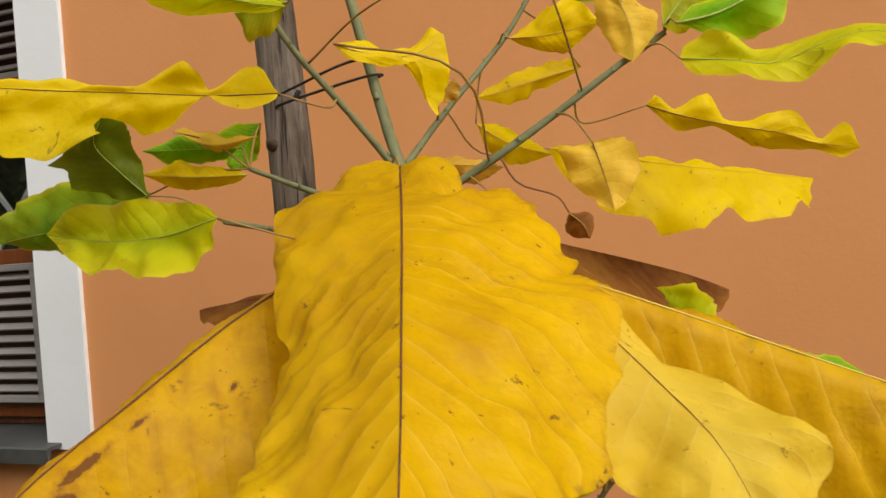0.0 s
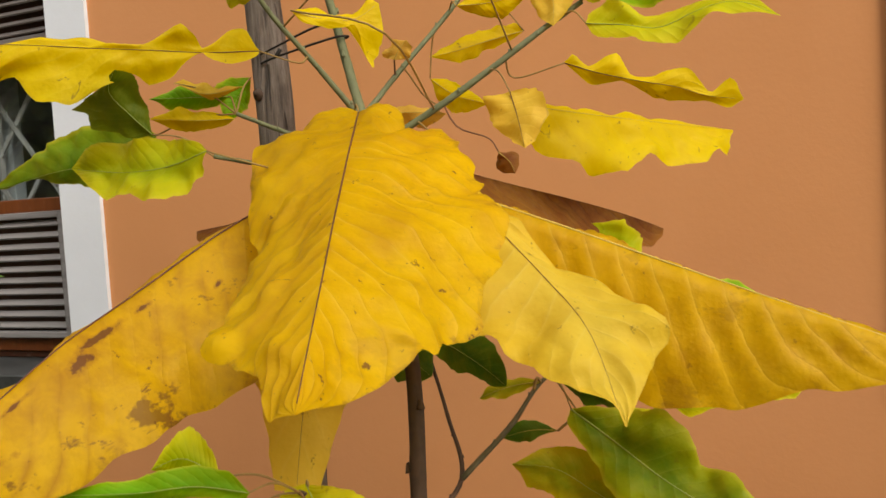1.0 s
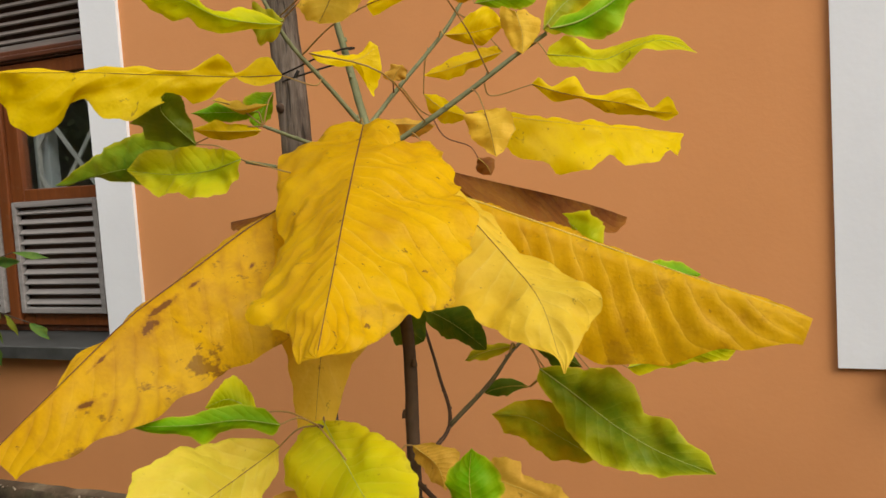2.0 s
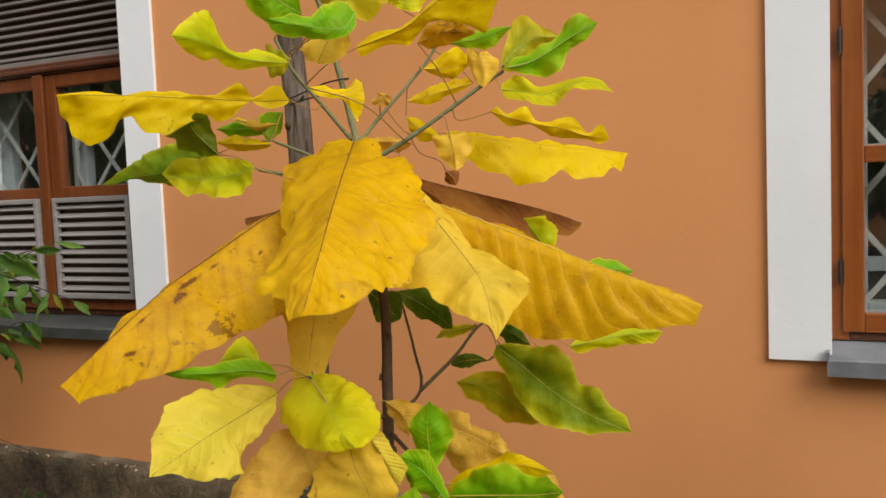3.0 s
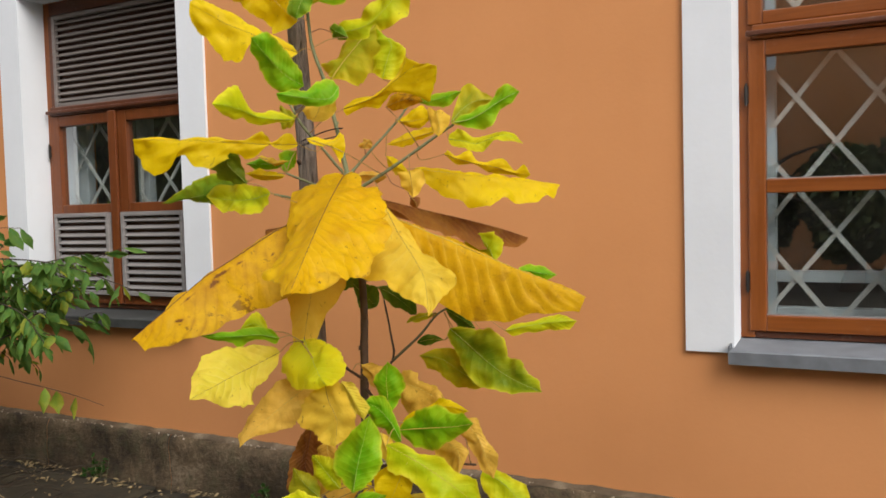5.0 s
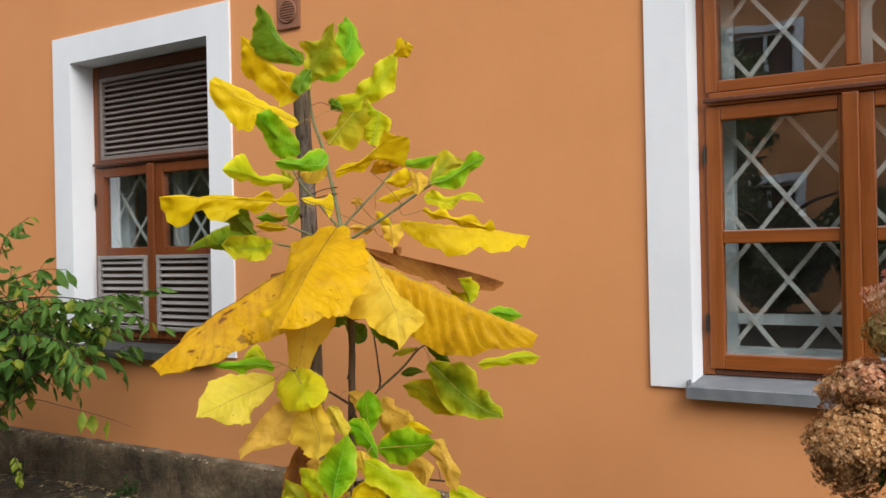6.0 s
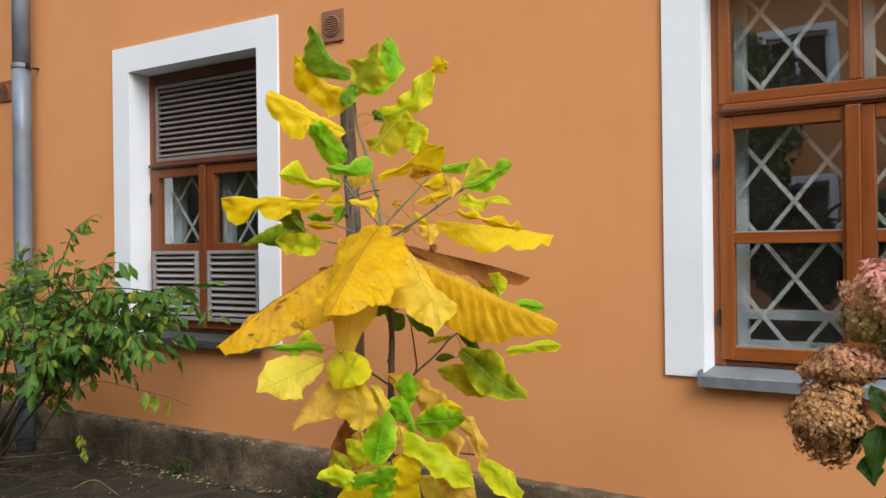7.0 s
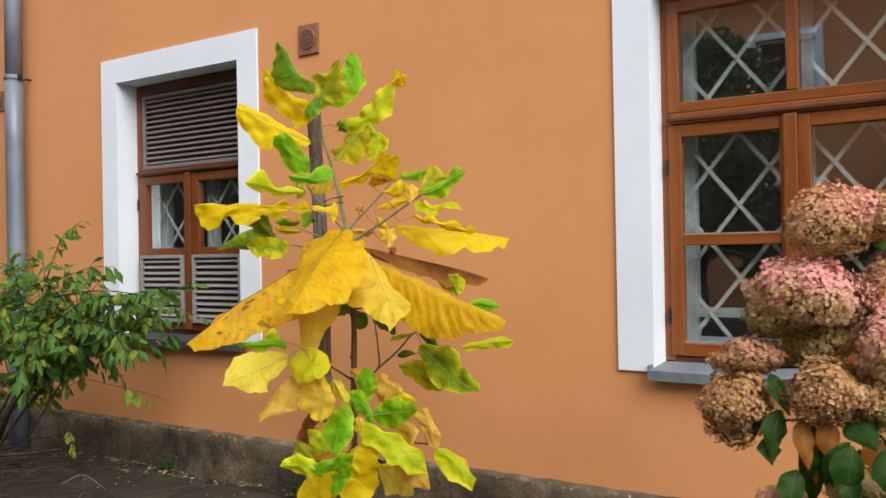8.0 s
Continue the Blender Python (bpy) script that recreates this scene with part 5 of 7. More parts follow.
spread_leaf([(-0.349, 1.275, 1.762), (-0.319, 1.286, 1.803), (-0.279, 1.301, 1.851), (-0.243, 1.312, 1.889), (-0.218, 1.320, 1.911)],
            [(-0.399, 1.291, 1.810), (-0.347, 1.303, 1.817), (-0.332, 1.311, 1.857), (-0.305, 1.317, 1.898)],
            [(-0.326, 1.281, 1.759), (-0.269, 1.297, 1.736), (-0.236, 1.307, 1.772), (-0.202, 1.315, 1.818), (-0.191, 1.318, 1.865)], OLIVE, rib_mat=RIB_PALE, rib_r=0.0016, wave=0.005, label="olive leaf with pale midrib", stalk=[(-0.346, 1.232, 1.756)])
spread_leaf([(-0.185, 1.290, 1.749), (-0.172, 1.297, 1.801), (-0.161, 1.303, 1.848), (-0.214, 1.310, 1.898)],
            [(-0.230, 1.302, 1.775), (-0.224, 1.312, 1.819), (-0.219, 1.313, 1.867)],
            [(-0.152, 1.298, 1.743), (-0.126, 1.309, 1.791), (-0.119, 1.313, 1.830), (-0.157, 1.314, 1.849)], LIME, rib_mat=RIB_GREEN, stalk=[(-0.148, 1.381, 1.694)])

# upper right
spread_leaf([(-0.192, 1.100, 1.647), (-0.140, 1.093, 1.656), (-0.077, 1.084, 1.670), (-0.026, 1.075, 1.697), (0.031, 1.065, 1.723), (0.063, 1.060, 1.734)],
            [(-0.186, 1.100, 1.658), (-0.155, 1.099, 1.671), (-0.099, 1.097, 1.675), (-0.053, 1.092, 1.696), (-0.014, 1.084, 1.724), (0.012, 1.073, 1.760)],
            [(-0.181, 1.100, 1.629), (-0.130, 1.099, 1.645), (-0.072, 1.098, 1.643), (-0.024, 1.095, 1.686), (0.029, 1.090, 1.666), (0.068, 1.086, 1.647), (0.097, 1.078, 1.688), (0.112, 1.069, 1.729)], YELLOW, rib_mat=RIB_DARK, wave=0.004, cup=0.05, label="folded yellow leaf", stalk=[(-0.353, 1.166, 1.598)])
spread_leaf([(-0.074, 1.120, 1.646), (-0.008, 1.109, 1.657), (0.050, 1.100, 1.648)],
            [(-0.058, 1.123, 1.674), (0.001, 1.118, 1.682)],
            [(-0.052, 1.123, 1.635), (-0.003, 1.119, 1.639)], OCHRE, stalk=[(-0.074, 1.296, 1.549)])
spread_leaf([(-0.119, 1.370, 1.685), (-0.059, 1.374, 1.689), (0.022, 1.380, 1.708)],
            [(-0.109, 1.376, 1.700), (-0.064, 1.387, 1.710)],
            [(-0.086, 1.380, 1.675), (-0.028, 1.387, 1.668)], GREEN, rib_mat=RIB_GREEN, stalk=[(-0.144, 1.383, 1.700)])
spread_leaf([(0.018, 1.310, 1.614), (0.048, 1.336, 1.655), (0.082, 1.357, 1.674), (0.126, 1.380, 1.674)],
            [(0.018, 1.330, 1.656), (0.032, 1.354, 1.710), (0.058, 1.364, 1.722), (0.093, 1.374, 1.693)],
            [(0.033, 1.326, 1.604), (0.066, 1.359, 1.641), (0.100, 1.372, 1.655)], OLIVE, rib_mat=RIB_GREEN, wave=0.005, label="olive leaf", stalk=[(0.018, 1.327, 1.610)])
spread_leaf([(0.034, 1.295, 1.611), (0.076, 1.303, 1.617), (0.115, 1.312, 1.634), (0.153, 1.322, 1.658), (0.184, 1.329, 1.674), (0.211, 1.335, 1.684)],
            [(0.050, 1.304, 1.629), (0.085, 1.316, 1.640), (0.123, 1.327, 1.659), (0.149, 1.332, 1.690), (0.179, 1.334, 1.706)],
            [(0.060, 1.305, 1.600), (0.104, 1.319, 1.586), (0.137, 1.327, 1.603), (0.156, 1.332, 1.639), (0.191, 1.334, 1.655)], GREEN, rib_mat=RIB_GREEN, rib_r=0.0012, wave=0.005, label="green leaf", stalk=[(0.018, 1.327, 1.610)])
spread_leaf([(-0.165, 1.330, 1.631), (-0.117, 1.334, 1.629), (-0.055, 1.340, 1.636)],
            [(-0.147, 1.338, 1.644), (-0.123, 1.346, 1.660), (-0.089, 1.347, 1.674)],
            [(-0.148, 1.339, 1.619), (-0.102, 1.347, 1.608)], YELLOW, stalk=[(-0.186, 1.357, 1.631)])
spread_leaf([(-0.027, 1.310, 1.649), (-0.016, 1.305, 1.612), (-0.016, 1.300, 1.577)],
            [(-0.056, 1.315, 1.663), (-0.056, 1.317, 1.629), (-0.036, 1.308, 1.592)],
            [(-0.011, 1.314, 1.651), (0.016, 1.317, 1.627), (0.005, 1.312, 1.600)], STRAW, stalk_mat=STALK_RED, stalk=[(-0.000, 1.321, 1.598)])
spread_leaf([(-0.106, 1.470, 1.611), (-0.154, 1.430, 1.595), (-0.194, 1.397, 1.580), (-0.227, 1.370, 1.571)],
            [(-0.118, 1.463, 1.623), (-0.166, 1.439, 1.615), (-0.203, 1.405, 1.595)],
            [(-0.119, 1.463, 1.600), (-0.160, 1.440, 1.581), (-0.195, 1.408, 1.565)], YELLOW, wave=0.007, ripple=5.0, stalk=[(-0.158, 1.375, 1.676)])
spread_leaf([(0.039, 1.250, 1.564), (0.087, 1.244, 1.555), (0.130, 1.239, 1.545), (0.179, 1.232, 1.559), (0.220, 1.227, 1.561), (0.265, 1.220, 1.537)],
            [(0.042, 1.251, 1.577), (0.070, 1.253, 1.588), (0.111, 1.253, 1.565), (0.153, 1.249, 1.566), (0.203, 1.240, 1.573), (0.238, 1.231, 1.562)],
            [(0.048, 1.243, 1.547), (0.093, 1.230, 1.535), (0.123, 1.221, 1.523), (0.159, 1.215, 1.528), (0.193, 1.213, 1.545), (0.231, 1.215, 1.547)], CITRON, rib_mat=RIB_GREEN, wave=0.005, label="twisted lemon leaf", stalk=[(-0.006, 1.319, 1.594)])
spread_leaf([(-0.006, 1.310, 1.528), (0.035, 1.325, 1.512), (0.084, 1.343, 1.498), (0.134, 1.360, 1.486), (0.170, 1.374, 1.472), (0.216, 1.390, 1.464)],
            [(0.004, 1.316, 1.538), (0.023, 1.326, 1.522), (0.057, 1.340, 1.537), (0.074, 1.353, 1.505), (0.108, 1.362, 1.505), (0.144, 1.371, 1.511), (0.175, 1.380, 1.476), (0.200, 1.385, 1.494)],
            [(0.006, 1.318, 1.516), (0.027, 1.332, 1.496), (0.062, 1.348, 1.501), (0.085, 1.357, 1.490), (0.122, 1.371, 1.466), (0.168, 1.381, 1.465), (0.200, 1.387, 1.454)], YELLOW, rib_mat=RIB_DARK, wave=0.004, label="twisted yellow leaf", stalk=[(-0.084, 1.292, 1.542), (-0.077, 1.310, 1.516)])
spread_leaf([(-0.133, 1.370, 1.497), (-0.079, 1.434, 1.486), (0.005, 1.528, 1.471), (0.083, 1.610, 1.459), (0.185, 1.711, 1.444)],
            [(-0.125, 1.392, 1.462), (-0.079, 1.432, 1.422), (-0.023, 1.479, 1.384), (0.036, 1.525, 1.384), (0.063, 1.556, 1.412), (0.090, 1.587, 1.387), (0.137, 1.630, 1.385), (0.159, 1.658, 1.408), (0.179, 1.678, 1.402)],
            [(-0.121, 1.392, 1.502), (-0.076, 1.462, 1.491), (-0.005, 1.553, 1.478), (0.088, 1.639, 1.464)], YELLOW, rib_mat=RIB_PALE, n=50, m=7, wave=0.003, cup=0.06, label="long folded yellow leaf", stalk=[(-0.243, 1.306, 1.550), (-0.222, 1.370, 1.500)])
spread_leaf([(-0.048, 1.190, 1.482), (-0.037, 1.181, 1.448), (-0.027, 1.170, 1.410)],
            [(-0.078, 1.193, 1.476), (-0.073, 1.191, 1.445), (-0.047, 1.179, 1.421)],
            [(-0.014, 1.194, 1.485), (-0.002, 1.191, 1.451), (-0.015, 1.178, 1.420)], STRAW, rib_mat=RIB_DARK, wave=0.006, label="curled golden leaf", stalk=[(-0.104, 1.286, 1.528)])
spread_leaf([(-0.224, 1.360, 1.537), (-0.173, 1.330, 1.504), (-0.114, 1.300, 1.483)],
            [(-0.195, 1.354, 1.532), (-0.152, 1.332, 1.509)],
            [(-0.212, 1.354, 1.510), (-0.189, 1.339, 1.479), (-0.149, 1.320, 1.478)], YELLOW, stalk=[(-0.205, 1.340, 1.604)])
spread_leaf([(-0.274, 1.270, 1.479), (-0.228, 1.270, 1.480), (-0.165, 1.270, 1.472)],
            [(-0.250, 1.280, 1.495), (-0.202, 1.280, 1.485)],
            [(-0.251, 1.279, 1.463), (-0.203, 1.280, 1.457)], TAN, stalk=[(-0.273, 1.260, 1.494)])
spread_leaf([(-0.093, 1.270, 1.413), (-0.078, 1.270, 1.399), (-0.072, 1.270, 1.383)],
            [(-0.069, 1.282, 1.413), (-0.068, 1.277, 1.393)],
            [(-0.102, 1.280, 1.400), (-0.093, 1.280, 1.386)], BROWN, stalk_mat=STALK_RED, stalk=[(-0.168, 1.264, 1.486), (-0.150, 1.270, 1.452), (-0.107, 1.270, 1.434)])
spread_leaf([(-0.235, 1.260, 1.553), (-0.227, 1.260, 1.566), (-0.215, 1.260, 1.578)],
            [(-0.257, 1.269, 1.561), (-0.240, 1.270, 1.579)],
            [(-0.218, 1.272, 1.553), (-0.211, 1.269, 1.569)], TAN, stalk_mat=STALK_RED, stalk=[(-0.251, 1.294, 1.536)])

# lower leaves
spread_leaf([(-0.271, 0.900, 1.030), (-0.290, 0.839, 1.011), (-0.306, 0.772, 0.994), (-0.316, 0.705, 0.977), (-0.321, 0.640, 0.963)],
            [(-0.272, 0.891, 1.042), (-0.304, 0.858, 1.053), (-0.348, 0.806, 1.059), (-0.378, 0.745, 1.037), (-0.364, 0.696, 1.002)],
            [(-0.262, 0.879, 1.005), (-0.269, 0.846, 0.973), (-0.283, 0.812, 0.950), (-0.269, 0.791, 0.930), (-0.278, 0.766, 0.920), (-0.297, 0.728, 0.926), (-0.304, 0.702, 0.942), (-0.312, 0.671, 0.958), (-0.317, 0.655, 0.959)], LEMON, rib_mat=STALK_RED, n=46, m=7, wave=0.004, cup=0.05, label="pale lemon leaf", stalk=[(-0.213, 0.912, 1.060)])
spread_leaf([(-0.216, 0.930, 1.062), (-0.161, 0.883, 1.029), (-0.099, 0.830, 0.996), (-0.057, 0.800, 0.983)],
            [(-0.239, 0.921, 1.055), (-0.257, 0.902, 1.018), (-0.249, 0.884, 0.985), (-0.202, 0.859, 0.957), (-0.131, 0.831, 0.958)],
            [(-0.149, 0.911, 1.067), (-0.090, 0.889, 1.053), (-0.048, 0.862, 1.025), (-0.036, 0.835, 0.996), (-0.047, 0.815, 0.986)], CITRON, rib_mat=RIB_GREEN, n=46, m=7, wave=0.003, cup=0.05, label="rounded lemon leaf", stalk=[(-0.211, 0.927, 1.051)])
spread_leaf([(-0.216, 0.950, 0.944), (-0.254, 0.916, 0.910), (-0.288, 0.882, 0.874), (-0.322, 0.848, 0.839), (-0.339, 0.820, 0.805)],
            [(-0.289, 0.925, 0.959), (-0.332, 0.896, 0.910), (-0.349, 0.870, 0.871), (-0.350, 0.848, 0.838), (-0.358, 0.836, 0.824)],
            [(-0.187, 0.942, 0.934), (-0.211, 0.919, 0.880), (-0.242, 0.896, 0.844), (-0.277, 0.874, 0.834), (-0.314, 0.848, 0.827), (-0.331, 0.832, 0.816)], TAN, rib_mat=RIB_PALE, n=40, m=6, label="tan yellow leaf", stalk=[(-0.204, 0.989, 1.015)])
spread_leaf([(-0.099, 0.850, 0.975), (-0.084, 0.842, 0.937), (-0.054, 0.831, 0.893), (-0.056, 0.820, 0.837)],
            [(-0.132, 0.851, 0.955), (-0.169, 0.850, 0.910), (-0.168, 0.847, 0.881), (-0.126, 0.837, 0.852), (-0.091, 0.828, 0.839)],
            [(-0.061, 0.851, 0.984), (-0.030, 0.850, 0.946), (-0.007, 0.847, 0.921), (-0.008, 0.840, 0.888), (-0.029, 0.830, 0.856)], STRAW, rib_mat=STALK_RED, n=40, m=6, label="straw yellow leaf", stalk=[(-0.213, 0.912, 1.060)])
spread_leaf([(-0.155, 1.000, 0.946), (-0.115, 0.990, 0.905), (-0.078, 0.980, 0.859)],
            [(-0.169, 1.003, 0.926), (-0.140, 1.001, 0.884)],
            [(-0.122, 1.003, 0.945), (-0.097, 1.002, 0.909), (-0.065, 0.994, 0.890)], LEMON, stalk=[(-0.199, 1.035, 0.988)])
spread_leaf([(-0.245, 0.870, 1.072), (-0.296, 0.851, 1.081), (-0.353, 0.830, 1.077), (-0.436, 0.800, 1.079)],
            [(-0.263, 0.865, 1.094), (-0.301, 0.858, 1.101), (-0.344, 0.846, 1.093), (-0.389, 0.827, 1.084)],
            [(-0.255, 0.867, 1.055), (-0.290, 0.861, 1.070), (-0.324, 0.854, 1.065), (-0.348, 0.845, 1.046), (-0.366, 0.836, 1.060), (-0.400, 0.821, 1.065)], GREEN, rib_mat=RIB_GREEN, wave=0.006, label="light green leaf", stalk=[(-0.213, 0.912, 1.060)])
spread_leaf([(-0.279, 0.870, 1.086), (-0.314, 0.859, 1.106), (-0.349, 0.850, 1.095)],
            [(-0.290, 0.873, 1.113), (-0.318, 0.871, 1.138)],
            [(-0.300, 0.873, 1.082), (-0.334, 0.869, 1.082)], LIME, rib_mat=RIB_GREEN, stalk=[(-0.213, 0.912, 1.060)])
spread_leaf([(-0.042, 1.390, 1.032), (0.028, 1.376, 0.987), (0.093, 1.362, 0.944), (0.170, 1.347, 0.907), (0.259, 1.330, 0.882)],
            [(-0.015, 1.390, 1.039), (0.039, 1.390, 1.036), (0.087, 1.388, 1.036), (0.130, 1.382, 0.998), (0.140, 1.375, 0.964), (0.186, 1.365, 0.957), (0.217, 1.351, 0.922), (0.246, 1.341, 0.910)],
            [(-0.049, 1.381, 1.013), (-0.012, 1.363, 0.976), (0.023, 1.343, 0.926), (0.076, 1.329, 0.880), (0.135, 1.324, 0.876), (0.191, 1.325, 0.877)], EDGED, rib_mat=RIB_GREEN, rib_r=0.0012, n=50, m=7, wave=0.012, ripple=4.0, cup=0.08, label="large green leaf with yellow edge", stalk=[(-0.073, 1.408, 1.079)])
spread_leaf([(0.036, 1.430, 1.027), (0.091, 1.425, 0.995), (0.126, 1.420, 0.949)],
            [(0.072, 1.436, 1.025), (0.109, 1.436, 1.001)],
            [(0.041, 1.436, 0.997), (0.087, 1.431, 0.951)], LIME, rib_mat=RIB_GREEN, stalk=[(-0.037, 1.421, 1.100)])
spread_leaf([(0.049, 1.420, 0.862), (-0.014, 1.397, 0.906), (-0.067, 1.378, 0.944), (-0.129, 1.360, 0.953)],
            [(0.037, 1.415, 0.915), (-0.028, 1.398, 0.970), (-0.083, 1.380, 0.975)],
            [(0.019, 1.417, 0.852), (-0.036, 1.409, 0.859), (-0.075, 1.393, 0.900), (-0.114, 1.376, 0.918)], OLIVE, rib_mat=RIB_GREEN, wave=0.006, label="olive leaf", stalk=[(-0.073, 1.408, 1.079)])
spread_leaf([(-0.069, 1.410, 1.085), (-0.019, 1.410, 1.061), (0.030, 1.410, 1.032)],
            [(-0.042, 1.418, 1.091), (-0.002, 1.421, 1.069)],
            [(-0.058, 1.417, 1.064), (-0.025, 1.421, 1.033)], DEEP, rib_mat=RIB_GREEN)
spread_leaf([(0.100, 1.460, 1.022), (0.163, 1.491, 1.035), (0.227, 1.522, 1.044), (0.286, 1.550, 1.046)],
            [(0.117, 1.476, 1.039), (0.166, 1.506, 1.045), (0.237, 1.536, 1.067)],
            [(0.116, 1.475, 1.003), (0.153, 1.499, 1.017), (0.211, 1.525, 1.017), (0.267, 1.542, 1.022)], LIME, rib_mat=RIB_GREEN, wave=0.004, label="lime leaf", stalk=[(-0.037, 1.421, 1.100)])
spread_leaf([(0.118, 1.480, 1.182), (0.153, 1.507, 1.192), (0.188, 1.534, 1.183), (0.224, 1.560, 1.177)],
            [(0.132, 1.504, 1.203), (0.161, 1.529, 1.214), (0.195, 1.548, 1.200)],
            [(0.133, 1.500, 1.169), (0.160, 1.528, 1.150), (0.185, 1.543, 1.155)], GREEN, rib_mat=RIB_GREEN, label="green leaf", stalk=[(-0.037, 1.421, 1.100)])
spread_leaf([(0.017, 1.580, 1.214), (0.001, 1.584, 1.251), (-0.025, 1.587, 1.281), (-0.055, 1.590, 1.299)],
            [(-0.028, 1.591, 1.220), (-0.071, 1.597, 1.250), (-0.087, 1.596, 1.276)],
            [(0.039, 1.588, 1.236), (0.043, 1.595, 1.273), (0.012, 1.597, 1.301)], LIME, rib_mat=RIB_GREEN, label="rounded lime leaf", stalk=[(-0.037, 1.421, 1.100)])

# lowest clusters
spread_leaf([(-0.054, 1.060, 0.852), (-0.055, 1.058, 0.902), (-0.057, 1.057, 0.946), (-0.050, 1.055, 0.993)],
            [(-0.081, 1.066, 0.873), (-0.093, 1.069, 0.917), (-0.084, 1.064, 0.959)],
            [(-0.031, 1.067, 0.886), (-0.009, 1.069, 0.927), (-0.018, 1.066, 0.962)], GREEN, rib_mat=RIB_PALE, wave=0.004, label="upright green leaf", stalk=[(-0.057, 1.070, 0.842)])
spread_leaf([(-0.007, 1.040, 0.796), (-0.029, 1.029, 0.843), (-0.058, 1.019, 0.879), (-0.094, 1.010, 0.897)],
            [(-0.012, 1.041, 0.831), (-0.029, 1.039, 0.867), (-0.044, 1.030, 0.912), (-0.074, 1.020, 0.915)],
            [(-0.024, 1.041, 0.793), (-0.053, 1.040, 0.817), (-0.086, 1.030, 0.848)], GREEN, rib_mat=RIB_GREEN, wave=0.004, label="green leaf", stalk=[(-0.026, 1.047, 0.830)])
spread_leaf([(-0.014, 1.045, 0.824), (0.077, 1.027, 0.842), (0.163, 1.009, 0.859), (0.214, 0.997, 0.874)],
            [(-0.003, 1.044, 0.846), (0.033, 1.041, 0.874), (0.102, 1.032, 0.902), (0.148, 1.020, 0.886), (0.182, 1.011, 0.893)],
            [(-0.004, 1.044, 0.809), (0.030, 1.041, 0.780), (0.084, 1.035, 0.781), (0.131, 1.025, 0.811), (0.187, 1.008, 0.846)], GREEN, rib_mat=RIB_PALE, rib_r=0.0012, n=40, m=6, wave=0.003, label="green leaf with pale midrib", stalk=[(-0.026, 1.047, 0.830)])
spread_leaf([(-0.031, 1.070, 0.821), (0.064, 1.053, 0.871), (0.123, 1.042, 0.896), (0.188, 1.030, 0.893)],
            [(-0.010, 1.069, 0.851), (0.059, 1.064, 0.889), (0.098, 1.057, 0.913), (0.150, 1.043, 0.906)],
            [(0.003, 1.069, 0.825), (0.087, 1.060, 0.862), (0.150, 1.043, 0.876)], YELLOW, wave=0.004, stalk=[(-0.034, 1.053, 0.833)])
spread_leaf([(-0.054, 1.110, 0.934), (0.014, 1.102, 0.919), (0.057, 1.096, 0.904), (0.097, 1.090, 0.885)],
            [(-0.036, 1.112, 0.960), (0.003, 1.114, 0.958), (0.006, 1.113, 0.938), (0.067, 1.105, 0.926)],
            [(-0.048, 1.114, 0.864), (-0.007, 1.111, 0.841), (0.042, 1.103, 0.861)], TAN, wave=0.005, label="tan leaf", stalk=[(-0.095, 1.098, 0.857)])
spread_leaf([(-0.180, 1.130, 0.965), (-0.137, 1.125, 0.937), (-0.124, 1.120, 0.900)],
            [(-0.149, 1.135, 0.970), (-0.105, 1.137, 0.957), (-0.105, 1.130, 0.923)],
            [(-0.181, 1.136, 0.941), (-0.157, 1.134, 0.913)], TAN, stalk=[(-0.201, 1.114, 0.946)])
spread_leaf([(-0.022, 0.840, 0.726), (-0.019, 0.858, 0.786), (-0.011, 0.874, 0.841), (-0.002, 0.890, 0.897)],
            [(-0.067, 0.853, 0.737), (-0.091, 0.873, 0.795), (-0.067, 0.884, 0.847)],
            [(0.002, 0.852, 0.737), (0.031, 0.869, 0.774), (0.036, 0.880, 0.814), (0.021, 0.887, 0.864)], GREEN, rib_mat=RIB_GREEN, n=40, m=6, pleat=0.002, label="green leaf with ribbed veins", stalk=[(-0.013, 0.912, 0.720)])
spread_leaf([(-0.020, 0.990, 0.800), (0.063, 1.008, 0.758), (0.135, 1.025, 0.712), (0.213, 1.045, 0.652)],
            [(0.008, 1.001, 0.808), (0.054, 1.021, 0.778), (0.106, 1.034, 0.773), (0.138, 1.042, 0.740), (0.195, 1.046, 0.719)],
            [(-0.022, 0.984, 0.734), (0.033, 0.982, 0.731), (0.078, 0.986, 0.703), (0.096, 0.993, 0.671), (0.128, 1.001, 0.676), (0.153, 1.017, 0.642)], LIME, rib_mat=RIB_PALE, n=40, m=6, wave=0.007, label="lime leaf with yellow edge", stalk=[(-0.026, 1.047, 0.830)])
spread_leaf([(0.122, 1.240, 0.680), (0.187, 1.244, 0.646), (0.235, 1.248, 0.600), (0.283, 1.250, 0.590)],
            [(0.148, 1.250, 0.684), (0.194, 1.263, 0.665), (0.235, 1.265, 0.645), (0.250, 1.259, 0.611)],
            [(0.115, 1.235, 0.653), (0.149, 1.227, 0.610), (0.190, 1.225, 0.578), (0.251, 1.232, 0.564), (0.268, 1.238, 0.549)], LIME, rib_mat=RIB_GREEN, wave=0.006, label="lime leaf", stalk=[(0.113, 1.219, 0.700)])
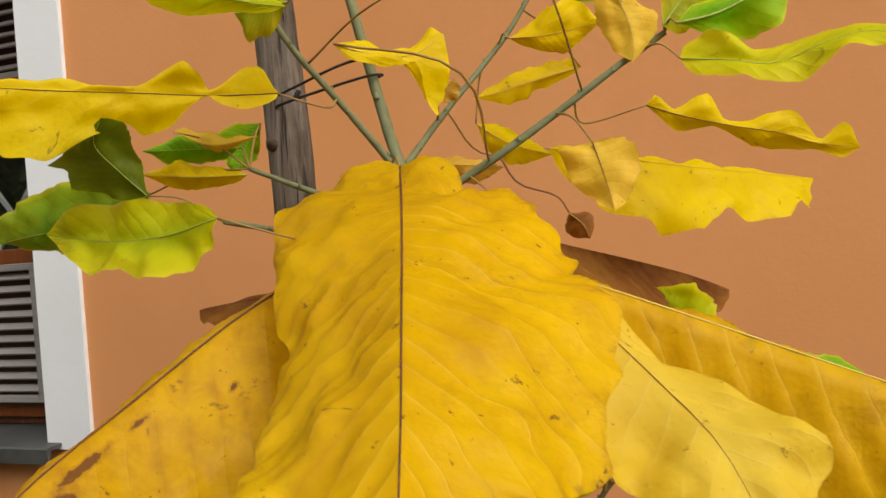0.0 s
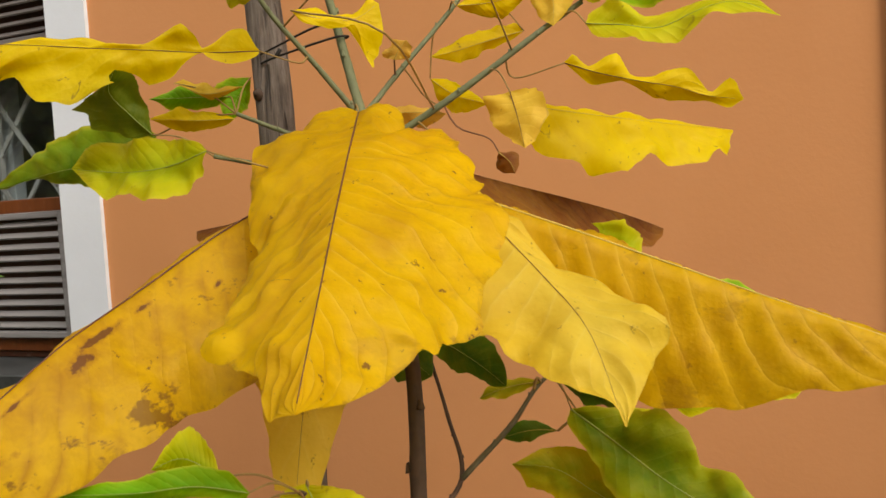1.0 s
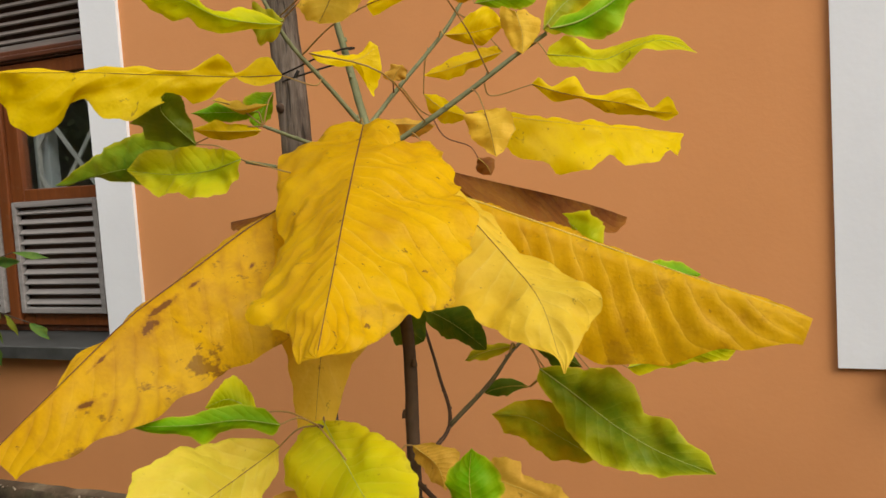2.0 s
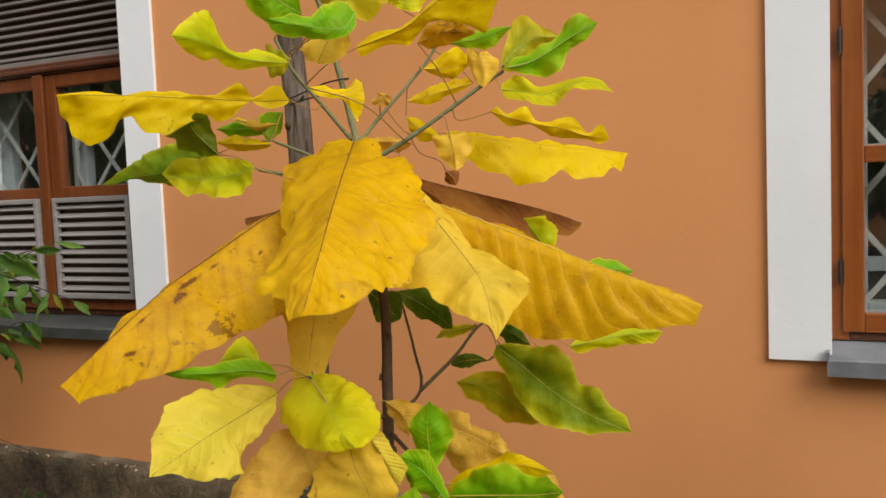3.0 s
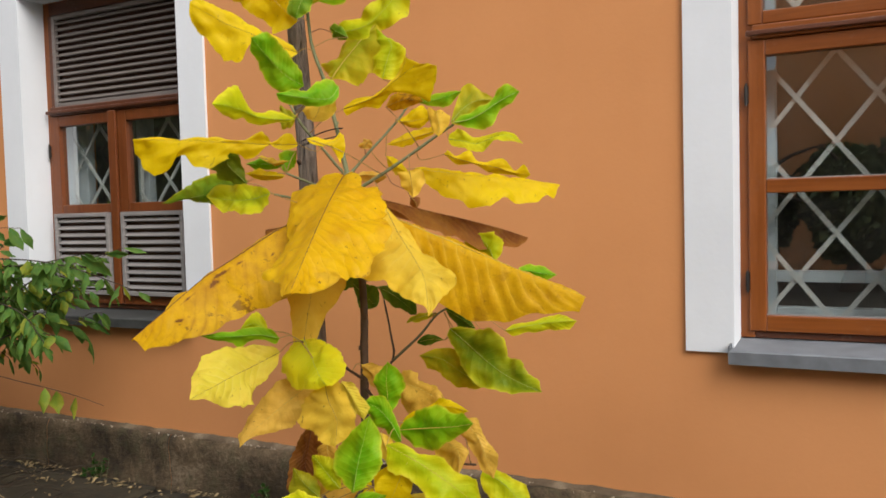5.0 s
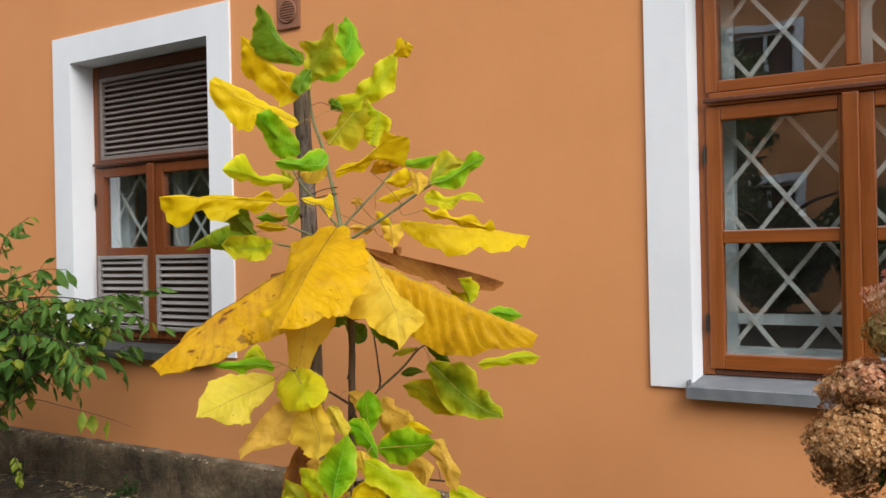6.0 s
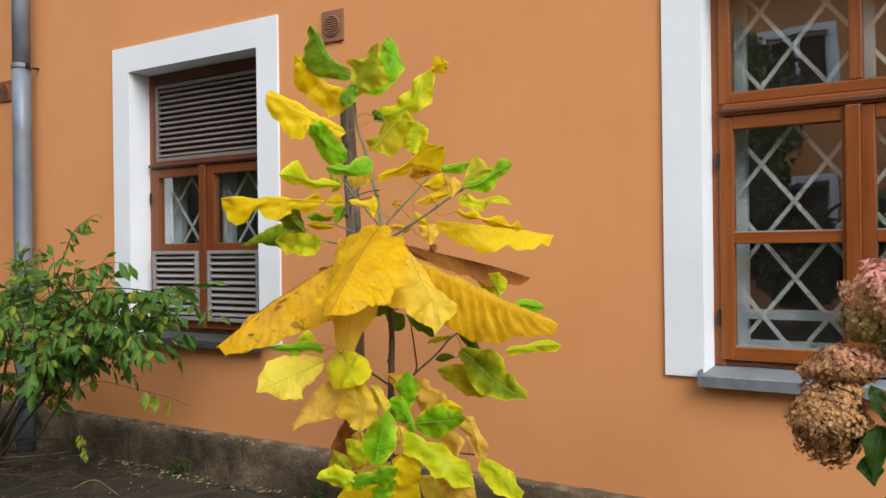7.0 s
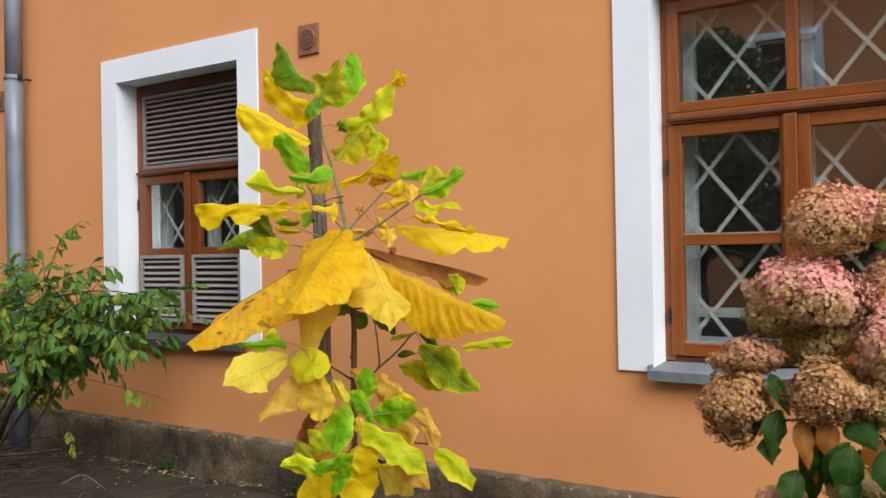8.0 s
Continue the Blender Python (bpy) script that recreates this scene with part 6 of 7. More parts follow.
spread_leaf([(0.110, 1.140, 0.844), (0.162, 1.133, 0.799), (0.208, 1.120, 0.704)],
            [(0.156, 1.143, 0.848), (0.174, 1.143, 0.802), (0.220, 1.135, 0.757)],
            [(0.088, 1.143, 0.816), (0.136, 1.142, 0.775), (0.171, 1.130, 0.722)], TAN, wave=0.006, label="tan leaf", stalk=[(0.099, 1.216, 0.700)])
spread_leaf([(0.059, 1.080, 0.805), (0.137, 1.065, 0.785), (0.146, 1.050, 0.727)],
            [(0.112, 1.081, 0.809), (0.164, 1.074, 0.783)],
            [(0.071, 1.079, 0.760), (0.113, 1.064, 0.735)], TAN, stalk=[(-0.049, 1.064, 0.839)])
spread_leaf([(-0.078, 0.870, 0.719), (-0.113, 0.865, 0.756), (-0.150, 0.860, 0.795)],
            [(-0.112, 0.875, 0.708), (-0.150, 0.877, 0.725), (-0.161, 0.871, 0.761)],
            [(-0.077, 0.876, 0.746), (-0.089, 0.877, 0.783), (-0.121, 0.870, 0.795)], LIME, rib_mat=RIB_GREEN, label="lime leaf", stalk=[(-0.013, 0.912, 0.720)])
spread_leaf([(-0.163, 0.900, 0.679), (-0.205, 0.895, 0.709), (-0.233, 0.890, 0.746)],
            [(-0.207, 0.906, 0.669), (-0.260, 0.906, 0.684)],
            [(-0.165, 0.905, 0.701), (-0.186, 0.907, 0.726)], OLIVE, rib_mat=RIB_GREEN, stalk=[(-0.059, 0.980, 0.720)])
spread_leaf([(-0.067, 0.850, 0.654), (-0.132, 0.822, 0.679), (-0.215, 0.790, 0.676)],
            [(-0.069, 0.847, 0.677), (-0.110, 0.841, 0.699), (-0.170, 0.823, 0.718), (-0.210, 0.802, 0.697)],
            [(-0.091, 0.847, 0.641), (-0.163, 0.828, 0.645), (-0.188, 0.811, 0.663)], LIME, rib_mat=RIB_GREEN, wave=0.005, label="lime leaf", stalk=[(-0.013, 0.912, 0.720)])
spread_leaf([(-0.123, 0.840, 0.669), (-0.014, 0.830, 0.701), (0.080, 0.820, 0.742)],
            [(-0.095, 0.843, 0.692), (-0.024, 0.841, 0.714), (0.022, 0.833, 0.738)],
            [(-0.100, 0.842, 0.652), (-0.016, 0.843, 0.674), (0.015, 0.839, 0.662), (0.063, 0.829, 0.709)], GREEN, rib_mat=RIB_GREEN, wave=0.005, label="light green leaf", stalk=[(-0.013, 0.912, 0.720)])
spread_leaf([(0.028, 0.860, 0.690), (-0.008, 0.855, 0.638), (-0.024, 0.850, 0.585)],
            [(-0.047, 0.867, 0.649), (-0.059, 0.860, 0.600)],
            [(0.049, 0.864, 0.692), (0.017, 0.866, 0.631)], GREEN, rib_mat=RIB_GREEN, stalk=[(-0.013, 0.912, 0.720)])
spread_leaf([(-0.241, 0.990, 0.844), (-0.254, 0.982, 0.769), (-0.277, 0.970, 0.644)],
            [(-0.210, 0.993, 0.812), (-0.203, 0.993, 0.744), (-0.226, 0.982, 0.675)],
            [(-0.288, 0.993, 0.796), (-0.320, 0.991, 0.716), (-0.326, 0.979, 0.648)], BROWN, rib_mat=RIB_DARK, pleat=0.002, wave=0.006, label="withered brown leaf", stalk=[(-0.195, 1.066, 0.970)])
spread_leaf([(-0.178, 0.960, 0.804), (-0.168, 0.946, 0.742), (-0.181, 0.930, 0.666)],
            [(-0.148, 0.961, 0.785), (-0.137, 0.957, 0.730), (-0.154, 0.942, 0.682)],
            [(-0.209, 0.961, 0.773), (-0.222, 0.954, 0.712), (-0.211, 0.940, 0.675)], TAN, wave=0.005, label="tan leaf", stalk=[(-0.087, 1.020, 0.720)])
spread_leaf([(-0.061, 1.030, 0.816), (-0.041, 1.017, 0.786), (-0.012, 1.000, 0.747)],
            [(-0.083, 1.031, 0.807), (-0.075, 1.026, 0.766)],
            [(-0.034, 1.031, 0.807), (-0.012, 1.019, 0.771)], STRAW, stalk=[(-0.034, 1.053, 0.833)])

# small and hidden leaves further in
leaf((-0.244, 1.287, 1.175), (0.0, 0.0, 0.01), (-0.381, 1.253, 1.185), (0.1, -0.2, -0.95), (0, 0.3, 0.9), 0.040, 0.024, DEEP, rib_mat=RIB_GREEN, stalk=[(-0.209, 1.191, 1.16)], curl=(20, 20), wave=0.008)
leaf((-0.285, 1.258, 1.17), (0.0, 0.0, 0.0), (-0.21, 1.263, 1.105), (0.7, 0.3, 0.5), (-0.7, -0.3, -0.5), 0.040, 0.034, DEEP, rib_mat=RIB_GREEN, curl=(20, 20), wave=0.009)
leaf((-0.275, 1.373, 1.15), (0.0, 0.0, 0.01), (-0.126, 1.344, 1.075), (0.5, 0.2, 0.8), (-0.4, -0.2, -0.9), 0.040, 0.034, DEEP, rib_mat=RIB_GREEN, stalk=[(-0.276, 1.411, 1.105)], curl=(20, 20), wave=0.008)
leaf((-0.068, 1.407, 1.1), (0.0, 0.0, 0.01), (0.031, 1.392, 1.095), (0.2, -0.3, -0.8), (0, 0.4, 0.8), 0.030, 0.026, GREEN, rib_mat=RIB_GREEN, curl=(20, 20))
leaf((-0.088, 1.397, 1.07), (0.0, 0.0, 0.006), (-0.184, 1.383, 1.045), (0.2, -0.3, -0.8), (0, 0.4, 0.8), 0.016, 0.018, OLIVE, stalk=[(-0.099, 1.392, 1.06)], wave=0.006)
leaf((-0.068, 1.402, 0.995), (0.0, 0.0, 0.006), (-0.149, 1.383, 0.985), (0.2, -0.3, -0.8), (0, 0.4, 0.8), 0.016, 0.018, DEEP, stalk=[(-0.008, 1.411, 1.03), (-0.048, 1.407, 1.01)], wave=0.006)

leaf((0.024, 1.047, 0.7), (0.0, 0.0, 0.012), (0.201, 1.075, 0.585), (0.6, 0.2, 0.72), (-0.5, -0.25, -0.8), 0.045, 0.050, TAN, curl=(18, 18), wave=0.010)
leaf((-0.037, 1.032, 0.735), (0.0, 0.0, 0.0), (-0.088, 0.999, 0.5), (0.88, 0.4, 0), (-0.88, -0.4, 0), 0.075, 0.075, YELLOW, curl=(18, 18), wave=0.008, label="yellow leaf", peak=1.1)
leaf((-0.058, 0.999, 0.6), (0.0, 0.0, 0.016), (-0.262, 0.922, 0.525), (0.5, 0.2, -0.8), (-0.5, -0.1, 0.8), 0.06, 0.06, YELLOW, curl=(18, 18), wave=0.008, label="yellow leaf")
leaf((-0.043, 1.095, 0.635), (0.0, 0.0, 0.01), (0.084, 1.143, 0.53), (0.6, 0.3, 0.65), (-0.6, -0.3, -0.65), 0.06, 0.06, LEMON, curl=(18, 18), wave=0.008)
leaf((0.032, 0.999, 0.76), (0.0, 0.0, 0.0), (-0.038, 0.999, 0.62), (0.88, 0.4, 0), (-0.88, -0.4, 0), 0.05, 0.05, YELLOW, curl=(18, 18), wave=0.008)
leaf((-0.255, 1.066, 0.82), (0.0, 0.0, 0.0), (-0.316, 1.047, 0.68), (0.88, 0.4, 0), (-0.88, -0.4, 0), 0.04, 0.05, BROWN, rib_mat=RIB_DARK, stalk=[(-0.214, 1.191, 0.86)], curl=(28, 28), wave=0.010, label="withered brown leaf")
leaf((-0.186, 1.047, 0.78), (0.0, 0.0, 0.0), (-0.177, 1.027, 0.6), (0.88, 0.4, 0), (-0.88, -0.4, 0), 0.05, 0.06, TAN, curl=(28, 28), wave=0.010)

# ---------------------------------------------------------------- stake and tie
stake = empty("wooden_stake", (-0.374, 1.277, 0.03), "weathered grey round wooden stake beside the young tree", "stake")
bm = bmesh.new()
tube(bm, [(-0.43, 1.272, 0.0), (-0.436, 1.282, 0.5), (-0.444, 1.287, 1.05), (-0.456, 1.292, 1.507), (-0.495, 1.306, 1.985)], 0.033, 0.027, 20, 60, rough=0.07, seed=4.0)
part("pole", bm, STAKE, stake, smooth=True)
bm = bmesh.new()
tube(bm, [(-0.466, 1.267, 1.528), (-0.465, 1.261, 1.531), (-0.466, 1.257, 1.534)], 0.0095, 0.005, 10, 5)
part("knot", bm, BARK_DARK, stake, smooth=True)
tie = empty("tie_wire", (-0.395, 1.267, 1.58), "thin black tie wire holding the stem to the stake", "wire")
for dz in (0.0, 0.022):
    bm = bmesh.new()
    tube(bm, [(-0.457, 1.2640, 1.575 + dz * 0.6), (-0.445, 1.2611, 1.577 + dz * 0.6), (-0.416, 1.2529, 1.580 + dz * 0.7), (-0.356, 1.2433, 1.587 + dz), (-0.314, 1.2414, 1.592 + dz), (-0.303, 1.2558, 1.594 + dz), (-0.313, 1.2654, 1.594 + dz), (-0.321, 1.2616, 1.594 + dz)], 0.0017, 0.0017, 6, 30)
    part("wire", bm, BLACK_METAL, tie)
bm = bmesh.new()
tube(bm, [(-0.421, 1.252, 1.578), (-0.417, 1.251, 1.584), (-0.414, 1.252, 1.589)], 0.004, 0.003, 6, 4)
part("twist", bm, BLACK_METAL, tie)

# ---------------------------------------------------------------- shrub


def small_leaf_mesh(name, length, width, mat, bend, fold, seed):
    bm, _ = leaf_blade((0, 0, 0), (0, 0, bend), (length, 0, -bend * 0.6), (0, 1, -fold), (0, -1, -fold), width, width, curl=(20, 20), wave=0.004, ripple=2, peak=0.80, blunt=0.92, seed=seed, n=9, m=2)
    return mesh_of(name, bm, mat, True)


def aim(p, d, roll=0.0):
    d = V(d).normalized()
    q = d.to_track_quat("X", "Z")
    return Matrix.Translation(p) @ q.to_matrix().to_4x4() @ Matrix.Rotation(roll, 4, "X")


def shrub():
    rng = random.Random(11)
    root = V((-3.58, 1.525, 0.07))
    thing = empty("shrub", root, "loose green shrub with drooping pointed leaves and thin dark stems", "shrub")
    dark = [small_leaf_mesh("leaf", 0.084 + 0.013 * k, 0.0195 + 0.003 * k, SHRUB_LEAF, 0.010, 0.35, k * 2.0) for k in range(3)]
    light = [small_leaf_mesh("leaf", 0.066 + 0.009 * k, 0.021 + 0.003 * k, SHRUB_LEAF_LIGHT, 0.010, 0.35, k * 3.0) for k in range(2)]
    made = []

    def put(p, d, lit, size):
        me = rng.choice(light if lit else dark)
        made.append((aim(p, d, rng.uniform(-1.1, 1.1)) @ Matrix.Scale(size * rng.uniform(0.75, 1.15), 4), me))

    def leafy(path, start, step, lit=0.15, size=1.0, droop=0.55):
        pts = spline(path, 40)
        total = sum((b - a).length for a, b in zip(pts, pts[1:]))
        count = max(2, int(total * (1 - start) / step))
        for k in range(count):
            s = start + (1 - start) * (k + rng.random() * 0.6) / count
            i = min(int(s * 40), 39)
            t = (pts[i + 1] - pts[i]).normalized()
            for sgn in (1, -1):
                if rng.random() < 0.12:
                    continue
                side = t.cross(V((0, 0, 1))).normalized() * sgn
                d = t * rng.uniform(0.2, 0.9) + side * rng.uniform(0.3, 1.0) + V((0, 0, -droop * rng.uniform(0.2, 2.4)))
                put(pts[i] + side * 0.004, d, rng.random() < lit, size * rng.uniform(0.7, 1.15))
        put(pts[-1], (pts[-1] - pts[-3]) + V((0, 0, -0.02)), rng.random() < lit, size)

    def twig(path, r0, r1, name="stem"):
        bm = bmesh.new()
        tube(bm, path, r0, r1, 6, 18)
        part(name, bm, TWIG, thing, smooth=True)

    ends = []
    for k in range(88):
        a = rng.random() ** 1.2
        e = V((-3.635 + 1.75 * a, rng.uniform(1.18, 1.86), 0.0))
        top = 1.47 - 0.12 * max(0, a - 0.3) - 0.14 * max(0, a - 0.5) - 0.1 * abs(e.y - 1.5)
        bottom = 0.40 + 0.95 * max(0.0, a - 0.40)
        e.z = bottom + (top - bottom) * rng.random() ** 0.75
        ends.append(e)
    limbs = []
    for k in range(11):
        a = k / 10
        e = V((-3.535 + 1.3 * a, 1.33 + 0.4 * rng.random(), 0.80 + 0.25 * rng.random()))
        mid = root.lerp(e, 0.5) + V((rng.uniform(-0.06, 0.06), 0, rng.uniform(-0.06, 0.06)))
        path = spline([root + V((rng.uniform(-0.14, 0.14), rng.uniform(-0.14, 0.14), 0)), mid, e], 10)
        twig(path, rng.uniform(0.011, 0.019), 0.005)
        limbs.append(path)
    for e in ends:
        path = min(limbs, key=lambda q: (q[7] - e).length + rng.uniform(0, 0.2))
        s = path[rng.randint(5, 9)]
        mid = s.lerp(e, 0.5) + V((rng.uniform(-0.05, 0.05), rng.uniform(-0.05, 0.05), 0.05))
        twig([s, mid, e], 0.0042, 0.0016, "twig")
        leafy([s, mid, e], 0.25, 0.066, lit=0.38 if e.z > 0.85 else 0.6)
        for _ in range(2):
            g = e.lerp(s, rng.uniform(0.0, 0.6))
            f = g + V((rng.uniform(-0.2, 0.2), rng.uniform(-0.2, 0.2), rng.uniform(-0.10, 0.08)))
            twig([g, g.lerp(f, 0.5) + V((0, 0, 0.02)), f], 0.0022, 0.0012, "twig")
            leafy([g, g.lerp(f, 0.5) + V((0, 0, 0.02)), f], 0.1, 0.062, lit=0.22)
    # long shoots that stand out of the crown
    shoots = (
        ([(-2.584, 1.479, 1.18), (-2.137, 1.431, 1.22), (-1.689, 1.392, 1.20), (-1.241, 1.344, 1.115)], 0.25, 0.10),
        ([(-2.782, 1.527, 1.20), (-2.652, 1.517, 1.38), (-2.552, 1.517, 1.52), (-2.392, 1.527, 1.60)], 0.3, 0.05),
        ([(-2.932, 1.527, 0.35), (-2.436, 1.450, 0.75), (-1.989, 1.392, 0.93), (-1.759, 1.392, 0.93)], 0.6, 0.05),
        ([(-2.734, 1.479, 0.9), (-2.238, 1.411, 1.16), (-1.888, 1.411, 1.20), (-1.655, 1.459, 1.24)], 0.2, 0.045),
        ([(-2.736, 1.450, 0.9), (-2.240, 1.373, 1.05), (-1.940, 1.373, 1.02), (-1.760, 1.354, 0.90)], 0.2, 0.045),
    )
    for path, start, step in shoots:
        twig(path, 0.0045, 0.0014)
        leafy(path, start, step, lit=0.15, droop=0.9, size=1.05)
    # a yellowing sprig that hangs before the plinth
    sprig = [(-2.75, 1.50, 0.52), (-2.50, 1.46, 0.50), (-2.41, 1.45, 0.42), (-2.386, 1.45, 0.345)]
    twig(sprig, 0.0026, 0.0012)
    leafy(sprig, 0.55, 0.05, lit=1.0, size=0.75, droop=0.9)
    # a bare thin shoot with three light leaves
    twig([(-2.634, 1.479, 0.60), (-2.141, 1.335, 0.76), (-1.754, 1.250, 0.775), (-1.45, 1.21, 0.765), (-1.273, 1.20, 0.742)], 0.0022, 0.0009)
    for at, d in (((-1.590, 1.215, 0.775), (0.15, -0.2, -0.5)), ((-1.515, 1.205, 0.772), (-0.1, 0.1, -1.0)), ((-1.410, 1.20, 0.760), (-0.05, -0.2, -1.0))):
        put(V(at), d, True, 1.15)
    made.sort(key=lambda q: q[0].translation.x, reverse=True)
    for m, me in made[:300]:
        ob = new("leaf", me)
        ob.parent = thing
        ob.matrix_basis = Matrix.Translation(-root) @ m
    for kind, mat in ((dark, SHRUB_LEAF), (light, SHRUB_LEAF_LIGHT)):
        rest = bmesh.new()
        for m, me in made[300:]:
            if me not in kind:
                continue
            tmp = bmesh.new()
            tmp.from_mesh(me)
            bmesh.ops.transform(tmp, matrix=m, verts=tmp.verts)
            scratch = bpy.data.meshes.new("scratch")
            tmp.to_mesh(scratch)
            tmp.free()
            rest.from_mesh(scratch)
            bpy.data.meshes.remove(scratch)
        tagged(part("foliage", rest, mat, thing, smooth=True), kind="stuff")


shrub()

# ---------------------------------------------------------------- hydrangea


def flower_head(thing, centre, rx, rz, mat, count, seed, tilt=(0, 0, 0)):
    rng = random.Random(seed)
    bm = bmesh.new()
    rot = Euler(tilt).to_matrix()
    count = int(count * 7.0)
    for k in range(count):
        z = 1 - 2 * (k + 0.5) / count
        a = k * 2.39996 + rng.uniform(-0.2, 0.2)
        s = math.sqrt(max(0, 1 - z * z))
        # a blunt cone: broad below, narrower on top
        taper = 1.0 - 0.25 * max(z, 0) - 0.22 * max(-z, 0)
        lump = 1 + 0.34 * noise.noise(V((math.cos(a) * s * 1.7 + seed * 3.3, math.sin(a) * s * 1.7, z * 1.7))) + 0.17 * noise.noise(V((math.cos(a) * s * 5 + seed, math.sin(a) * s * 5, z * 5)))
        d = V((math.cos(a) * s, math.sin(a) * s, z))
        shell = rng.choice((1.08, 1.03, 1.0, 0.95, 0.88, 0.82))
        p = rot @ V((d.x * rx * taper * lump, d.y * rx * taper * lump, d.z * rz * lump)) * shell
        nor = (rot @ V((d.x / rx, d.y / rx, d.z / rz))).normalized()
        nor = (nor + V((rng.uniform(-.5, .5), rng.uniform(-.5, .5), rng.uniform(-.4, .4)))).normalized()
        side = nor.orthogonal().normalized()
        other = nor.cross(side)
        spin = rng.uniform(0, 6.28)
        size = rng.uniform(0.0044, 0.0074)
        for q in range(4):
            b = spin + q * math.pi / 2
            dx = side * math.cos(b) + other * math.sin(b)
            dy = nor.cross(dx)
            cup = rng.uniform(-0.25, 0.5)
            o = p + V(centre) + nor * 0.001
            pts = [o, o + dx * size * 0.6 + dy * size * 0.48 + nor * size * cup * 0.4, o + dx * size * 1.08 + nor * size * cup, o + dx * size * 0.6 - dy * size * 0.48 + nor * size * cup * 0.4]
            bm.faces.new([bm.verts.new(v) for v in pts])
    ob = part("flower_head", bm, mat, thing, pivot=centre)
    core = bmesh.new()
    bmesh.ops.create_icosphere(core, subdivisions=2, radius=1.0)
    bmesh.ops.transform(core, matrix=Matrix.Translation(V(centre)) @ rot.to_4x4() @ Matrix.Diagonal((rx * 0.74, rx * 0.74, rz * 0.74, 1)), verts=core.verts)
    part("flower_core", core, CORE, ob)
    return ob


def hydrangea():
    root = V((1.745, 1.066, 0.05))
    thing = empty("hydrangea", root, "panicle hydrangea with fading pink and tan flower heads", "hydrangea")
    heads = (
        ((1.474, 0.951, 1.448), 0.098, 0.082, PETAL_MIX, 380, 1, "tan flower head with rosy top"),
        ((1.545, 0.975, 1.475), 0.052, 0.052, PETAL_PINK, 150, 12, "rose tan flower head"),
        ((1.612, 0.995, 1.458), 0.062, 0.064, PETAL_MIX, 220, 2, "rose tan flower head"),
        ((1.434, 0.958, 1.272), 0.137, 0.088, PETAL_PINK, 640, 3, "pink flower head"),
        ((1.338, 0.938, 1.222), 0.056, 0.058, PETAL_OLIVE, 200, 13, "olive tan flower head"),
        ((1.602, 0.999, 1.285), 0.070, 0.062, PETAL_MIX, 240, 4, "rose flower head"),
        ((1.278, 0.965, 1.105), 0.086, 0.050, PETAL_MIX, 280, 5, "rose tan flower head"),
        ((1.253, 0.931, 0.985), 0.086, 0.090, PETAL_TAN, 430, 6, "withered tan flower head"),
        ((1.476, 0.925, 1.034), 0.102, 0.076, PETAL_TAN, 420, 7, "tan flower head"),
        ((1.444, 1.030, 1.145), 0.098, 0.064, PETAL_OLIVE, 340, 8, "olive tan flower head"),
        ((1.602, 0.926, 1.160), 0.070, 0.088, PETAL_PINK, 320, 9, "pink flower head"),
        ((1.590, 0.985, 1.018), 0.064, 0.070, PETAL_OLIVE, 260, 14, "olive tan flower head"),
        ((1.369, 0.932, 0.735), 0.062, 0.052, PETAL_PINK, 240, 10, "pink flower head"),
        ((1.525, 0.985, 0.792), 0.062, 0.054, PETAL_OLIVE, 240, 11, "olive tan flower head"),
    )
    for c, rx, rz, mat, count, seed, label in heads:
        tagged(flower_head(thing, c, rx, rz, mat, count, seed, (0.1 * math.sin(seed), 0.25 * math.cos(seed * 2), 0)), label)
        bm = bmesh.new()
        c = V(c)
        mid = root.lerp(c, 0.6) + V((0.02 * math.sin(seed) + max(0.0, 1.55 - c.x) * 1.1, 0.05, -0.10))
        if c.x < 1.545 and c.z > 0.9:
            mid = V((1.606, 1.075, c.z - 0.12))
        tube(bm, [root + V((0.05 * math.sin(seed * 3), 0.05 * math.cos(seed * 5), 0)), mid, c - V((0, 0, rz * 0.4))], 0.0048, 0.0028, 7, 16)
        part("stem", bm, TWIG, thing, smooth=True)
    rng = random.Random(5)

    def hleaf(base, tip, w, mat):
        base, tip = V(base), V(tip)
        d = (tip - base).normalized()
        side = V((0.84, 0.5, 0.1)) - d * d.dot(V((0.84, 0.5, 0.1)))
        bm, line = leaf_blade(base, (0, -0.01, 0.012), tip, side, -side, w, w, curl=(32, 32), wave=0.006, ripple=2.5, peak=0.80, blunt=1.0, n=16, m=4, seed=rng.uniform(0, 50), ragged=0.08)
        ob = part("leaf", bm, mat, thing, smooth=True)
        bm = bmesh.new()
        tube(bm, line[:-1], 0.0007, 0.0003, 5, 10)
        part("midrib", bm, STALK if mat == HYDRANGEA_BROWN else RIB_OLIVE, ob)

    hleaf((1.342, 0.912, 1.075), (1.391, 0.893, 0.975), 0.024, HYDRANGEA_LEAF)
    hleaf((1.367, 0.912, 0.985), (1.350, 0.874, 0.875), 0.036, HYDRANGEA_LEAF)
    hleaf((1.323, 0.931, 1.0), (1.302, 0.912, 0.905), 0.026, HYDRANGEA_LEAF)
    hleaf((1.337, 0.912, 0.915), (1.351, 0.883, 0.85), 0.030, HYDRANGEA_LEAF)
    hleaf((1.417, 0.903, 0.97), (1.436, 0.874, 0.852), 0.030, HYDRANGEA_BROWN)
    hleaf((1.468, 0.931, 0.97), (1.487, 0.903, 0.86), 0.034, HYDRANGEA_BROWN)
    hleaf((1.530, 0.903, 0.915), (1.516, 0.874, 0.785), 0.044, HYDRANGEA_LEAF)
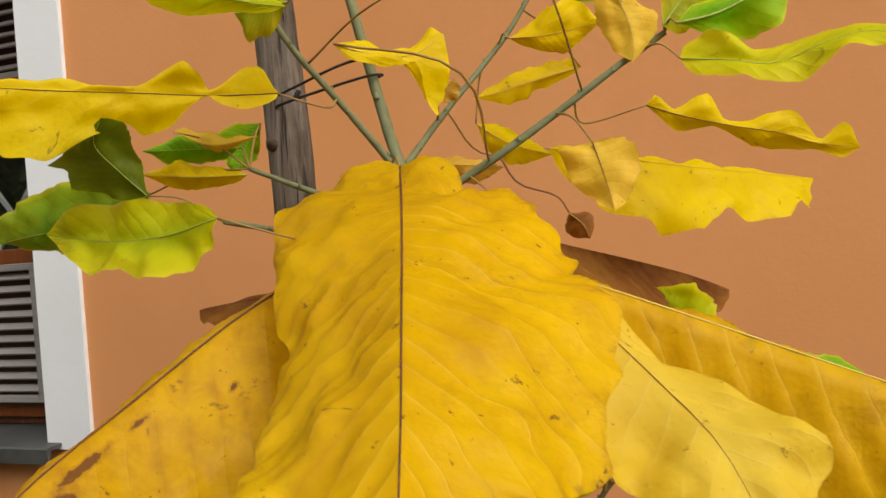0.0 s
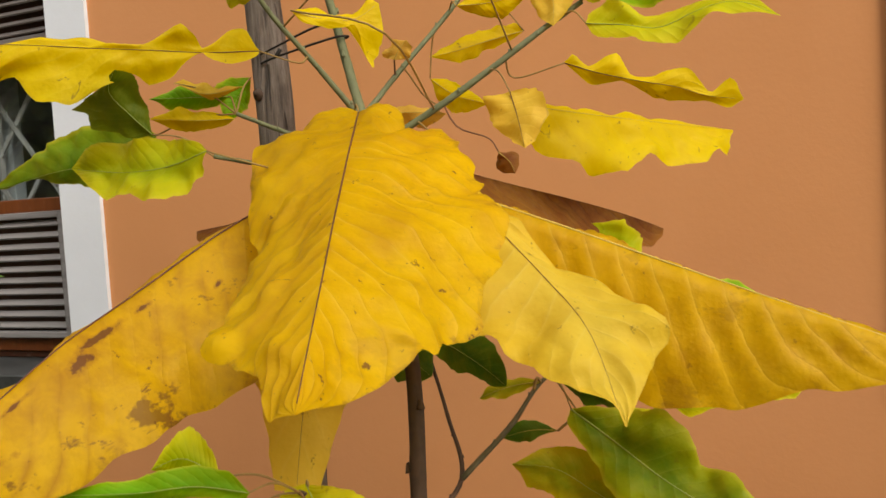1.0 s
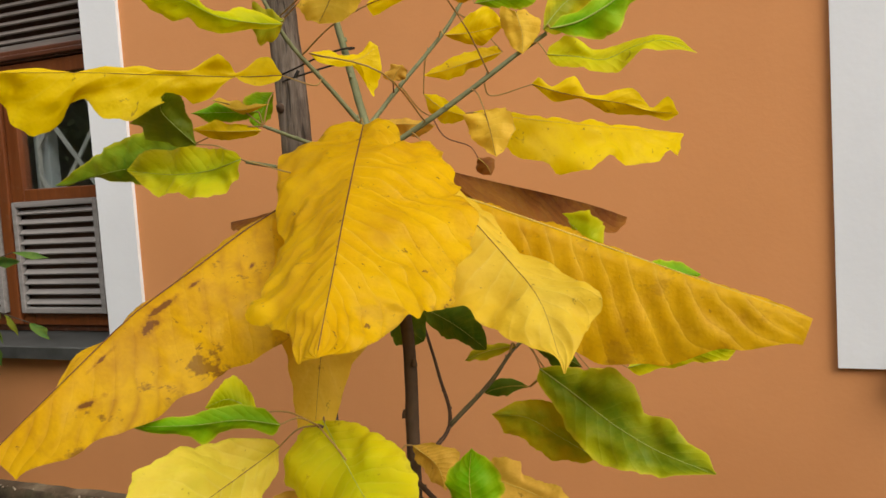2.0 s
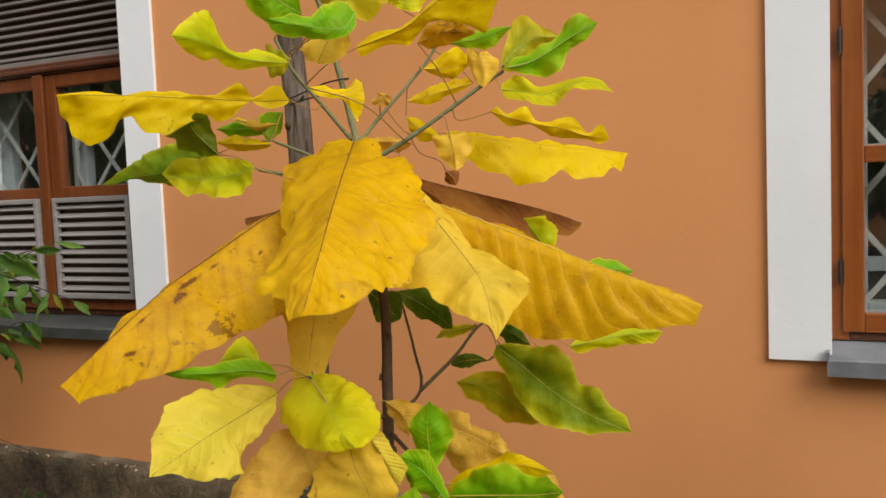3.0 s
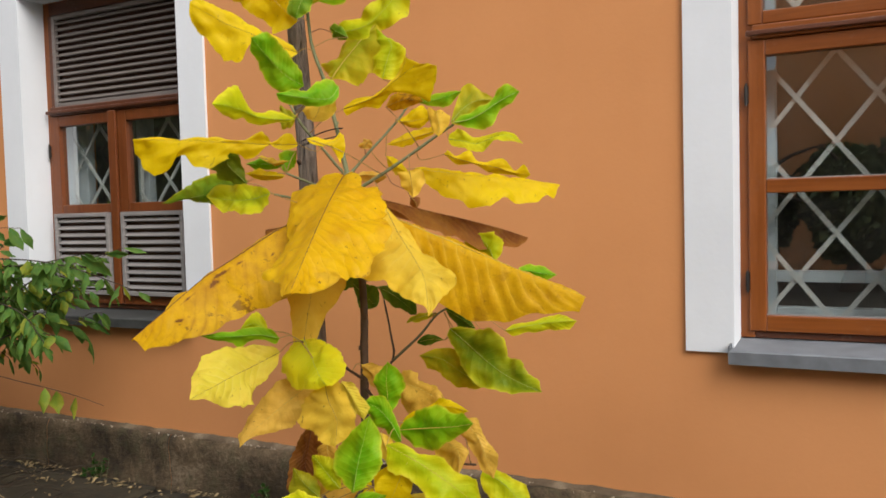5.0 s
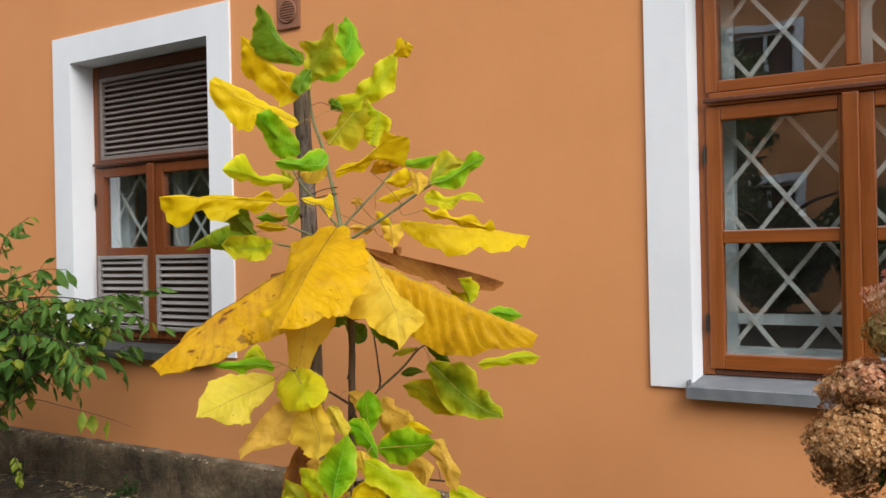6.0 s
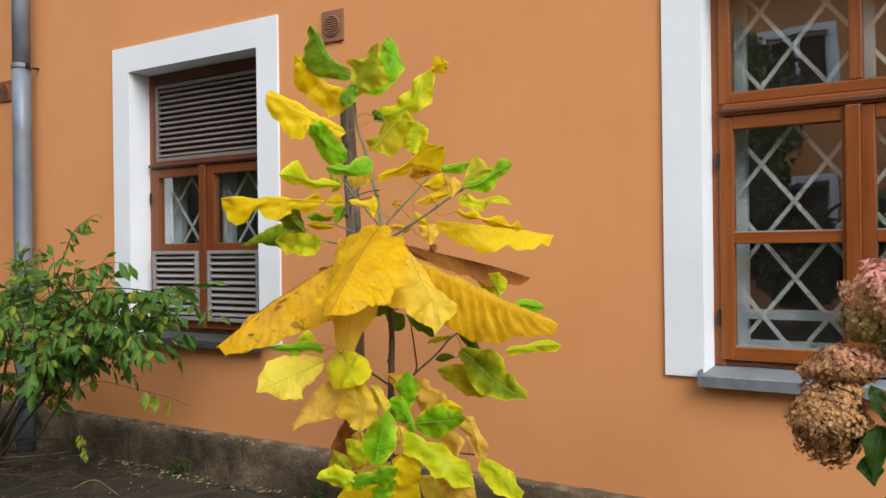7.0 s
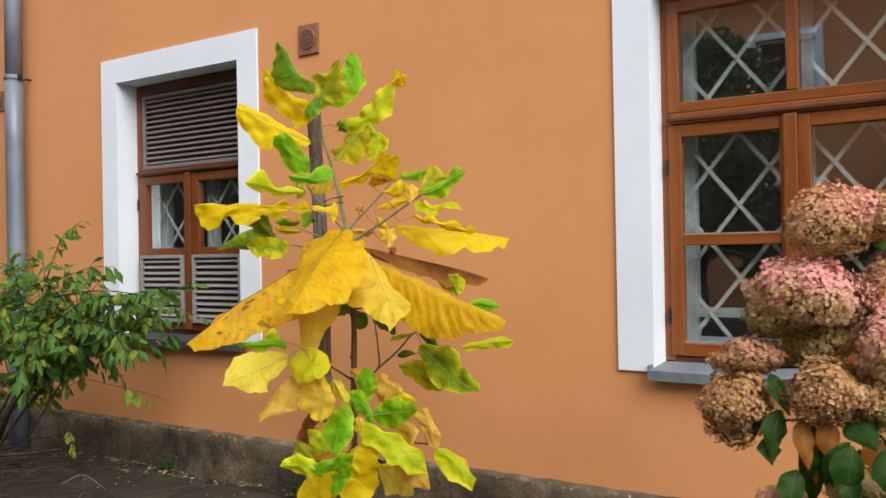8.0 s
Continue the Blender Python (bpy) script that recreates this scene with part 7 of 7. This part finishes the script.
    hleaf((1.519, 0.951, 0.99), (1.578, 0.931, 0.9), 0.05, HYDRANGEA_LEAF)
    hleaf((1.606, 0.883, 0.93), (1.635, 0.855, 0.79), 0.05, HYDRANGEA_LEAF)
    hleaf((1.541, 0.979, 1.26), (1.593, 0.931, 1.12), 0.028, HYDRANGEA_LEAF)
    hleaf((1.578, 0.931, 1.39), (1.657, 0.912, 1.375), 0.028, HYDRANGEA_LEAF)
    hleaf((1.462, 0.999, 1.2), (1.541, 0.979, 1.235), 0.022, HYDRANGEA_LEAF)
    for k in range(46):
        a = rng.uniform(0, 6.28)
        r = rng.uniform(0.1, 0.34)
        z = rng.uniform(0.25, 1.05)
        b = root + V((-0.04 + math.cos(a) * r, 0.05 + math.sin(a) * r, z - 0.05))
        if b.x < 1.53 and z > 0.6:
            b.x += 0.28
        hleaf(b, b + V((math.cos(a) * 0.07, math.sin(a) * 0.07, -0.07)), rng.uniform(0.026, 0.042), HYDRANGEA_LEAF if rng.random() < 0.85 else HYDRANGEA_BROWN)

    for k in range(130):
        b = V((rng.uniform(1.40, 1.80), rng.uniform(0.90, 1.08), rng.uniform(0.46, 0.95)))
        if b.x < 1.48 and b.z < 0.80:
            b.x += 0.2
        d = V((rng.uniform(-0.6, 0.6), rng.uniform(-0.6, 0.2), -1.0)).normalized()
        hleaf(b, b + d * rng.uniform(0.08, 0.14), rng.uniform(0.022, 0.038), HYDRANGEA_LEAF if rng.random() < 0.85 else HYDRANGEA_BROWN)


hydrangea()

# ---------------------------------------------------------------- yard trees out of view, mirrored in the panes or added to shade the wall


def yard_tree(x, y, height, seed):
    rng = random.Random(seed)
    thing = empty("tree", (x, y, 0.03), "dark leafy yard tree or bush out of view, for reflections and shade", "tree", "yard trees")
    bm = bmesh.new()
    tube(bm, [(x, y, 0.0), (x + 0.1, y, height * 0.4), (x - 0.1, y + 0.1, height * 0.85)], 0.16, 0.03, 10, 16, rough=0.2, seed=seed)
    for k in range(9):
        a = k * 2.4
        z = height * (0.3 + 0.06 * k)
        tube(bm, [(x, y, z), (x + math.cos(a) * 0.6, y + math.sin(a) * 0.6, z + 0.5), (x + math.cos(a) * 1.3, y + math.sin(a) * 1.3, z + 0.7)], 0.05, 0.012, 6, 8)
    part("trunk", bm, BARK_DARK, thing, smooth=True)
    verts, faces = [], []
    for k in range(9500):
        a = rng.uniform(0, 6.28)
        z = rng.uniform(0.25, 1.0)
        r = height * 0.34 * math.sin(math.pi * min(1, (z - 0.2) * 1.15)) ** 0.6 * rng.random() ** 0.45
        r *= 1 + 0.5 * noise.noise(V((math.cos(a) * 1.5, math.sin(a) * 1.5, z * 5 + seed)))
        p = V((x + r * math.cos(a), y + r * math.sin(a), z * height))
        d = V((rng.uniform(-1, 1), rng.uniform(-1, 1), rng.uniform(-1, 0.4))).normalized() * 0.13
        s = d.orthogonal().normalized() * 0.055
        i = len(verts)
        verts += [p, p + d * 0.5 + s, p + d, p + d * 0.5 - s]
        faces.append((i, i + 1, i + 2, i + 3))
    me = bpy.data.meshes.new("crown")
    me.from_pydata(verts, [], faces)
    me.materials.append(YARD_LEAF)
    ob = new("crown", me)
    ob.parent = thing
    ob.location = -V((x, y, 0.03))
    tagged(ob, kind="stuff")


YARD_LEAF = plain("yard_tree_leaf", (0.09, 0.13, 0.05), (0.17, 0.21, 0.09), 0.6, 0.0, 4.0)
yard_tree(-2.3, -8.6, 5.0, 3)
yard_tree(2.6, -9.4, 3.4, 5)
# low bushes, built like the trees, that darken the lower panes' reflections
for seed, (bx, by, bh) in enumerate(((0.7, -8.0, 2.1), (1.9, -8.7, 2.5), (-0.8, -8.4, 1.9), (-3.7, -8.1, 2.3), (-5.2, -8.8, 2.0))):
    yard_tree(bx, by, bh, 20 + seed)
yard_tree(-9.0, -5.6, 5.0, 8)
yard_tree(-13.5, -8.2, 5.6, 9)
# two trees added out of view to block sky light from the left wall
yard_tree(-7.4, -1.9, 6.0, 31)
yard_tree(-8.4, 0.6, 5.6, 32)

# ---------------------------------------------------------------- plinth, paving, litter
plinth = empty("plinth", (-1.0, WALL, 0.0), "rough dark stone plinth along the foot of the wall", "plinth", kind="structure")
rng = random.Random(21)
x = -8.2
while x < 5.0:
    w = rng.uniform(0.85, 1.35)
    bm = bmesh.new()
    nx, nz = 34, 12
    top = 0.337 + rng.uniform(-0.006, 0.006)
    face = []
    for i in range(nx + 1):
        col = []
        px = x + 0.001 + (w - 0.002) * i / nx
        for k in range(nz + 3):
            if k <= nz:
                pz = -0.05 + (top + 0.05) * k / nz
                edge = min(i, nx - i) / 3.0
                py = WALL - 0.060 - 0.026 * noise.noise(V((px * 2.2, pz * 3.0, 0.4))) - 0.014 * noise.noise(V((px * 9, pz * 11, 2.4))) - 0.005 * noise.noise(V((px * 31, pz * 31, 5.4)))
                py += 0.005 * max(0.0, 1 - edge) + (0.016 if k == nz else 0.004 if k == nz - 1 else 0.0)
                if k == nz:
                    pz += 0.006 * noise.noise(V((px * 9, 0, 7.7)))
            else:
                py = WALL - 0.03 if k == nz + 1 else WALL - 0.0005
                pz = top + 0.004 + 0.005 * noise.noise(V((px * 8, 1, 3.7)))
            col.append(bm.verts.new((px, py, pz)))
        face.append(col)
    for i in range(nx):
        for k in range(nz + 2):
            bm.faces.new((face[i][k], face[i + 1][k], face[i + 1][k + 1], face[i][k + 1]))
    part("plinth_stone", bm, STONE, plinth, smooth=True)
    x += w
bm = bmesh.new()
nx = 420
strip = []
for i in range(nx + 1):
    px = -8.2 + 13.2 * i / nx
    dz = 0.005 * noise.noise(V((px * 10, 0.2, 9.1))) + 0.003 * noise.noise(V((px * 37, 0.2, 4.1)))
    dy = 0.008 * noise.noise(V((px * 7, 3.2, 1.1))) + 0.004 * noise.noise(V((px * 29, 3.2, 1.1)))
    strip.append([bm.verts.new(p) for p in ((px, WALL - 0.034 + dy, 0.336 + dz), (px, WALL - 0.028 + dy, 0.342 + dz), (px, WALL - 0.012 + dy * 0.5, 0.348 + dz), (px, WALL - 0.0005, 0.352 + dz))])
for n_strip, (a, b) in enumerate(zip(strip, strip[1:])):
    if noise.noise(V((n_strip * 0.21, 0.4, 8.8))) > 0.75:
        continue
    for k in range(3):
        bm.faces.new((a[k], b[k], b[k + 1], a[k + 1]))
part("mortar_bed", bm, MORTAR, plinth, "pale crumbling mortar edge", smooth=True)

crumbs = bmesh.new()
for k in range(480):
    px = rng.uniform(-4.5, 2.5)
    if noise.noise(V((px * 3.1, 0.7, 2.2))) < rng.uniform(-0.5, 0.5):
        continue
    r = rng.uniform(0.0015, 0.0055)
    at = (px, WALL - rng.uniform(0.022, 0.052), 0.338 + rng.uniform(-0.012, 0.006))
    ball = bmesh.ops.create_icosphere(crumbs, subdivisions=1, radius=r, matrix=Matrix.Translation(at) @ Euler((k, k * 2.0, 0)).to_matrix().to_4x4() @ Matrix.Diagonal((rng.uniform(0.8, 2.2), 1, rng.uniform(0.5, 1), 1)))
    for v in ball["verts"]:
        v.co += 0.3 * r * noise.noise_vector(v.co * 300)
tagged(part("mortar_crumb", crumbs, CRUMB, plinth), kind="stuff")

paving = empty("pavement", (-2.0, 1.85, 0.03), "worn stone slabs along the plinth", "paving", kind="structure")
x = -3.35
while x < 3.6:
    w = rng.uniform(0.5, 0.85)
    bm = bmesh.new()
    h0 = 0.082 + rng.uniform(-0.003, 0.003)
    nx, ny = 8, 5
    y0 = 1.62 + rng.uniform(-0.03, 0.03)
    grid = [[bm.verts.new((x + 0.006 + (w - 0.012) * i / nx, y0 + (2.075 - y0) * j / ny,
                           h0 + 0.020 * j / ny - (0.010 if i in (0, nx) or j in (0, ny) else 0) + 0.006 * noise.noise(V(((x + i * 0.1) * 4, j * 0.8, 2.2))))) for j in range(ny + 1)] for i in range(nx + 1)]
    for i in range(nx):
        for j in range(ny):
            bm.faces.new((grid[i][j], grid[i + 1][j], grid[i + 1][j + 1], grid[i][j + 1]))
    out = [grid[i][0] for i in range(nx + 1)] + [grid[nx][j] for j in range(1, ny + 1)] + [grid[i][ny] for i in range(nx - 1, -1, -1)] + [grid[0][j] for j in range(ny - 1, 0, -1)]
    low = [bm.verts.new((v.co.x, v.co.y, v.co.z - 0.09)) for v in out]
    for k in range(len(out)):
        bm.faces.new((out[k], low[k], low[(k + 1) % len(out)], out[(k + 1) % len(out)]))
    part("slab", bm, SLAB, paving, smooth=True)
    x += w

verts, faces = [], []
rng = random.Random(4)
heaps = [(rng.uniform(-3.6, 1.2), 2.05 - 0.14 * rng.random() ** 2) for _ in range(26)]
for k in range(900):
    if k % 3:
        hx, hy = heaps[rng.randrange(26)]
        px, py = rng.gauss(hx, 0.10), min(2.065, rng.gauss(hy, 0.025))
    else:
        px, py = rng.uniform(-4.6, 1.5), 2.065 - abs(rng.gauss(0, 0.26))
    if py < 1.0:
        continue
    pz = 0.092 + 0.020 * (py - 1.62) / 0.45 if 1.62 < py < 2.075 and px > -3.35 else ground_height(px, py) + 0.008
    a = rng.uniform(0, 6.28)
    l, w = rng.uniform(0.005, 0.022), rng.uniform(0.002, 0.006)
    d = V((math.cos(a) * l, math.sin(a) * l, rng.uniform(-0.002, 0.006)))
    s = V((-math.sin(a) * w, math.cos(a) * w, rng.uniform(-0.002, 0.004)))
    p = V((px, py, pz))
    i = len(verts)
    verts += [p - d, p + s + V((0, 0, 0.003)), p + d, p - s]
    faces.append((i, i + 1, i + 2, i + 3))
me = bpy.data.meshes.new("leaf_litter")
me.from_pydata(verts, [], faces)
me.materials.append(LITTER)
tagged(new("leaf_litter", me), "dry pale leaf litter along the plinth", "litter", kind="stuff")

brush = empty("dry_stems", (-3.0, 1.3, 0.06), "heap of dry fallen stems on the ground below the shrub", "dry stems")
for k in range(290):
    px, py = rng.gauss(-3.2, 0.55), rng.uniform(0.95, 1.85)
    a = rng.gauss(0.35, 0.85)
    l = rng.uniform(0.18, 0.65)
    z = ground_height(px, py) + 0.006 + 0.16 * rng.random() ** 2
    bm = bmesh.new()
    tube(bm, [(px - math.cos(a) * l / 2, py - math.sin(a) * l / 2, z), (px, py, z + rng.uniform(0.0, 0.08)), (px + math.cos(a) * l / 2, py + math.sin(a) * l / 2, z + rng.uniform(-0.02, 0.05))], rng.uniform(0.002, 0.005), 0.0012, 5, 8)
    part("stem", bm, TWIG if k % 29 else LITTER, brush)


def weed(x, y, count, spread, seed):
    """A low tuft of small leaves at the foot of the plinth."""
    rng = random.Random(seed)
    z = 0.098
    thing = empty("weed", (x, y, z), "low green weed growing at the foot of the plinth", "weed", "weeds by the plinth")
    me = small_leaf_mesh("leaf", 0.030, 0.009, HYDRANGEA_LEAF, 0.004, 0.3, seed)
    for k in range(count):
        a = rng.uniform(0, 6.28)
        r = spread * rng.random()
        p = V((x + r * math.cos(a), y + r * math.sin(a) * 0.5, z))
        top = p + V((rng.uniform(-0.02, 0.02), rng.uniform(-0.02, 0.02), rng.uniform(0.03, 0.11)))
        bm = bmesh.new()
        tube(bm, [p, (p + top) / 2 + V((0.004, 0, 0)), top], 0.0012, 0.0007, 5, 5)
        part("stem", bm, BARK_GREEN, thing)
        for q in range(5):
            ob = new("leaf", me)
            ob.parent = thing
            s = p.lerp(top, 0.4 + 0.6 * rng.random())
            ob.matrix_basis = Matrix.Translation(-V((x, y, z))) @ aim(s, (rng.uniform(-1, 1), rng.uniform(-1, 1), rng.uniform(-0.2, 0.6)), rng.uniform(-0.5, 0.5)) @ Matrix.Scale(rng.uniform(0.6, 1.3), 4)


weed(-1.31, 2.035, 9, 0.05, 3)
weed(-2.36, 2.045, 12, 0.08, 7)
weed(-3.30, 2.00, 8, 0.07, 9)
